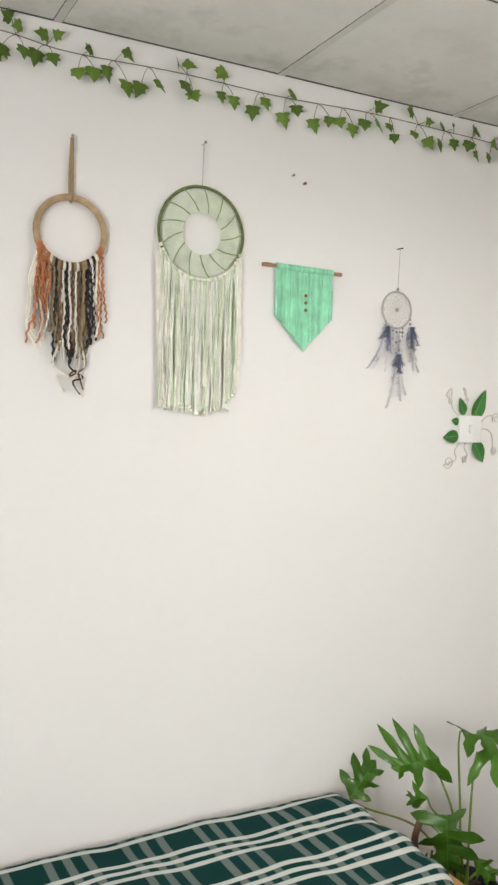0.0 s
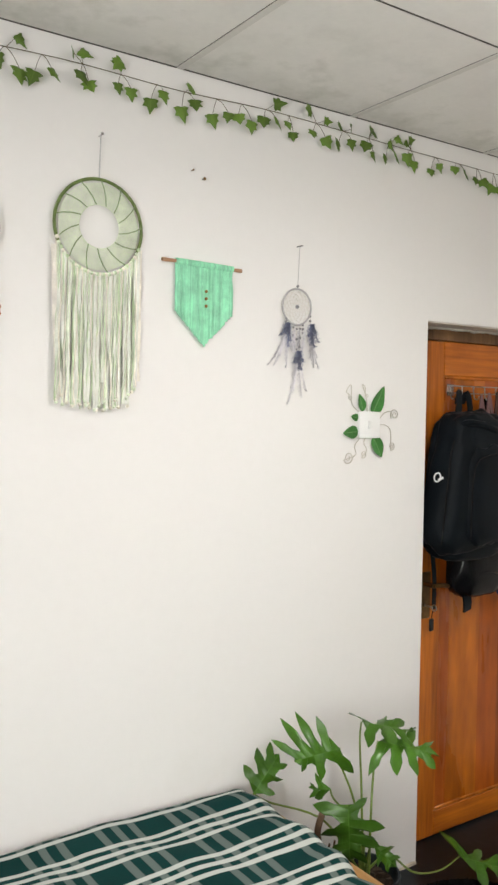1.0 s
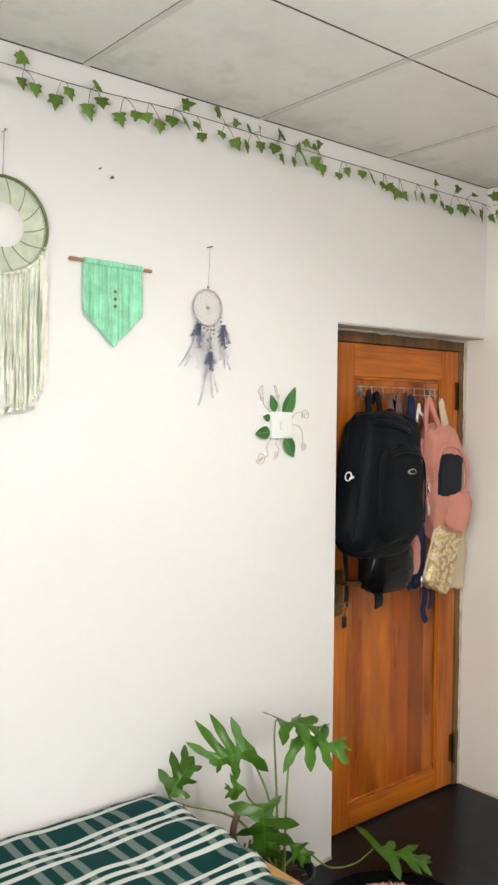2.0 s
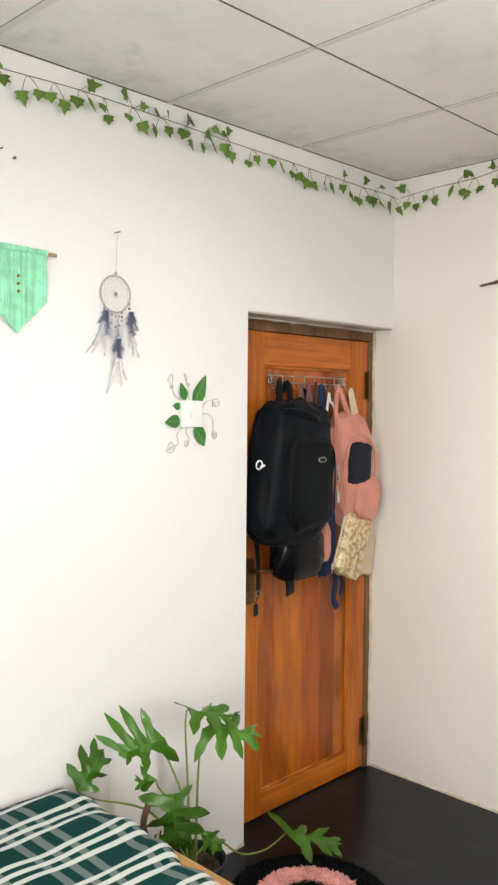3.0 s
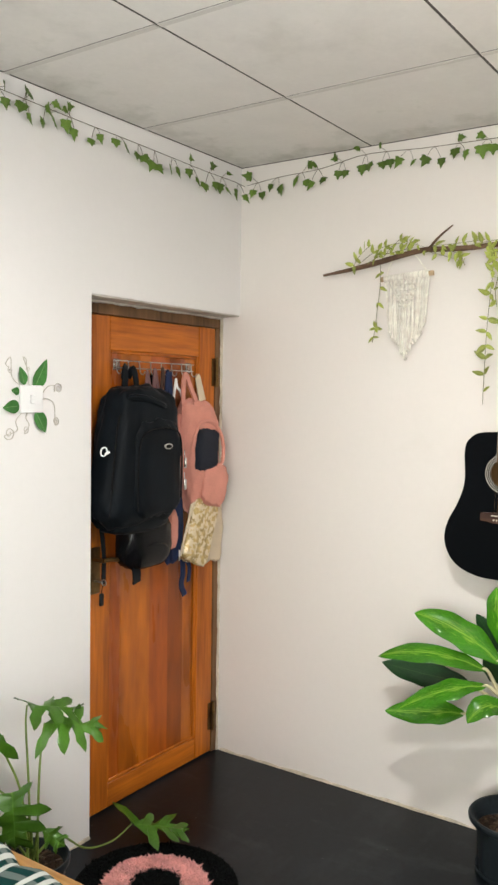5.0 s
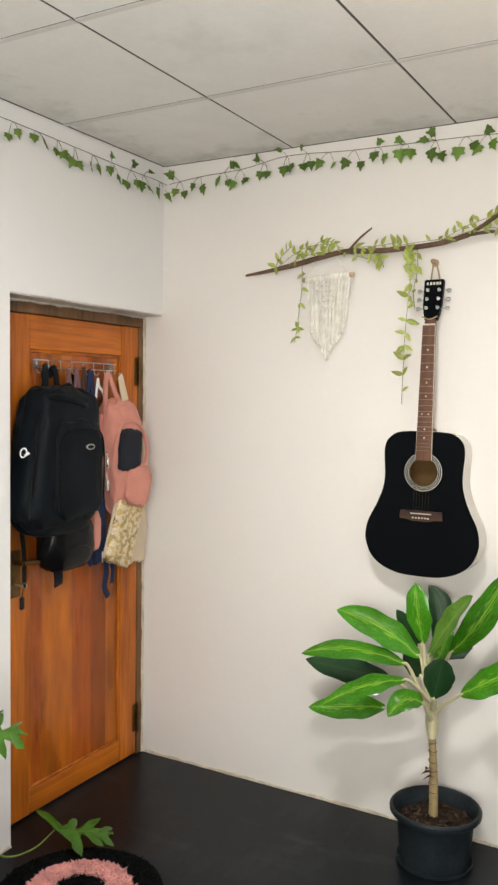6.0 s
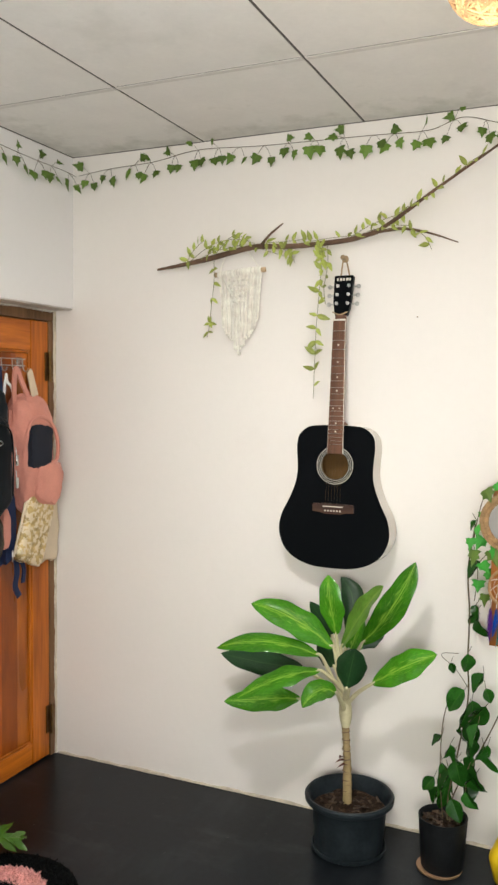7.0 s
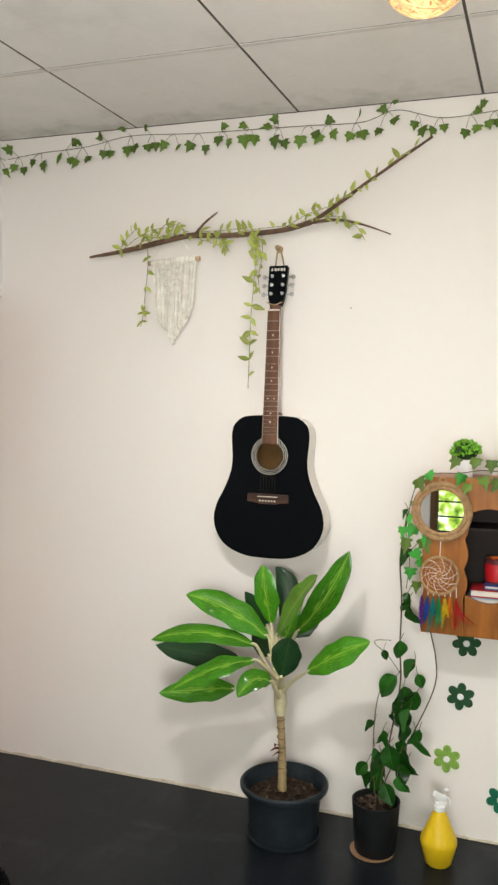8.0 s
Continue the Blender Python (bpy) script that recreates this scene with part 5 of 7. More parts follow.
# ---- guitar ----
def guitar():
    """Built upright: x across, y into the wall, z up from the lowest point of the body; the front lies at y = -0.105."""
    th = thing("guitar", "black acoustic guitar with pale sides hanging on the wall", "guitar", pose(-0.012, -1.205, 0.963, 0, 0, -90) @ pose(0, 0, 0, -3.2, 0, 0))
    half = [(0.0, 0.0), (0.075, 0.004), (0.142, 0.026), (0.187, 0.066), (0.2085, 0.125), (0.200, 0.185), (0.171, 0.245), (0.150, 0.300), (0.1425, 0.345), (0.1445, 0.395), (0.1475, 0.440), (0.139, 0.480), (0.105, 0.509), (0.055, 0.516), (0.0, 0.517)]
    right = [(q.x, q.z) for q in smooth_line([(x, 0, z) for x, z in half], 5)]
    outline = right + [(-x, z) for x, z in right[-2:0:-1]]
    F, B = -0.105, -0.004
    hole_z, hole_r = 0.372, 0.050
    def plate(y, hole):
        bm = bmesh.new()
        def loop(pts):
            vs = [bm.verts.new((x, y, z)) for x, z in pts]
            return [bm.edges.new((vs[i], vs[(i + 1) % len(vs)])) for i in range(len(vs))]
        e = loop(outline)
        if hole:
            e += loop([(hole_r * math.cos(2 * math.pi * i / 40), hole_z + hole_r * math.sin(2 * math.pi * i / 40)) for i in range(40)])
        bmesh.ops.triangle_fill(bm, use_beauty=True, edges=e, normal=(0, -1, 0))
        return from_bm(bm)
    k = len(outline)
    part("soundboard", plate(F, True), BLACK_GLOSS, th, "black lacquered soundboard", smooth=False)
    part("back", plate(B, False), NECK_WOOD, th, smooth=False)
    v = [(x, F, z) for x, z in outline] + [(x, B, z) for x, z in outline]
    part("side", (v, [(i, k + i, k + (i + 1) % k, (i + 1) % k) for i in range(k)]), SIDE_PALE, th, "pale glossy side")
    part("inner_back", moved(plate(B - 0.008, False), Matrix.Translation((0, 0, 0.02)) @ Matrix.Diagonal((0.96, 1, 0.93, 1))), mat("dim_inner_wood", (0.13, 0.065, 0.016), 0.7, var=0.2), th, smooth=False)
    part("binding", tube([(x * 0.997, F + 0.0012, z) for x, z in outline], 0.0011, 6, closed=True), IVORY, th)
    hole_edge = lathe([(hole_r, 0), (hole_r, 0.004)], 40)
    part("soundhole_edge", moved((hole_edge[0], hole_edge[1][:-2]), pose(0, F + 0.004, hole_z, 90)), PALE_WOOD, th)
    for r1, w1, c in ((0.0540, 0.0007, IVORY), (0.0605, 0.0007, IVORY), (0.0672, 0.0010, IVORY)):
        a = [(r * math.cos(t), F - 0.0006 - 0.0003 * (r > 0), hole_z + r * math.sin(t)) for r in (r1 - w1 / 1, r1 + w1 / 1) for t in (2 * math.pi * i / 48 for i in range(48))]
        part("rosette_ring", (a, [(i, (i + 1) % 48, 48 + (i + 1) % 48, 48 + i) for i in range(48)]), c, th)
    br = [(-0.077, 0.012), (-0.074, 0.017), (-0.03, 0.018), (0.03, 0.018), (0.074, 0.017), (0.077, 0.012), (0.077, -0.012), (0.05, -0.014), (0.03, -0.019), (-0.03, -0.019), (-0.05, -0.014), (-0.077, -0.012)]
    part("bridge", moved(slab(br, F - 0.009, F), pose(0, 0, 0.216)), BRIDGE_WOOD, th, "dark rosewood bridge")
    part("saddle", box(-0.038, 0.038, F - 0.0125, F - 0.0092, 0.222, 0.2255, 0.0008), IVORY, th)
    for i in range(6):
        part("bridge_pin", moved(ball(0.0034, 7), pose(-0.028 + 0.0112 * i, F - 0.0105, 0.2085)), IVORY, th)
    # neck, fretboard and head
    part("neck", join(moved(tube([(0, 0, z) for z in (0.50, 0.52, 0.6, 0.75, 0.89, 0.915)], [0.0275, 0.027, 0.0255, 0.024, 0.0225, 0.021], 12), Matrix.Translation((0, F + 0.011, 0)) @ Matrix.Diagonal((1, 0.45, 1, 1))), box(-0.026, 0.026, F + 0.004, F + 0.06, 0.50, 0.53, 0.006)), NECK_WOOD, th)
    fb = [(-0.0285, 0.414), (0.0285, 0.414), (0.0222, 0.893), (-0.0222, 0.893)]
    fbp = part("fretboard", slab(fb, F - 0.0068, F - 0.0006), NECK_WOOD, th, smooth=False)
    for s in (-1, 1):
        part("edge_binding", tube([(s * 0.0287, F - 0.004, 0.414), (s * 0.0224, F - 0.004, 0.893)], 0.0018, 5), IVORY, fbp)
    scale_len, nut_z = 0.65, 0.893
    for i in range(1, 21):
        z = nut_z - scale_len * (1 - 2 ** (-i / 12))
        w_ = 0.0222 + (0.893 - z) / 0.479 * 0.0063
        if z > 0.417:
            part("fret", tube([(-w_, F - 0.0072, z), (w_, F - 0.0072, z)], 0.0009, 5), STEEL, fbp)
    for i in (3, 5, 7, 9, 12, 15, 17):
        z = nut_z - scale_len * (1 - (2 ** (-i / 12) + 2 ** (-(i - 1) / 12)) / 2)
        for x in ((-0.012, 0.012) if i == 12 else (0,)):
            part("inlay_dot", moved(lathe([(0.0005, 0.0006), (0.0032, 0.0006), (0.0034, 0)], 12), pose(x, F - 0.0069, z, 90)), IVORY, fbp)
    part("nut", box(-0.0225, 0.0225, F - 0.0095, F - 0.001, 0.893, 0.899, 0.001), IVORY, th)
    head = [(-0.0225, 0.900), (-0.029, 0.925), (-0.0335, 0.955), (-0.036, 1.046), (-0.033, 1.050), (0.033, 1.050), (0.036, 1.046), (0.0335, 0.955), (0.029, 0.925), (0.0225, 0.900)]
    hd = part("headstock", moved(slab(head, F + 0.002, F + 0.018), Matrix.Translation((0, 0, 0.9)) @ pose(0, 0, 0, -9) @ Matrix.Translation((0, 0.008, -0.9))), BLACK_GLOSS, th, "black lacquered headstock", smooth=False)
    tilt = Matrix.Translation((0, 0, 0.9)) @ pose(0, 0, 0, -9) @ Matrix.Translation((0, 0.008, -0.9))
    for i, wbar in enumerate((0.006, 0.008, 0.007, 0.009, 0.006)):
        part("lettering_bar", moved(box(-0.026 + 0.0115 * i, -0.026 + 0.0115 * i + wbar, F + 0.0008, F + 0.002, 1.030, 1.040), tilt), IVORY, hd, "worn pale lettering")
    for z in (0.945, 0.978, 1.011):
        for s in (-1, 1):
            part("tuner_post", moved(join(moved(lathe([(0.0065, 0), (0.0062, 0.0015), (0.0035, 0.002), (0.0033, 0.012), (0.001, 0.013)], 14), pose(s * 0.021, F + 0.002, z, 90))), tilt), STEEL, hd, "chrome tuner post")
            part("tuner_button", moved(join(tube([(s * 0.032, F + 0.013, z), (s * 0.049, F + 0.013, z)], 0.0024, 6), moved(ball(0.0085, 8, 0.75), pose(s * 0.054, F + 0.013, z, 90))), tilt), STEEL, hd, "chrome tuner button")
    for i in range(6):
        x0, x1 = -0.028 + 0.0112 * i, -0.0175 + 0.007 * i
        part("string", tube([(x0, F - 0.012, 0.224), (x1, F - 0.0098, 0.896)], 0.00028, 4), BRASS, th)
    part("strap_button", moved(lathe([(0.004, 0), (0.004, 0.008), (0.006, 0.010), (0.006, 0.013)], 10), pose(0, -0.05, 0.001, 180)), STEEL, th)
    part("hanging_cord", tube(smooth_line([(-0.018, F + 0.050, 1.02), (-0.015, F + 0.044, 1.065), (0.001, F + 0.028, 1.130), (0.017, F + 0.044, 1.065), (0.020, F + 0.050, 1.02)]), 0.0032, 6), YARN["jute"], th, "tan leather hanging cord")
    part("neck_cord", tube(smooth_line([(-0.028, F - 0.001, 0.925), (0.0, F - 0.004, 0.915), (0.028, F - 0.001, 0.925)]), 0.0024, 6), YARN["jute"], th, "tan leather cord across the neck")


guitar()
gh = thing("wall_hook", "tan leather covered wall hook above the guitar", "hook", on_b(-1.201, 2.090))
part("peg", tube([(0, 0.005, 0), (0, -0.025, 0.0), (0, -0.034, 0.004)], [0.007, 0.008, 0.009], 8), YARN["jute"], gh)
part("base_plate", moved(lathe([(0.013, 0), (0.013, 0.004), (0.009, 0.006)], 14), pose(0, 0, 0, 90)), YARN["jute"], gh)


# ---- branch with leaves above the guitar ----
def branch():
    th = thing("branch", "bare brown branch wound with small pale green leaves", "branch", pose(0, -0.002, 0.005))
    main = smooth_line([(-0.035, -0.430, 2.080), (-0.045, -0.55, 2.092), (-0.055, -0.665, 2.107), (-0.06, -0.85, 2.139), (-0.06, -0.96, 2.136), (-0.06, -1.054, 2.134), (-0.065, -1.226, 2.142), (-0.07, -1.335, 2.163)], 7)
    k = len(main)
    part("limb", tube(main, [0.0046 + 0.0068 * min(1, i / 14) * (1 - 0.35 * i / k) + 0.0012 * noise.noise((i * 0.9, 0, 0)) for i in range(k)], 8), BRANCH_WOOD, th)
    for pts, r0, r1 in ((((-0.07, -1.335, 2.163), (-0.10, -1.441, 2.216), (-0.14, -1.53, 2.262), (-0.17, -1.607, 2.299), (-0.25, -1.773, 2.373)), 0.0075, 0.004),
                        (((-0.07, -1.335, 2.163), (-0.065, -1.43, 2.168), (-0.06, -1.522, 2.147), (-0.06, -1.616, 2.111)), 0.0065, 0.002),
                        (((-0.06, -0.885, 2.142), (-0.07, -0.93, 2.182), (-0.085, -0.985, 2.214)), 0.006, 0.0028)):
        q = smooth_line(pts, 7)
        part("limb", tube(q, [r0 + (r1 - r0) * i / (len(q) - 1) + 0.0008 * noise.noise((i * 0.8, 3, 0)) for i in range(len(q))], 8), BRANCH_WOOD, th)
    return th, main


SPRIG = leafy("pale_green_small_leaf", (0.36, 0.41, 0.085), (0.48, 0.54, 0.2), rough=0.5, per=0.30, rib_width=0.06)
STEM = mat("thin_olive_stem", (0.16, 0.15, 0.05), 0.6, var=0.2)
SPRIG_MESH = [mesh_of("leaf", blade(0.038, 0.0175, d, 0.12, 7, 4), SPRIG) for d in (0.05, 0.25, -0.1)]
br_, _ = branch()
rl = random.Random(21)


def sprig(parent, pts, count, spread=1.0, size=0.95, thin=0.32):
    """A thin stem along points with leaves in pairs."""
    q = smooth_line(pts, 6)
    part("stem", tube(q, 0.0011, 4), STEM, parent)
    for i in range(count):
        s = (i + 0.6) / count * (len(q) - 2)
        a, b = q[int(s)], q[int(s) + 1]
        p = a.lerp(b, s - int(s))
        t = (b - a).normalized()
        for side in (-1, 1):
            if rl.random() < thin:
                continue
            across = Vector((rl.uniform(-0.9, 0.1), 0, 0)) + t.cross(Vector((1, 0, 0))).normalized() * side * spread * rl.uniform(0.3, 1.0) + t * rl.uniform(-0.5, 1.2)
            part("leaf", rl.choice(SPRIG_MESH), None, parent, m=aim(p, p + across, (-1, rl.uniform(-0.5, 0.5), rl.uniform(-0.2, 0.7))) @ Matrix.Scale(size * rl.uniform(0.7, 1.15), 4))


X = -0.075
for pts, c in ((((X, -0.60, 2.10), (X, -0.66, 2.14), (X, -0.72, 2.165), (X, -0.80, 2.17), (X, -0.87, 2.15)), 9), (((X, -0.64, 2.105), (X, -0.70, 2.13), (X, -0.76, 2.14), (X, -0.83, 2.15)), 8),
               (((X, -0.58, 2.09), (X, -0.60, 2.125), (X, -0.63, 2.155), (X, -0.66, 2.175)), 5), (((X, -0.70, 2.115), (X, -0.78, 2.185), (X, -0.85, 2.16)), 5),
               (((X, -0.86, 2.14), (X, -0.92, 2.12), (X, -0.98, 2.10), (X, -1.02, 2.085)), 7), (((X, -0.9, 2.15), (X, -1.0, 2.15), (X, -1.1, 2.155)), 7), (((X, -1.05, 2.14), (X, -1.15, 2.15), (X, -1.26, 2.155)), 7),
               (((X, -1.24, 2.15), (X, -1.32, 2.19), (X, -1.40, 2.215), (X - 0.03, -1.46, 2.24)), 8), (((X, -1.30, 2.165), (X, -1.38, 2.18), (X, -1.46, 2.175)), 6), (((X - 0.03, -1.42, 2.21), (X - 0.06, -1.52, 2.262), (X - 0.09, -1.60, 2.30)), 7),
               (((X - 0.09, -1.60, 2.30), (X - 0.13, -1.68, 2.34), (X - 0.16, -1.73, 2.355)), 4), (((X, -1.44, 2.17), (X, -1.50, 2.14), (X, -1.53, 2.09)), 4), (((X, -0.96, 2.13), (X, -1.01, 2.11), (X, -1.03, 2.07)), 4),
               (((X, -1.10, 2.14), (X, -1.135, 2.11), (X, -1.13, 2.07)), 4)):
    sprig(br_, pts, c)
sprig(br_, ((-0.07, -1.135, 2.13), (-0.06, -1.128, 2.05), (-0.055, -1.118, 1.95), (-0.05, -1.108, 1.84), (-0.05, -1.104, 1.72), (-0.05, -1.100, 1.575)), 12, 1.0, 1.2, 0.08)
sprig(br_, ((-0.065, -1.15, 2.14), (-0.055, -1.15, 2.06), (-0.05, -1.135, 1.98), (-0.045, -1.14, 1.92)), 5, 1.0, 1.0, 0.2)


# ---- cream macrame under the branch ----
def macrame():
    th = thing("wall_hanging", "cream macrame on a pale wooden dowel hung from the branch", "wall hanging", on_b(-0.790, 2.058), "wall hangings")
    part("dowel", tube([(-0.104, -0.030, -0.006), (0.106, -0.030, 0.006)], 0.0098, 10), PALE_WOOD, th)
    part("hanging_cord", tube(smooth_line([(-0.085, -0.03, 0.0), (-0.06, -0.045, 0.05), (-0.03, -0.055, 0.066), (0.03, -0.055, 0.078), (0.065, -0.04, 0.04), (0.085, -0.03, 0.006)]), 0.0024, 5), YARN["ecru"], th)
    n = 34
    for i in range(n):
        s = i / (n - 1)
        x = -0.088 + 0.176 * s
        z1 = -0.305 + 0.115 * abs(s - 0.5) * 2 + rnd.uniform(-0.012, 0.012)
        part("strand", strand(x, -0.002, z1, 0.0041, 0.005, i * 4.3, -0.028 - 0.004 * (i % 3), 14, 5, (0.5 - s) * 0.035 + rnd.uniform(-0.004, 0.004), 0.0008), YARN["ecru"], th)
        part("knot", moved(ring(0.0112, 0.0034, 12, 5), pose(x, -0.030, -0.006 + 0.012 * s, 0, 0, 90)), YARN["ecru"], th)
        if i % 2:
            part("tassel_end", moved(ball(0.0062, 6, 1.3), pose(x + (0.5 - s) * 0.035, -0.032, z1)), YARN["ecru"], th)
    for row in range(5):
        for q in range(5 - row // 2):
            x = (q - (4 - row // 2) / 2) * 0.018
            part("knot", moved(ball(0.0078, 7, 0.8), pose(x, -0.040, -0.03 - 0.020 * row)), YARN["ecru"], th)
    for sgn in (-1, 1):
        part("strand", tube(smooth_line([(sgn * 0.07, -0.038, -0.01), (sgn * 0.045, -0.042, -0.06), (0, -0.044, -0.125)]), 0.0034, 5), YARN["ecru"], th)


macrame()
tw = thing("leaf_sprig", "thin green sprig trailing beside the macrame", "sprig", pose(0, -0.002, 0.003))
sprig(tw, ((-0.055, -0.69, 2.10), (-0.05, -0.688, 2.02), (-0.045, -0.675, 1.93), (-0.045, -0.668, 1.86), (-0.04, -0.655, 1.81)), 6, 1.0, 0.8)
for q in range(4):
    part("leaf", SPRIG_MESH[0], None, tw, m=aim((-0.05, -0.672, 1.865), (-0.06, -0.672 + rl.uniform(-0.02, 0.02), 1.865 + rl.uniform(-0.02, 0.02)), (-1, 0, 0.3)) @ Matrix.Scale(0.8, 4))


# ---- floor pots ----
def pot(name, label, at, profile, material, n=40):
    th = thing(name, label, "plant pot", pose(*at))
    part("body", lathe(profile, n), material, th)
    return th


def soil(parent, r, z, seed):
    v, f = [(0, 0, z + 0.01)], []
    n, m = 28, 7
    for i in range(1, m + 1):
        for j in range(n):
            a = 2 * math.pi * j / n
            v.append((r * i / m * math.cos(a), r * i / m * math.sin(a), z + 0.012 * noise.noise((i * 0.9, math.cos(a) * 3 + seed, math.sin(a) * 3)) + 0.008 * (1 - i / m)))
    for j in range(n):
        f.append((0, 1 + j, 1 + (j + 1) % n))
        for i in range(m - 1):
            f.append((1 + i * n + j, 1 + (i + 1) * n + j, 1 + (i + 1) * n + (j + 1) % n, 1 + i * n + (j + 1) % n))
    part("soil", (v, f), SOIL, parent, "brown crumbly soil")
    r_ = random.Random(seed)
    for k in range(26):
        a, d, y = r_.uniform(0, 6.3), r * math.sqrt(r_.random()) * 0.85, r_.uniform(0, 6.3)
        ln = r_.uniform(0.012, 0.035)
        part("mulch_chip", moved(box(-ln / 2, ln / 2, -0.004, 0.004, 0, 0.004, 0.001), pose(d * math.cos(a), d * math.sin(a), z + 0.010, r_.uniform(-20, 20), r_.uniform(-20, 20), math.degrees(y))), CHIP, parent)


CHIP = mat("bark_chip", (0.060, 0.040, 0.027), 0.9, var=0.4, scale=30, bump=0.4, per=0.5)
big = pot("plant_pot", "large dark slate plastic pot on the black floor", (-0.205, -1.314, 0),
          [(0.110, 0.004), (0.112, 0.0), (0.118, 0.004), (0.131, 0.160), (0.135, 0.170), (0.150, 0.173), (0.156, 0.180), (0.157, 0.193), (0.152, 0.199), (0.145, 0.198), (0.139, 0.188), (0.134, 0.165), (0.128, 0.145)], POT)
part("saucer", lathe([(0.10, 0.001), (0.122, 0.001), (0.130, 0.006), (0.132, 0.020), (0.129, 0.021), (0.126, 0.010), (0.119, 0.007)], 40), POT, big)
soil(big, 0.128, 0.150, 3)

BIG_LEAF = leafy("glossy_variegated_leaf", (0.040, 0.175, 0.008), (0.32, 0.54, 0.06), rough=0.19, mottle=0.62, per=0.25, rib_width=0.030)
BIG_PALE = leafy("olive_leaf_underside", (0.085, 0.19, 0.022), (0.30, 0.42, 0.09), rough=0.42, mottle=0.3, per=0.1, rib_width=0.05)
DRY = mat("dry_maroon_sheath", (0.10, 0.028, 0.018), 0.7, var=0.3, scale=30)
# darker leaf copy whose colour carries the shade on inner and rear blades
BIG_SHADED = leafy("shaded_green_leaf", (0.012, 0.045, 0.014), (0.05, 0.12, 0.035), rough=0.34, mottle=0.25, per=0.2, rib_width=0.03)
TRUNK = stained(mat("ringed_tan_trunk", (0.34, 0.25, 0.12), 0.65, var=0.2, scale=9, fine=60, bump=0.3), (0.13, 0.085, 0.05), 16, 0.55, 0.65, 0.7, (1, 1, 3))
PETIOLE = mat("pale_cream_petiole", (0.58, 0.53, 0.33), 0.5, var=0.12, scale=12)


def bent_leaf(base, mid, tip, width, fold, wave, face, seed, n=26, m=8):
    """A broad leaf along a bent midrib from base to tip, folded along it, with a wavy margin and a drawn-out point."""
    b, q, t = Vector(base), Vector(mid), Vector(tip)
    ctrl = q * 2 - (b + t) / 2
    v, f, uv = [], [], []
    for i in range(n + 1):
        u = i / n
        p = b * (1 - u) ** 2 + ctrl * 2 * u * (1 - u) + t * u * u
        d = ((ctrl - b) * (1 - u) + (t - ctrl) * u).normalized()
        up = (Vector(face) - d * Vector(face).dot(d)).normalized()
        side = up.cross(d)
        half = width / 2 * max(0.008, min(1.0, (u / 0.34) ** 0.60) * max(0.0, 1 - max(0.0, (u - 0.42) / 0.58) ** 2.7) ** 0.85)
        for j in range(m + 1):
            c = j / m * 2 - 1
            lift = abs(c) ** 1.5 * half * fold * 2 - (abs(c) ** 3) * half * 0.30
            lift += wave * half * abs(c) * (math.sin(u * 11 + seed + 1.6 * c) + 0.5 * math.sin(u * 23 + seed * 2 - c)) * 0.7
            v.append(p + side * c * half * (1 + 0.05 * math.sin(u * 17 + seed + 3 * c)) + up * lift)
            uv.append((u, j / m))
    k = m + 1
    for i in range(n):
        for j in range(m):
            f.append((i * k + j, (i + 1) * k + j, (i + 1) * k + j + 1, i * k + j + 1))
    return v, f, uv


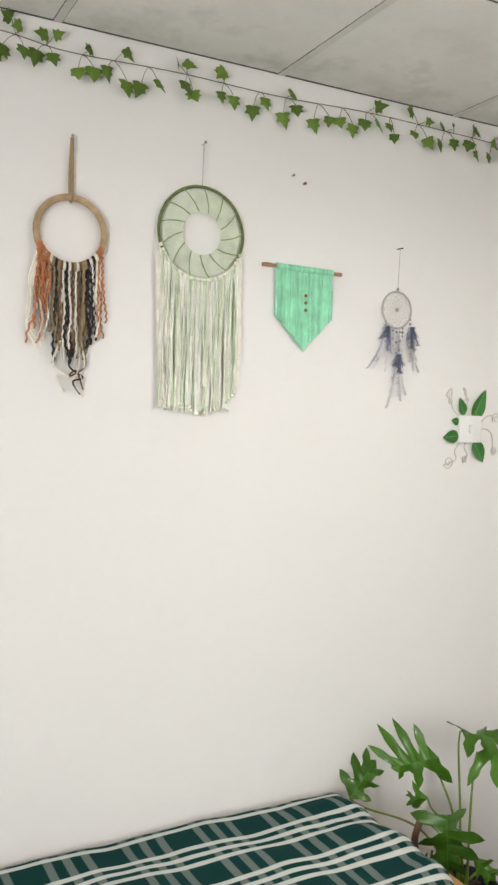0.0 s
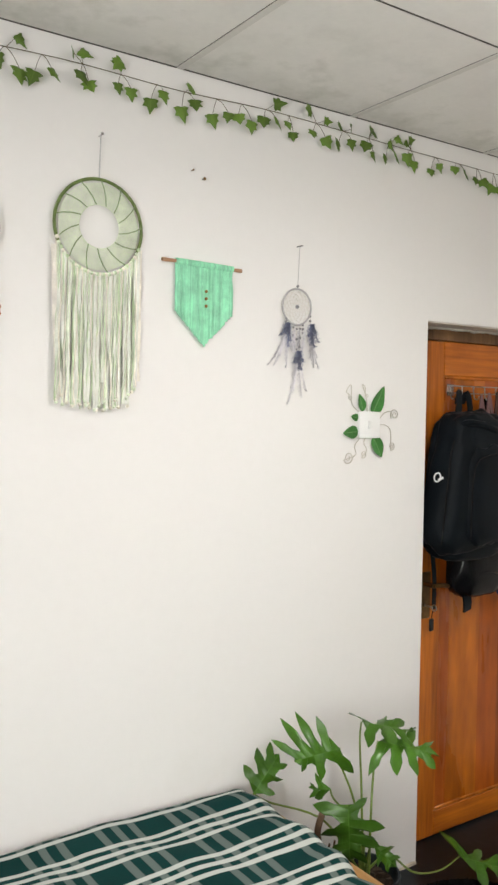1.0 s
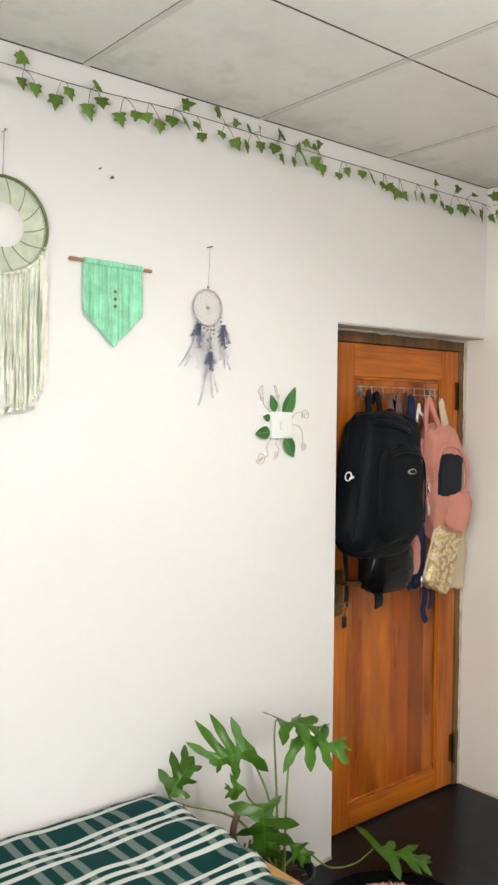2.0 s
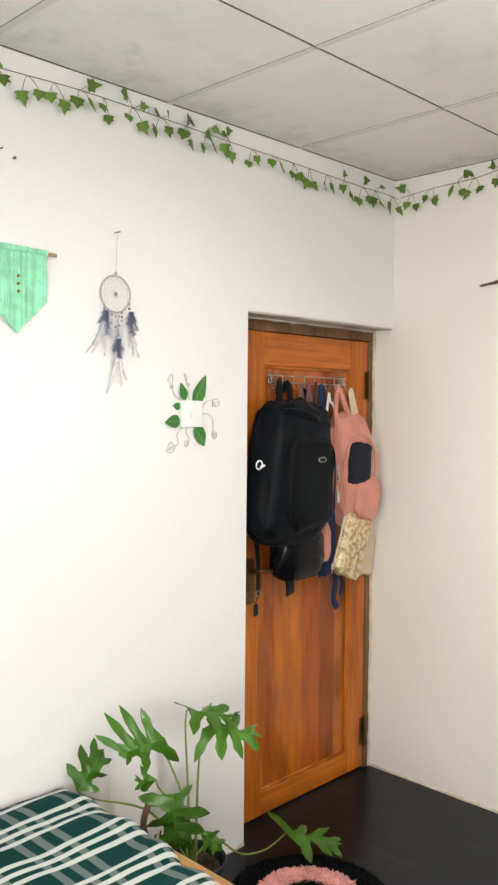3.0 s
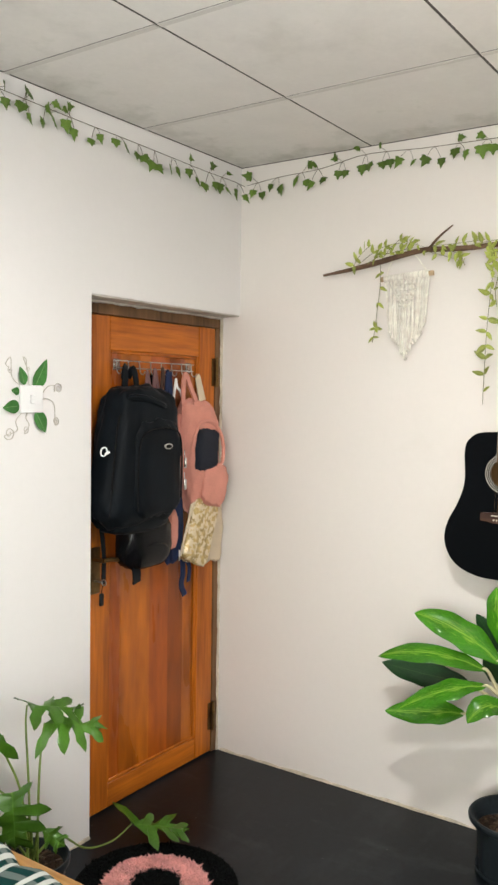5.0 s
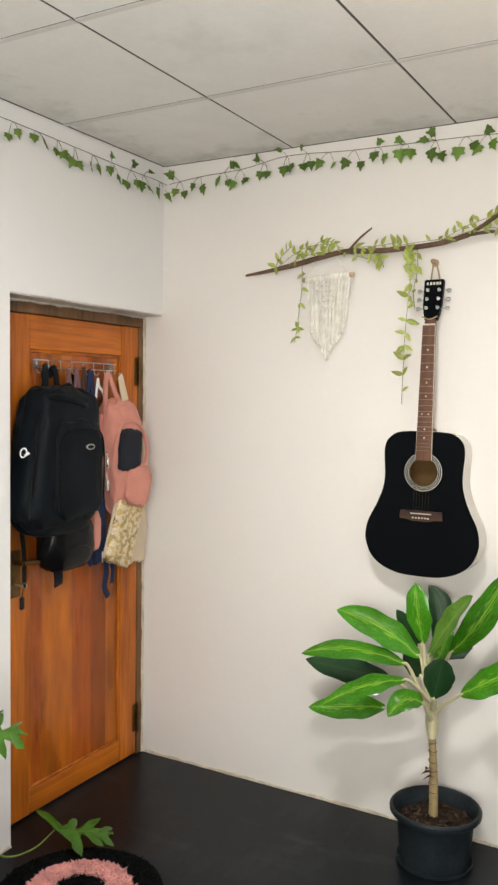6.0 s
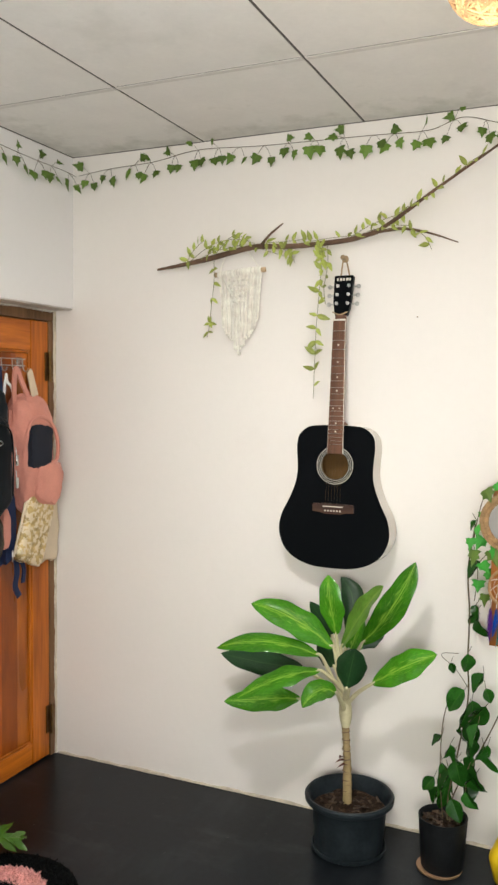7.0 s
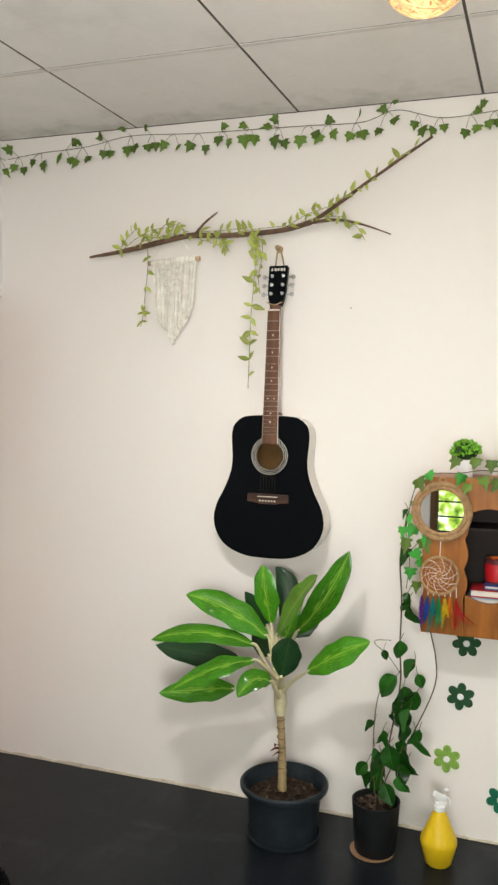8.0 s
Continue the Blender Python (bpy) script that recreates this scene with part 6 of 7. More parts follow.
def tall_plant():
    o = Vector((-0.199, -1.305, 0.150))
    th = thing("potted_plant", "broad-leaved green plant with a bare tan trunk in the slate pot", "plant", Matrix.Translation(o))
    tr = smooth_line([(0, 0, -0.02), (0.0, 0.001, 0.10), (0.002, 0.006, 0.2), (0.0, 0.012, 0.29)], 12)
    part("trunk", tube(tr, [0.0168 - 0.004 * min(1, i / len(tr) * 1.5) + 0.0010 * math.sin(i * 2.1) + 0.0012 * noise.noise((i * 0.7, 4, 1)) for i in range(len(tr))], 12), TRUNK, th)
    part("crown_stem", tube(smooth_line([(0, 0.011, 0.28), (0, 0.012, 0.33), (-0.004, 0.014, 0.385), (-0.006, 0.014, 0.43)], 6), [0.014 + 0.009 * math.sin(math.pi * min(1, q / 13)) for q in range(19)], 12), PETIOLE, th, "pale cream crown stem")
    for z in (0.055, 0.092, 0.125, 0.165, 0.20, 0.235, 0.262):
        part("leaf_scar", moved(ring(0.0148 - 0.008 * (z > 0.1) * 0.1, 0.0016, 18, 5), pose(0.0, z * 0.035, z, 90 + rnd.uniform(-16, 16), rnd.uniform(-10, 10), 0)), BRANCH_WOOD, th)
    for q in range(3):
        part("dry_sheath", blade(0.038, 0.018, 0.5, 0.3, 6, 4), DRY, th, m=aim((-0.012, 0.010 * q - 0.004, 0.150 + 0.012 * q), (-0.030, 0.04 - 0.012 * q, 0.158 + 0.016 * q), (0, 0, 1)))
    count = itertools.count()

    def leaf_from(base, mid, tip, width, fold, wave, material, face):
        i = next(count)
        b, q, t = Vector(base) - o, Vector(mid) - o, Vector(tip) - o
        root = Vector((-0.004, 0.013, 0.335 + 0.022 * (i % 5)))
        line = smooth_line([root, root.lerp(b, 0.5) + Vector((-0.008, 0, 0.010)), b, b.lerp(q, 0.12)])
        part("petiole", tube(line, [0.0095 - 0.0060 * k / (len(line) - 1) for k in range(len(line))], 7), PETIOLE, th)
        part("leaf", bent_leaf(b, q, t, width, fold, wave, face, i * 1.7), material, th)

    leaf_from((-0.210, -1.251, 0.705), (-0.250, -1.104, 0.809), (-0.270, -0.957, 0.847), 0.106, 0.12, 0.10, BIG_LEAF, (-0.8, 0.2, 0.8))
    leaf_from((-0.240, -1.214, 0.683), (-0.310, -1.032, 0.730), (-0.340, -0.855, 0.691), 0.084, 0.10, 0.14, BIG_LEAF, (-0.75, 0, 1))
    leaf_from((-0.170, -1.126, 0.605), (-0.150, -0.955, 0.597), (-0.140, -0.776, 0.605), 0.092, 0.05, 0.05, BIG_SHADED, (-0.9, 0, 0.4))
    leaf_from((-0.270, -1.225, 0.643), (-0.340, -1.089, 0.615), (-0.390, -0.958, 0.540), 0.086, 0.14, 0.12, BIG_LEAF, (-0.7, 0.1, 1))
    leaf_from((-0.220, -1.134, 0.513), (-0.240, -0.995, 0.496), (-0.250, -0.844, 0.466), 0.088, 0.08, 0.10, BIG_LEAF, (-1, 0, 0.6))
    leaf_from((-0.300, -1.292, 0.584), (-0.360, -1.246, 0.604), (-0.400, -1.204, 0.552), 0.082, 0.20, 0.10, BIG_LEAF, (-0.9, 0.1, 0.7))
    leaf_from((-0.200, -1.255, 0.751), (-0.235, -1.243, 0.872), (-0.220, -1.227, 0.968), 0.090, 0.10, 0.08, BIG_LEAF, (-1, 0.1, 0.2))
    leaf_from((-0.120, -1.266, 0.749), (-0.100, -1.283, 0.855), (-0.080, -1.229, 0.932), 0.085, 0.06, 0.05, BIG_SHADED, (-1, -0.2, 0.2))
    leaf_from((-0.240, -1.286, 0.722), (-0.290, -1.370, 0.863), (-0.330, -1.454, 0.975), 0.088, 0.26, 0.12, BIG_PALE, (-0.55, 0.75, 0.05))
    leaf_from((-0.190, -1.343, 0.728), (-0.210, -1.458, 0.882), (-0.200, -1.529, 1.037), 0.092, 0.22, 0.12, BIG_LEAF, (-0.9, -0.25, 0.35))
    leaf_from((-0.140, -1.313, 0.700), (-0.110, -1.357, 0.740), (-0.100, -1.390, 0.781), 0.075, 0.08, 0.05, BIG_SHADED, (-1, 0, 0.3))
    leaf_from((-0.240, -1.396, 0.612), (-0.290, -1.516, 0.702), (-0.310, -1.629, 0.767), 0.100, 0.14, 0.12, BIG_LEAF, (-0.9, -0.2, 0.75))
    leaf_from((-0.330, -1.334, 0.614), (-0.345, -1.353, 0.689), (-0.355, -1.370, 0.762), 0.100, -0.06, 0.04, BIG_SHADED, (-1, -0.2, -0.1))
    leaf_from((-0.170, -1.232, 0.732), (-0.150, -1.181, 0.789), (-0.140, -1.133, 0.845), 0.055, 0.10, 0.05, BIG_SHADED, (-1, 0.2, 0.2))
    leaf_from((-0.180, -1.242, 0.633), (-0.150, -1.199, 0.661), (-0.130, -1.159, 0.690), 0.070, 0.08, 0.05, BIG_SHADED, (-1, 0.2, 0.2))
    leaf_from((-0.180, -1.294, 0.696), (-0.170, -1.313, 0.741), (-0.160, -1.333, 0.828), 0.075, 0.12, 0.06, BIG_LEAF, (-1, -0.1, 0.2))


tall_plant()

small = pot("plant_pot", "small black plastic pot on the black floor", (-0.202, -1.641, 0), [(0.060, 0.012), (0.066, 0.010), (0.070, 0.016), (0.081, 0.178), (0.082, 0.187), (0.078, 0.187), (0.075, 0.17), (0.073, 0.16)], POT_BLACK, 32)
part("saucer", moved(lathe([(0.05, 0.001), (0.068, 0.001), (0.075, 0.006), (0.077, 0.012), (0.073, 0.012), (0.064, 0.0095), (0.05, 0.009)], 32), pose(-0.004, 0.008, 0)), mat("tan_plastic_saucer", (0.34, 0.2, 0.11), 0.6), small, "tan plastic saucer")
soil(small, 0.073, 0.160, 8)

HEART = leafy("dark_glossy_vine_leaf", (0.016, 0.080, 0.009), (0.06, 0.17, 0.03), rough=0.22, per=0.5, rib_width=0.03)
BRIGHT_IVY = leafy("bright_artificial_ivy", (0.045, 0.30, 0.035), (0.13, 0.42, 0.09), rough=0.55, per=0.3, rib_width=0.02)
HEART_MESH = [mesh_of("leaf", blade(1.0, 0.70, d, 0.26, 9, 6, 0.16, 3.0, d * 9), HEART) for d in (0.05, 0.2, 0.35)]


def climber():
    th = thing("climbing_plant", "climbing vine with dark glossy leaves growing from the small pot", "plant", pose(-0.200, -1.656, 0.153))
    o = Vector((-0.195, -1.645, 0.155))
    r = random.Random(5)
    for pts, rad in ((((-0.195, -1.645, 0.15), (-0.17, -1.64, 0.24), (-0.12, -1.66, 0.38), (-0.09, -1.685, 0.56), (-0.085, -1.68, 0.70), (-0.06, -1.678, 0.85), (-0.05, -1.668, 1.0), (-0.06, -1.69, 1.16)), 0.0028),
                     (((-0.195, -1.65, 0.15), (-0.17, -1.66, 0.26), (-0.11, -1.735, 0.40), (-0.08, -1.80, 0.56), (-0.07, -1.802, 0.66), (-0.06, -1.775, 0.77)), 0.0022),
                     (((-0.19, -1.63, 0.15), (-0.17, -1.612, 0.30), (-0.12, -1.605, 0.45), (-0.10, -1.622, 0.55), (-0.10, -1.66, 0.60)), 0.0018),
                     (((-0.09, -1.685, 0.60), (-0.09, -1.64, 0.66), (-0.09, -1.595, 0.695), (-0.09, -1.60, 0.71), (-0.09, -1.65, 0.715)), 0.0013)):
        part("stem", tube(smooth_line([Vector(p) - o for p in pts], 6), rad, 6), VINE, th)
    spots = ((-1.698, 1.155, 20), (-1.69, 1.002, 34), (-1.697, 0.861, 22), (-1.69, 0.834, 26), (-1.703, 0.796, 36), (-1.693, 0.56, 46), (-1.758, 0.515, 46), (-1.67, 0.503, 40), (-1.707, 0.458, 40), (-1.75, 0.424, 34),
             (-1.732, 0.391, 46), (-1.684, 0.343, 44), (-1.714, 0.308, 44), (-1.606, 0.269, 30), (-1.636, 0.285, 44), (-1.657, 0.217, 38), (-1.618, 0.169, 36), (-1.743, 0.303, 32), (-1.609, 0.433, 24), (-1.637, 0.669, 18),
             (-1.705, 0.698, 34), (-1.755, 0.634, 36), (-1.742, 0.593, 26), (-1.653, 0.379, 30), (-1.601, 0.238, 32), (-1.66, 0.30, 40), (-1.70, 0.25, 34), (-1.625, 0.33, 28), (-1.72, 0.35, 36), (-1.64, 0.24, 40), (-1.67, 0.26, 42), (-1.62, 0.22, 36), (-1.69, 0.29, 42), (-1.65, 0.33, 38), (-1.71, 0.41, 38), (-1.68, 0.38, 40), (-1.735, 0.47, 38), (-1.66, 0.44, 30), (-1.72, 0.53, 36), (-1.63, 0.29, 34), (-1.70, 0.33, 42))
    for i, (y, z, s) in enumerate(spots):
        depth = 0.06 if z > 0.75 else 0.10 + 0.10 * r.random() * (1 if z < 0.5 else 0.3)
        ln = s / 500 * 1.08
        p = Vector((-depth, y + 0.02 * r.uniform(-1, 1), z + ln * 0.45)) - o
        d = Vector((r.uniform(-0.5, 0.2), r.uniform(-0.9, 0.9), -1))
        part("leaf", HEART_MESH[i % 3], None, th, m=aim(p, p + d, (-1, r.uniform(-1.6, 1.6), r.uniform(-0.3, 1.2))) @ Matrix.Scale(ln, 4))
        part("stalk", tube([p, p + Vector((0.02, r.uniform(-0.02, 0.02), 0.02))], 0.0012, 4), VINE, th)


climber()

# ---- yellow spray bottle ----
YELLOW = mat("yellow_translucent_plastic", (0.70, 0.47, 0.012), 0.38, var=0.08, scale=10, bump=0.05)
sb = thing("spray_bottle", "yellow plastic spray bottle with a white trigger", "spray bottle", pose(-0.190, -1.853, 0, 0, 0, 35))
part("body", lathe([(0.030, 0.002), (0.038, 0.0), (0.044, 0.006), (0.0605, 0.072), (0.0615, 0.078), (0.0605, 0.084), (0.058, 0.094), (0.020, 0.180), (0.017, 0.184)], 36), YELLOW, sb)
part("collar", lathe([(0.0175, 0.182), (0.019, 0.184), (0.019, 0.200), (0.015, 0.203)], 24), WHITE_PLASTIC, sb)
part("spray_head", join(box(-0.012, 0.012, -0.022, 0.018, 0.202, 0.216, 0.004, 2), moved(box(-0.010, 0.010, -0.030, 0.020, -0.010, 0.012, 0.005, 2), pose(0, 0.006, 0.232, 28)), tube([(0, -0.004, 0.212), (0, -0.008, 0.232)], 0.009, 8)), WHITE_PLASTIC, sb)
part("trigger", tube(smooth_line([(0, -0.018, 0.228), (0, -0.034, 0.215), (0, -0.036, 0.196)]), [0.005] * 6 + [0.0045] * 6 + [0.003], 7), WHITE_PLASTIC, sb)
part("nozzle", tube([(0, -0.018, 0.246), (0, -0.030, 0.252)], 0.006, 8), WHITE_PLASTIC, sb)

# ---- felt flowers on the wall ----
FELT = {"dark green": mat("dark_green_felt", (0.022, 0.075, 0.03), 0.9, var=0.2, scale=40, fine=300, bump=0.4), "light green": mat("light_green_felt", (0.22, 0.38, 0.07), 0.9, var=0.2, scale=40, fine=300, bump=0.4),
        "teal green": mat("teal_green_felt", (0.01, 0.14, 0.075), 0.9, var=0.2, scale=40, fine=300, bump=0.4)}
for y, z, c, rot in ((-1.909, 0.704, "dark green", 20), (-1.894, 0.512, "dark green", 5), (-1.853, 0.280, "light green", 0), (-2.040, 0.163, "teal green", 12)):
    fl = thing("wall_flower", c + " felt flower with a white centre stuck to the wall", "wall decoration", on_b(y, z, 0, rot), "felt wall flowers")
    for k in range(6):
        a = math.pi / 3 * k + 0.5
        out = [(0.031 * math.cos(a) + 0.0185 * math.cos(b) * math.cos(a) - 0.0150 * math.sin(b) * math.sin(a), 0.031 * math.sin(a) + 0.0185 * math.cos(b) * math.sin(a) + 0.0150 * math.sin(b) * math.cos(a)) for b in (2 * math.pi * i / 20 for i in range(20))]
        part("petal", slab(out, -0.0048 - 0.0003 * k, -0.001), FELT[c], fl)
    part("inner_disc", moved(lathe([(0.001, 0.0006), (0.021, 0.0006), (0.022, 0)], 20), pose(0, -0.0052, 0, 90)), FELT[c], fl)
    part("centre", moved(lathe([(0.001, 0.004), (0.009, 0.0035), (0.0115, 0.0)], 20), pose(0, -0.0068, 0, 90)), WHITE_PLASTIC, fl)


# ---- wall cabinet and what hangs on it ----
# near-black colour stands in for the shade inside the brown cabinet
CAB_SHADE = wood("shaded_inner_wood", (0.010, 0.005, 0.004), (0.022, 0.010, 0.006), 0.6, 0, 8)


def cabinet():
    """Local x runs right along the wall from the cabinet's near end, y into the wall, z up from its base."""
    th = thing("wall_cabinet", "brown varnished wooden wall cabinet with a scalloped front opening", "cabinet", on_b(-1.772, 0.778))
    W, D, T = 0.72, 0.165, 0.52
    part("side", box(0, 0.018, -D, 0, 0, T, 0.002), CAB_WOOD, th)
    part("side", box(W - 0.018, W, -D, 0, 0, T, 0.002), CAB_WOOD, th)
    part("top", box(0.0185, W - 0.0185, -D, 0, T - 0.018, T, 0.002), CAB_WOOD, th)
    part("base", box(0.0185, W - 0.0185, -D, 0, 0, 0.018, 0.002), CAB_WOOD, th)
    part("back_panel", box(0.0185, W - 0.0185, -0.008, -0.001, 0.0185, T - 0.0185), CAB_SHADE, th)
    part("shelf", box(0.0185, W - 0.0185, -D + 0.02, -0.009, 0.345, 0.357, 0.001), CAB_SHADE, th)
    part("shelf", box(0.0185, W - 0.0185, -D + 0.001, -0.009, 0.090, 0.102, 0.001), CAB_SHADE, th)
    # added dark sheet over the end panel, painting the shade inside
    part("lining", box(0.0188, 0.024, -D + 0.001, -0.009, 0.103, 0.344), CAB_SHADE, th)
    def wavy(a, b, n, base, amp):
        return [(a + (b - a) * i / n, base + amp * (abs(math.sin(math.pi * i / n * 3)) - 0.45)) for i in range(n + 1)]
    lo, hi = 0.128, 0.415
    left = [(0, 0.002), (0.140, 0.002)] + [(0.140 + 0.012 * (abs(math.sin(math.pi * i / 30 * 3)) - 0.5), lo + (hi - lo) * i / 30) for i in range(31)] + [(0.140, T + 0.004), (0.03, T + 0.004), (0.0, T - 0.01)]
    part("front_stile", slab(left, -D - 0.016, -D - 0.0005), CAB_WOOD, th)
    right = [(W - x, z) for x, z in left][::-1]
    part("front_stile", slab(right, -D - 0.016, -D - 0.0005), CAB_WOOD, th)
    top = wavy(0.1405, W - 0.1405, 60, hi, 0.022) + [(W - 0.1405, T + 0.004), (0.1405, T + 0.004)]
    part("front_rail", slab(top, -D - 0.0155, -D - 0.0005), CAB_WOOD, th)
    bot = [(0.1405, 0.002), (W - 0.1405, 0.002)] + [(x, 2 * lo - z) for x, z in wavy(0.1405, W - 0.1405, 60, lo, 0.022)][::-1]
    part("front_rail", slab(bot, -D - 0.0155, -D - 0.0005), CAB_WOOD, th)


cabinet()
RED = mat("red_plastic", (0.42, 0.010, 0.016), 0.35, var=0.12)
t_ = thing("cup", "dark red plastic cup in the cabinet", "cup", pose(-0.070, -2.004, 0.881))
part("body", lathe([(0.026, 0.001), (0.030, 0.0), (0.036, 0.10), (0.0365, 0.145), (0.034, 0.145), (0.033, 0.10), (0.028, 0.006)], 28), mat("maroon_plastic", (0.10, 0.02, 0.025), 0.35), t_)
part("band", lathe([(0.0352, 0.07), (0.0372, 0.072), (0.0385, 0.125), (0.0372, 0.128), (0.0365, 0.126)], 28), RED, t_, "bright red band")
t_ = thing("fabric_flower", "orange and red artificial flower in the cup", "flower", pose(-0.070, -2.004, 1.020))
for k in range(7):
    part("petal", blade(0.035, 0.022, 0.2, 0.2, 6, 4), mat("orange_petal", (0.70, 0.16, 0.03), 0.7) if k == 0 else t_.children[0].data.materials[0], t_, m=aim((0, 0, 0), (math.cos(k * 0.9), math.sin(k * 0.9), 0.35), (0, 0, 1)))
for x, y0, y1, z0, z1, m_, lab in ((-0.145, -2.10, -1.905, 0.881, 0.904, mat("pale_blue_cover", (0.35, 0.50, 0.62), 0.5), "pale blue book lying in the cabinet"),
                                   (-0.14, -2.08, -1.915, 0.905, 0.930, RED, "bright red book lying in the cabinet"), (-0.13, -2.08, -1.96, 0.931, 0.945, mat("navy_cover", (0.03, 0.06, 0.22), 0.5), "dark blue book lying in the cabinet")):
    t_ = thing("book", lab, "book", pose(x, (y0 + y1) / 2 - 0.009, z0), "books in the cabinet")
    h_ = (y1 - y0) / 2
    part("cover", join(box(-0.005, 0.10, -h_, h_, 0, 0.003, 0.001), box(-0.005, 0.10, -h_, h_, z1 - z0 - 0.003, z1 - z0, 0.001), box(-0.005, 0.10, -h_, -h_ + 0.003, 0.003, z1 - z0 - 0.003)), m_, t_)
    part("pages", box(0.0, 0.097, -h_ + 0.004, h_ - 0.003, 0.0032, z1 - z0 - 0.0032), mat("paper_edge", (0.7, 0.67, 0.6), 0.8, var=0.1, scale=4, fine=200, stretch=(1, 1, 20)), t_)

# mirror in a rope ring
ROPE = mat("tan_jute_rope", (0.38, 0.235, 0.115), 0.85, var=0.3, scale=60, fine=260, bump=0.6)


def rope_ring(r, rad, strands=3, turns=64):
    gs = []
    for s in range(strands):
        pts = []
        for i in range(480):
            a = 2 * math.pi * i / 480
            b = turns * a + 2 * math.pi * s / strands
            rr = r + rad * 0.5 * math.cos(b)
            pts.append((rr * math.cos(a), rad * 0.5 * math.sin(b), rr * math.sin(a)))
        gs.append(tube(pts, rad * 0.58, 5, closed=True))
    return join(*gs)


mir = thing("mirror", "round mirror in a tan jute rope ring on the cabinet", "mirror", on_b(-1.832, 1.191, -0.187))
MIRROR = bpy.data.materials.new("mirror_glass")
MIRROR.use_nodes = True
mp_ = nodes_of(MIRROR)[2]
mp_.inputs["Metallic"].default_value, mp_.inputs["Roughness"].default_value, mp_.inputs["Base Color"].default_value = 1.0, 0.012, (0.86, 0.88, 0.87, 1)
part("glass", moved(lathe([(0.001, 0.004), (0.072, 0.004), (0.073, 0.0)], 48), pose(0, -0.004, 0, 90)), MIRROR, mir, "reflecting mirror glass", smooth=False)
part("backing", moved(lathe([(0.001, 0.003), (0.088, 0.003), (0.089, 0.0)], 40), pose(0, -0.0005, 0, 90)), CREAM_CLOTH, mir)
part("rope_ring", moved(rope_ring(0.090, 0.0088), pose(0, -0.012, 0)), ROPE, mir)
part("rope_ring", moved(rope_ring(0.0765, 0.0068), pose(0, -0.012, 0)), ROPE, mir)
part("hanging_loop", moved(tube(smooth_line([(-0.01, -0.010, 0.098), (-0.008, -0.010, 0.108), (0.0, -0.010, 0.112), (0.008, -0.010, 0.108), (0.01, -0.010, 0.098)]), 0.003, 6), pose(0, 0, 0)), ROPE, mir)


def rainbow_catcher():
    th = thing("dreamcatcher", "small jute dreamcatcher with rainbow feathers under the mirror", "dreamcatcher", on_b(-1.830, 0.979, -0.187), "wall hangings")
    R = 0.061
    part("hoop", moved(rope_ring(R, 0.0046, 3, 26), pose(0, -0.012, 0)), ROPE, th)
    part("hanging_cord", tube([(0.0, -0.012, R), (0.002, -0.014, 0.113)], 0.0015, 5), YARN["cream"], th)
    web = []
    for k in range(10):
        a = 2 * math.pi * k / 10
        web.append(tube([((0.008 + (R - 0.010) * s) * math.cos(a + 0.9 * s), -0.014, (0.008 + (R - 0.010) * s) * math.sin(a + 0.9 * s)) for s in (i / 7 for i in range(8))], 0.0010, 4))
    for q in range(4):
        rr = 0.014 + 0.0105 * q
        web.append(tube([(rr * math.cos(2 * math.pi * i / 24), -0.0145, rr * math.sin(2 * math.pi * i / 24)) for i in range(24)], 0.0005, 4, closed=True))
    tagged(part("woven_web", join(*web), YARN["white"], th), kind="stuff")
    part("centre_bead", moved(ball(0.0045, 7), pose(0, -0.016, 0)), BEAD, th)
    cols = (("purple", (0.075, 0.015, 0.16)), ("blue", (0.005, 0.05, 0.28)), ("teal", (0.0, 0.17, 0.16)), ("green", (0.01, 0.22, 0.07)), ("yellow", (0.62, 0.42, 0.01)), ("orange", (0.60, 0.15, 0.01)), ("red", (0.36, 0.012, 0.012)))
    for i, (nm, c) in enumerate(cols):
        m_ = mat(nm + "_feather", c, 0.8, var=0.3, scale=30, fine=160, bump=0.3, per=0.25)
        x = -0.054 + 0.0185 * i
        z = -math.sqrt(max(0.0005, R * R - x * x))
        part("feather_cord", tube([(x * 0.95, -0.012, z), (x, -0.013, -0.068)], 0.0016, 5), YARN["white"], th)
        for q in range(3):
            part("feather", moved(feather(0.060 + 0.045 * rnd.random() + (0.045 if nm in ("purple", "teal") and q == 0 else 0), rnd.uniform(0.017, 0.024), rnd.uniform(-0.016, 0.016) + (0.055 if nm == "red" and q < 2 else 0), i * 7 + q), pose(x + 0.0025 * (q - 1), -0.014 - 0.003 * q, -0.066 - 0.010 * rnd.random())), m_, th)


rainbow_catcher()

civ = thing("ivy_strand", "bright green artificial ivy strand over the cabinet and down its side", "garland", pose(0, -0.009, 0.002))
IVY_B = [mesh_of("leaf", ivy_leaf(0.042, s + 20), BRIGHT_IVY) for s in range(4)]
part("vine", tube(smooth_line([(-0.10, -1.70, 0.90), (-0.12, -1.712, 1.0), (-0.14, -1.70, 1.10), (-0.16, -1.715, 1.20), (-0.20, -1.745, 1.28), (-0.20, -1.80, 1.312), (-0.205, -1.88, 1.318), (-0.205, -1.95, 1.33), (-0.2, -2.05, 1.325), (-0.2, -2.2, 1.32)], 8), 0.0015, 5), VINE, civ)
r_ = random.Random(4)
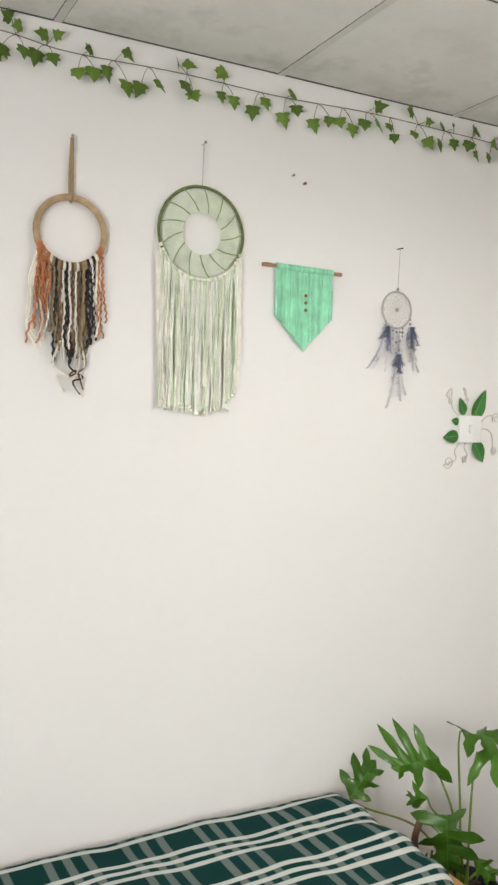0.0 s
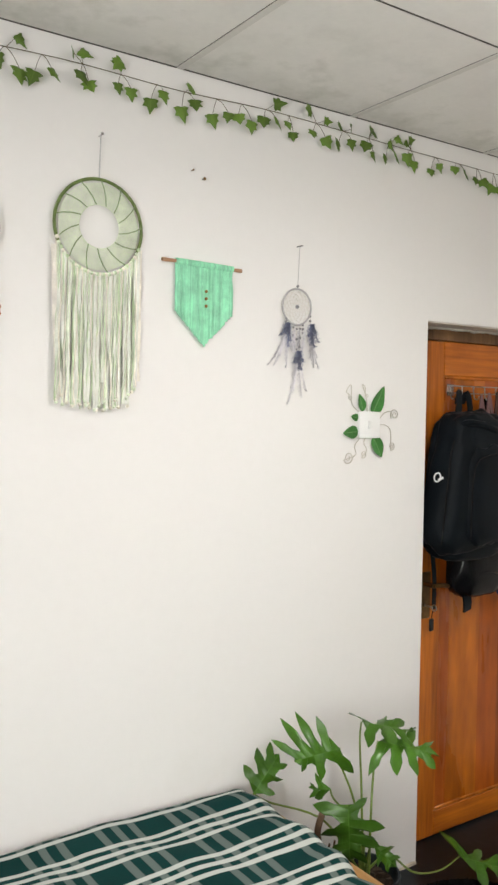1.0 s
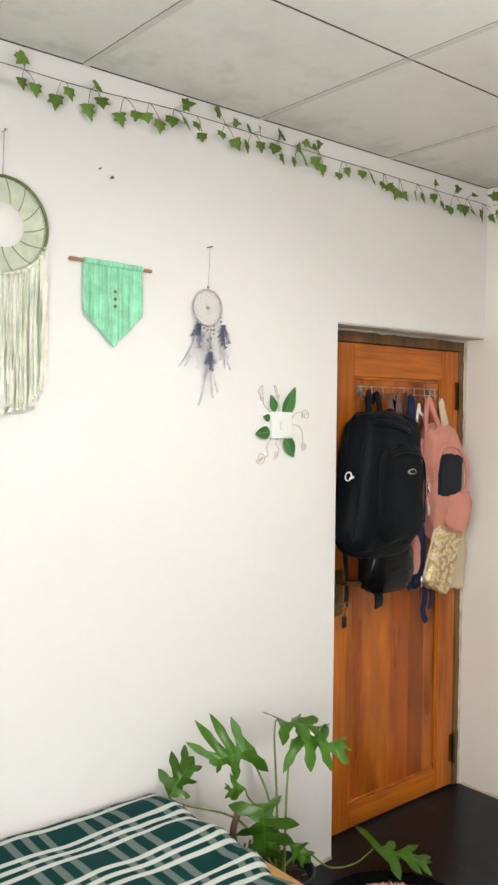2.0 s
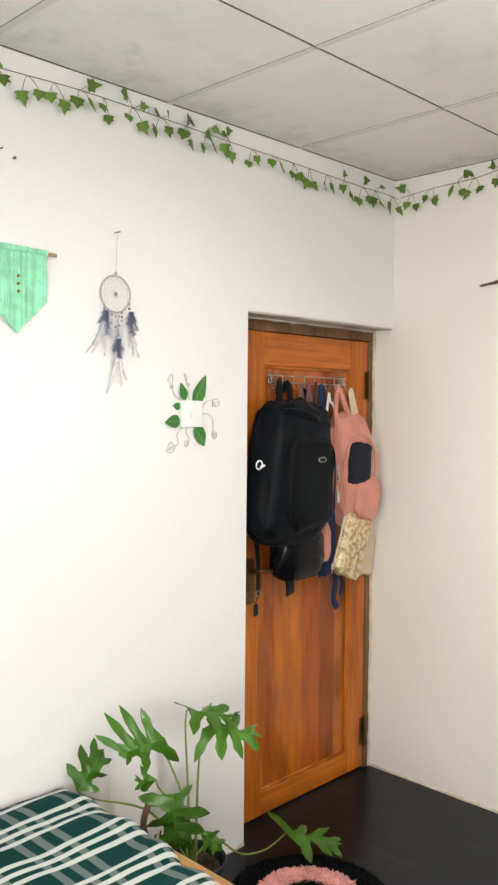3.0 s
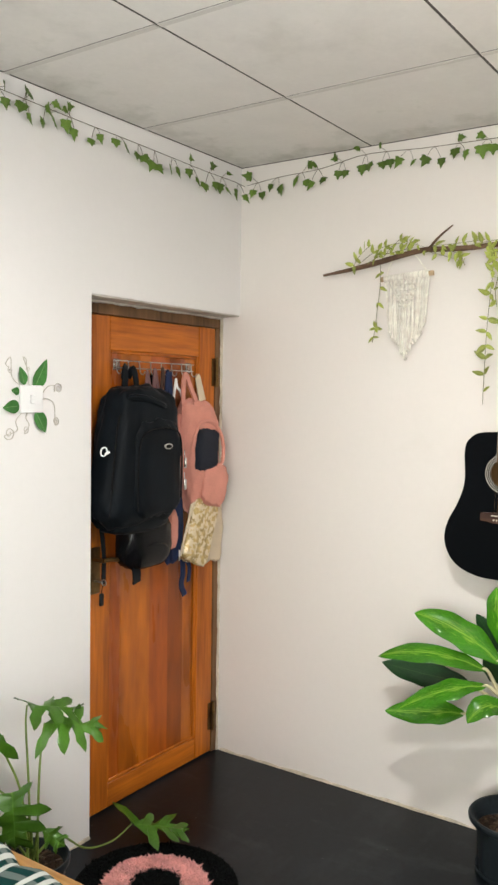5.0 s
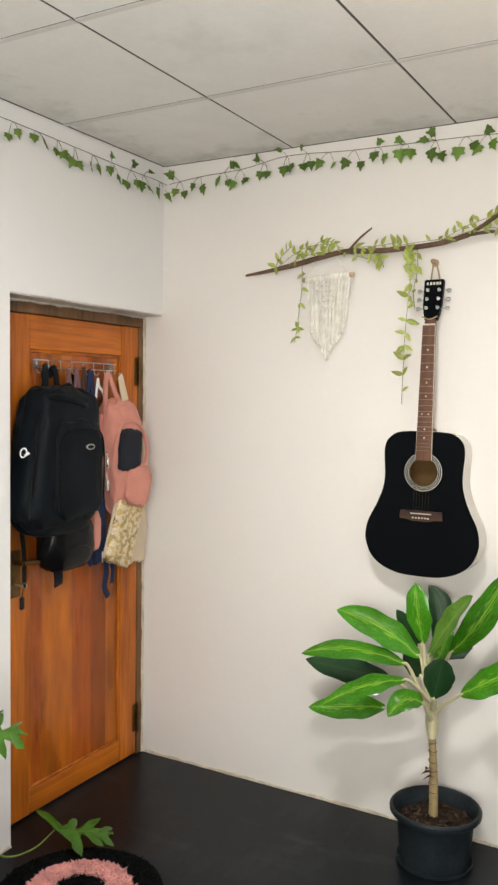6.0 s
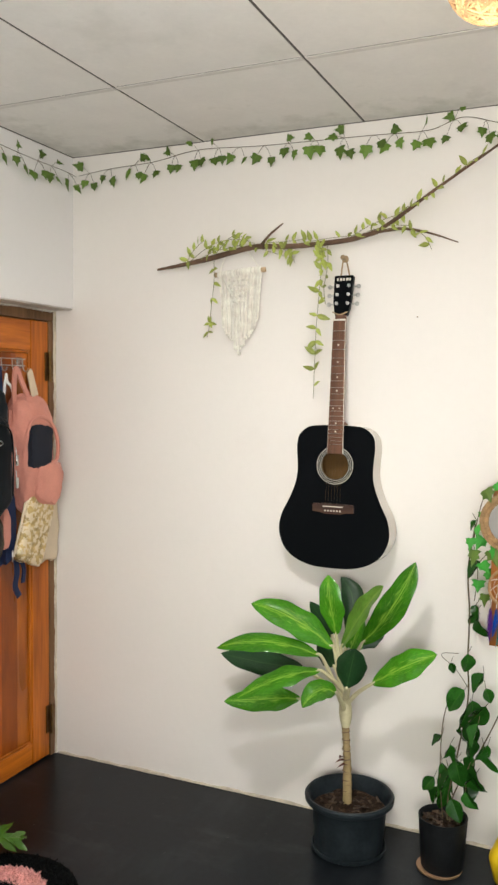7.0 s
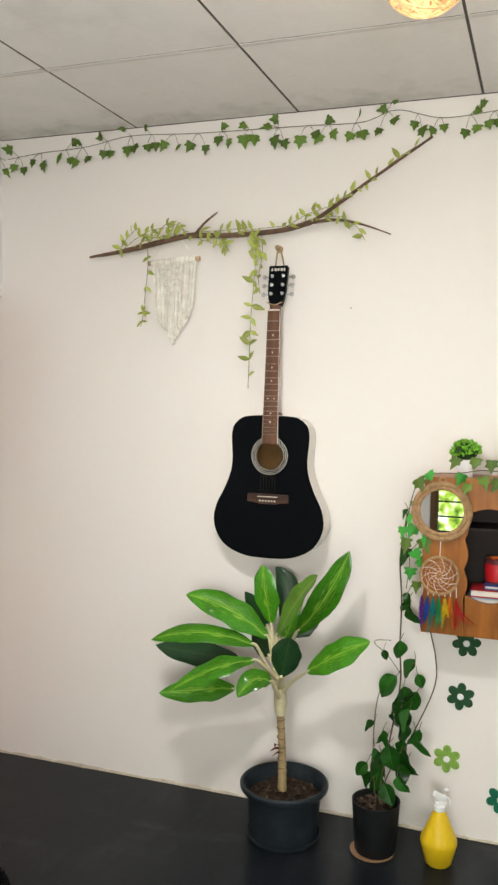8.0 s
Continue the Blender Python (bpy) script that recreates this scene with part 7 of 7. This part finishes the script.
for i, (x, y, z, s) in enumerate(((-.20, -1.744, 1.292, 1.1), (-.20, -1.777, 1.315, 1.0), (-.215, -1.889, 1.315, 1.05), (-.21, -1.904, 1.285, 0.9), (-.17, -1.713, 1.165, 1.0), (-.17, -1.735, 1.130, 1.2), (-.17, -1.761, 1.09, 1.2), (-.17, -1.775, 1.10, 1.0),
                                  (-.13, -1.727, 1.04, 1.1), (-.13, -1.70, 1.08, 1.2), (-.12, -1.745, 1.01, 1.0), (-.11, -1.715, 0.975, 1.1), (-.11, -1.74, 0.93, 0.9), (-.15, -1.73, 1.21, 0.8), (-.14, -1.69, 1.12, 0.9))):
    part("leaf", IVY_B[i % 4] if i % 3 else IVY_MESH[i % 6], None, civ, m=Matrix.Translation((x - 0.012, y, z)) @ pose(0, 0, 0, r_.uniform(-30, 15), r_.uniform(-45, 45), -90 + r_.uniform(-40, 40)) @ Matrix.Scale(s, 4))
for i, (y, z) in enumerate(((-1.867, 1.368), (-1.928, 1.368), (-1.975, 1.362), (-1.950, 1.308), (-2.02, 1.345), (-2.06, 1.31), (-1.998, 1.30))):
    part("leaf", IVY_MESH[i % 6], None, civ, m=Matrix.Translation((-0.218, y, z)) @ pose(0, 0, 0, r_.uniform(-20, 10), r_.uniform(-30, 30), -90 + r_.uniform(-25, 25)) @ Matrix.Scale(0.95, 4))

tp = thing("potted_plant", "small green topiary in a white pot on the cabinet", "plant", pose(-0.10, -1.894, 1.299))
part("pot", lathe([(0.020, 0.001), (0.024, 0.0), (0.031, 0.05), (0.033, 0.058), (0.030, 0.058), (0.027, 0.045)], 28), WHITE_PLASTIC, tp)
TOPI = leafy("topiary_leaf", (0.20, 0.50, 0.035), (0.36, 0.62, 0.10), rough=0.5, per=0.4)
TOPI_MESH = mesh_of("leaf", blade(0.012, 0.0085, 0.15, 0.15, 4, 3), TOPI)
part("foliage_core", moved(ball(0.040, 10, 0.75), pose(0, 0, 0.085)), mat("dark_foliage_core", (0.02, 0.06, 0.012), 0.9, var=0.4, scale=60), tp)
for k in range(290):
    u, a = r_.uniform(-0.25, 1), r_.uniform(0, 2 * math.pi)
    q = math.sqrt(1 - u * u)
    d = Vector((q * math.cos(a), q * math.sin(a), u))
    p_ = Vector((0, 0, 0.082)) + Vector((d.x * 0.042, d.y * 0.042, d.z * 0.034)) * r_.uniform(0.9, 1.05)
    part("leaf", TOPI_MESH, None, tp, m=aim(p_, p_ + d + Vector((r_.uniform(-.6, .6), r_.uniform(-.6, .6), r_.uniform(-.3, .6))), d) @ Matrix.Scale(r_.uniform(0.8, 1.3), 4))
wb = thing("wooden_plaque", "pale wooden plaque standing on the cabinet", "plaque", pose(-0.06, -2.084, 1.299))
part("board", box(-0.010, 0.010, -0.08, 0.08, 0, 0.165, 0.004, 2), PALE_WOOD, wb)
part("foot", box(-0.025, 0.025, -0.05, 0.05, 0, 0.012, 0.002), PALE_WOOD, wb, m=pose(0.036, 0, 0))

# ---- lobed plant behind the bed ----
LOBED = leafy("lobed_green_leaf", (0.046, 0.125, 0.010), (0.085, 0.18, 0.03), rough=0.30, per=0.28, rib_width=0.02)


def pinnate(length, left, right, body, seed=0.0, m=5):
    """A deeply cut leaf along +x: each side has lobes given as (place along the midrib, length, angle to it) and runs on to one pointed tip."""
    def edge(lobes, sign):
        out = [(0.0, Vector((0, 0)))]
        half = [body * (0.55 + 0.45 * math.sin(math.pi * min(1, s_ * 1.1 + 0.12))) for s_, _, _ in lobes]
        for q, (s_, ln, ang) in enumerate(lobes):
            nxt = lobes[q + 1][0] if q + 1 < len(lobes) else min(0.97, s_ + 0.24)
            gap = (nxt - s_) * length
            d = Vector((math.cos(radians(ang)), sign * math.sin(radians(ang))))
            across = Vector((d.y, -d.x)) * sign
            root = Vector((s_ * length + gap * 0.42, sign * half[q] * 0.35))
            w = min(max(gap * 0.62, ln * 0.16), ln * 0.30)
            low = [root + d * ln * u - across * w * prof for u, prof in ((0.28, 0.62), (0.55, 0.80), (0.80, 0.46))]
            high = [root + d * ln * u + across * w * prof for u, prof in ((0.84, 0.34), (0.58, 0.66), (0.34, 0.52))]
            for p_ in low:
                out.append((s_ + (nxt - s_) * 0.2, p_))
            out.append((s_ + (nxt - s_) * 0.45, root + d * ln))
            for p_ in high:
                out.append((s_ + (nxt - s_) * 0.7, p_))
            out.append((nxt, Vector((nxt * length, sign * half[q] * (0.50 if q + 1 < len(lobes) else 0.42)))))
        out.append((1.0, Vector((length, 0))))
        return out
    v, f, uv = [], [], []
    for sign, lobes in ((1, left), (-1, right)):
        line = edge(lobes, sign)
        o = len(v)
        for s_, p_ in line:
            a = Vector((s_ * length, 0))
            for k in range(m + 1):
                t = k / m
                q = a.lerp(p_, t)
                r = q.length
                z = -0.10 * r * r / length - 0.16 * abs(q.y) * abs(q.y) / length * 2 + 0.012 * math.sin(s_ * 13 + seed) * t + 0.03 * abs(q.y)
                v.append((q.x, q.y, z)); uv.append((q.x * 8, 0.5 + q.y * 7))
        for i_ in range(len(line) - 1):
            for k in range(m):
                a0, b0 = o + i_ * (m + 1) + k, o + (i_ + 1) * (m + 1) + k
                f.append((a0, b0, b0 + 1, a0 + 1) if sign < 0 else (a0, a0 + 1, b0 + 1, b0))
    return v, f, uv


pa = pot("plant_pot", "dark grey plastic pot on the floor between bed and doorway", (-1.384, -0.258, 0), [(0.072, 0.002), (0.078, 0.0), (0.082, 0.006), (0.100, 0.215), (0.110, 0.22), (0.113, 0.235), (0.110, 0.243), (0.105, 0.242), (0.098, 0.215), (0.094, 0.20)], POT, 36)
soil(pa, 0.095, 0.208, 12)


def lobed_plant():
    th = thing("potted_plant", "split-leaf green plant with arching stems beside the bed", "plant", pose(-1.384, -0.257, 0.2))
    o = Vector((-1.384, -0.257, 0.2))
    r = random.Random(2)
    right, back = Vector((0.80, -0.60, 0)), Vector((0.60, 0.80, 0))
    count = itertools.count()

    def frond(base, turn, length, left, other, body, tilt, material):
        """A leaf at the end of its stalk: its midrib turned from level by degrees, the blade leaning back from upright."""
        i, b = next(count), Vector(base) - o
        up = Vector((0, 0, 1)) * math.cos(radians(tilt)) + back * math.sin(radians(tilt))
        m = Matrix((right, up, right.cross(up))).transposed().to_4x4() @ Matrix.Rotation(radians(turn), 4, "Z")
        m.translation = b
        part("leaf", pinnate(length, left, other, body, i * 1.9), material, th, m=m)
        low = Vector((r.uniform(-0.03, 0.03), r.uniform(-0.03, 0.03), 0.0))
        if b.z < 0:
            line = [low, (0.07, 0.0, 0.06), (0.15, 0.03, 0.03), (0.26, 0.04, -0.06), (0.40, 0.06, -0.105), b]
        else:
            line = [low, low.lerp(b, 0.45) + Vector((b.x * -0.12, 0, 0.05)), b.lerp(low, 0.15) + Vector((0, 0.01, 0.01)), b + Vector((0, 0.003, 0))]
        q = smooth_line(line, 7)
        part("petiole", tube(q, [0.0042 - 0.0018 * k / (len(q) - 1) for k in range(len(q))], 7), PET_GREEN, th)

    frond((-1.679, -0.100, 0.489), 57, 0.135, ((0.10, 0.060, 72), (0.38, 0.066, 48), (0.66, 0.052, 34)), ((0.08, 0.042, 78), (0.34, 0.040, 62), (0.62, 0.036, 45)), 0.046, 12, LOBED)
    frond((-1.494, -0.270, 0.644), 198, 0.140, ((0.04, 0.085, 118), (0.34, 0.060, 78), (0.66, 0.036, 52)), ((0.14, 0.086, 84), (0.36, 0.118, 73), (0.58, 0.118, 63), (0.80, 0.092, 44)), 0.044, 8, LOBED)
    frond((-1.530, -0.350, 0.516), -87, 0.160, ((0.02, 0.050, 128), (0.20, 0.085, 76), (0.44, 0.078, 58), (0.70, 0.048, 44)), ((0.02, 0.084, 100), (0.28, 0.066, 70), (0.58, 0.042, 52)), 0.062, 6, LOBED)
    frond((-1.492, -0.230, 0.505), 180, 0.066, ((0.20, 0.048, 62), (0.55, 0.030, 48)), ((0.25, 0.040, 58), (0.6, 0.026, 46)), 0.018, -10, LOBED)
    frond((-1.348, -0.200, 0.669), -8, 0.155, ((0.05, 0.090, 140), (0.25, 0.070, 80), (0.50, 0.062, 55), (0.75, 0.045, 40)), ((0.10, 0.080, 95), (0.35, 0.078, 64), (0.62, 0.060, 46)), 0.034, 80, LOBED)
    frond((-1.315, -0.240, 0.616), -9, 0.185, ((0.08, 0.070, 110), (0.34, 0.066, 66), (0.60, 0.055, 46)), ((0.02, 0.100, 112), (0.20, 0.088, 84), (0.42, 0.074, 66), (0.64, 0.056, 48)), 0.032, 56, LOBED)
    frond((-1.408, -0.330, 0.360), -42, 0.088, ((0.2, 0.030, 55), (0.55, 0.024, 40)), ((0.2, 0.030, 55), (0.55, 0.024, 40)), 0.040, 20, LOBED)
    frond((-0.847, -0.160, 0.085), -14, 0.205, ((0.02, 0.150, 128), (0.14, 0.070, 70), (0.40, 0.080, 46), (0.66, 0.060, 36)), ((0.22, 0.085, 66), (0.46, 0.080, 44), (0.70, 0.055, 36)), 0.034, 74, LOBED)
    part("trunk", tube(smooth_line([(-0.03, 0.0, 0.0), (-0.10, -0.01, 0.06), (-0.15, 0.0, 0.13), (-0.17, 0.01, 0.20), (-0.14, 0.02, 0.26)], 6), 0.010, 8), BRANCH_WOOD, th)
    for q in range(5):
        part("aerial_root", tube(smooth_line([(-0.15 + 0.01 * q, -0.01 * q, 0.16 + 0.01 * q), (-0.20 + 0.03 * q, -0.02, 0.10), (-0.12 + 0.02 * q, -0.02, 0.02)], 5), 0.0032, 6), BRANCH_WOOD, th)


PET_GREEN = mat("yellow_green_petiole", (0.17, 0.25, 0.05), 0.5, var=0.2, scale=14)
lobed_plant()


# ---- shaggy round rug ----
def tufts(count, r0, r1, ln, rad, seed):
    r = random.Random(seed)
    v, f = [], []
    for _ in range(count):
        d = math.sqrt(r.uniform(r0 * r0, r1 * r1)) + r.uniform(-0.006, 0.006)
        a = r.uniform(0, 2 * math.pi)
        x, y = d * math.cos(a), d * math.sin(a)
        h = ln * r.uniform(0.6, 1.15)
        bx, by = r.uniform(-1, 1) * h * 0.8, r.uniform(-1, 1) * h * 0.8
        b = r.uniform(0, 6.3)
        o = len(v)
        for k in range(3):
            v.append((x + rad * math.cos(b + 2.1 * k), y + rad * math.sin(b + 2.1 * k), 0.004))
        for k in range(3):
            v.append((x + bx * 0.5 + rad * 0.8 * math.cos(b + 2.1 * k), y + by * 0.5 + rad * 0.8 * math.sin(b + 2.1 * k), h * 0.7))
        v.append((x + bx, y + by, h))
        f += [(o + k, o + (k + 1) % 3, o + 3 + (k + 1) % 3, o + 3 + k) for k in range(3)] + [(o + 3 + k, o + 3 + (k + 1) % 3, o + 6) for k in range(3)]
    return v, f


rug = thing("rug", "shaggy black round rug with a pink ring on the floor", "rug", pose(-0.982, -0.390, 0))
SHAG_PINK = mat("pink_shag", (0.82, 0.38, 0.35), 0.9, var=0.25, scale=25, fine=200, bump=0.2)
SHAG_BLACK = mat("black_shag", (0.006, 0.007, 0.007), 0.95, spec=0.08, var=0.4, scale=25, fine=200, bump=0.2)
part("backing", lathe([(0.001, 0.001), (0.268, 0.001), (0.270, 0.004), (0.001, 0.006)], 48), SHAG_BLACK, rug)
tagged(part("black_shag", join(tufts(9000, 0.168, 0.262, 0.012, 0.0030, 1), tufts(3200, 0.0, 0.088, 0.018, 0.0030, 2)), SHAG_BLACK, rug), "black shaggy pile", kind="stuff")
tagged(part("pink_shag", tufts(8500, 0.088, 0.166, 0.019, 0.0055, 3), SHAG_PINK, rug), "pink shaggy pile ring", kind="stuff")

# ---- lamps ----
pl = thing("pendant_lamp", "glowing woven rattan ball pendant lamp under the ceiling", "pendant lamp", pose(-1.19, -1.878, 2.450))
RATTAN = mat("honey_rattan", (0.62, 0.40, 0.21), 0.6, var=0.3, scale=40, bump=0.3, per=0.3)
rr_ = random.Random(8)
for k in range(84):
    ax = Vector((rr_.gauss(0, 1), rr_.gauss(0, 1), rr_.gauss(0, 1))).normalized()
    u_ = ax.orthogonal().normalized()
    w_ = ax.cross(u_)
    off = rr_.uniform(-0.045, 0.045)
    rad = math.sqrt(0.092 ** 2 - off ** 2) * rr_.uniform(0.99, 1.03)
    part("rattan_strand", tube([ax * off + (u_ * math.cos(t) + w_ * math.sin(t)) * rad for t in (2 * math.pi * i / 36 for i in range(36))], rr_.uniform(0.0022, 0.0034), 4, closed=True), RATTAN, pl)
part("globe", ball(0.050, 18), glowing("warm_frosted_globe", (1.0, 0.80, 0.56), 0.6), pl, "glowing warm frosted globe")
part("cord", tube([(0, 0, 0.08), (0, 0, 0.137)], 0.003, 6), WHITE_PLASTIC, pl)
bl_ = thing("ceiling_bulb", "white glowing bulb hanging on a short cord from the ceiling", "light bulb", pose(BULB[0], BULB[1], H))
part("ceiling_rose", lathe([(0.001, -0.001), (0.045, -0.001), (0.045, -0.012), (0.012, -0.022), (0.001, -0.022)], 28), WHITE_PLASTIC, bl_)
part("cord", tube([(0, 0, -0.02), (0, 0, -0.13)], 0.003, 6), WHITE_PLASTIC, bl_)
part("holder", lathe([(0.001, -0.12), (0.016, -0.122), (0.020, -0.15), (0.020, -0.168), (0.001, -0.168)], 20), WHITE_PLASTIC, bl_)
part("bulb", moved(ball(0.026, 14, 1.2), pose(0, 0, -0.200)), glowing("white_bulb_glass", (1.0, 0.97, 0.92), 12.0), bl_, "glowing white bulb")
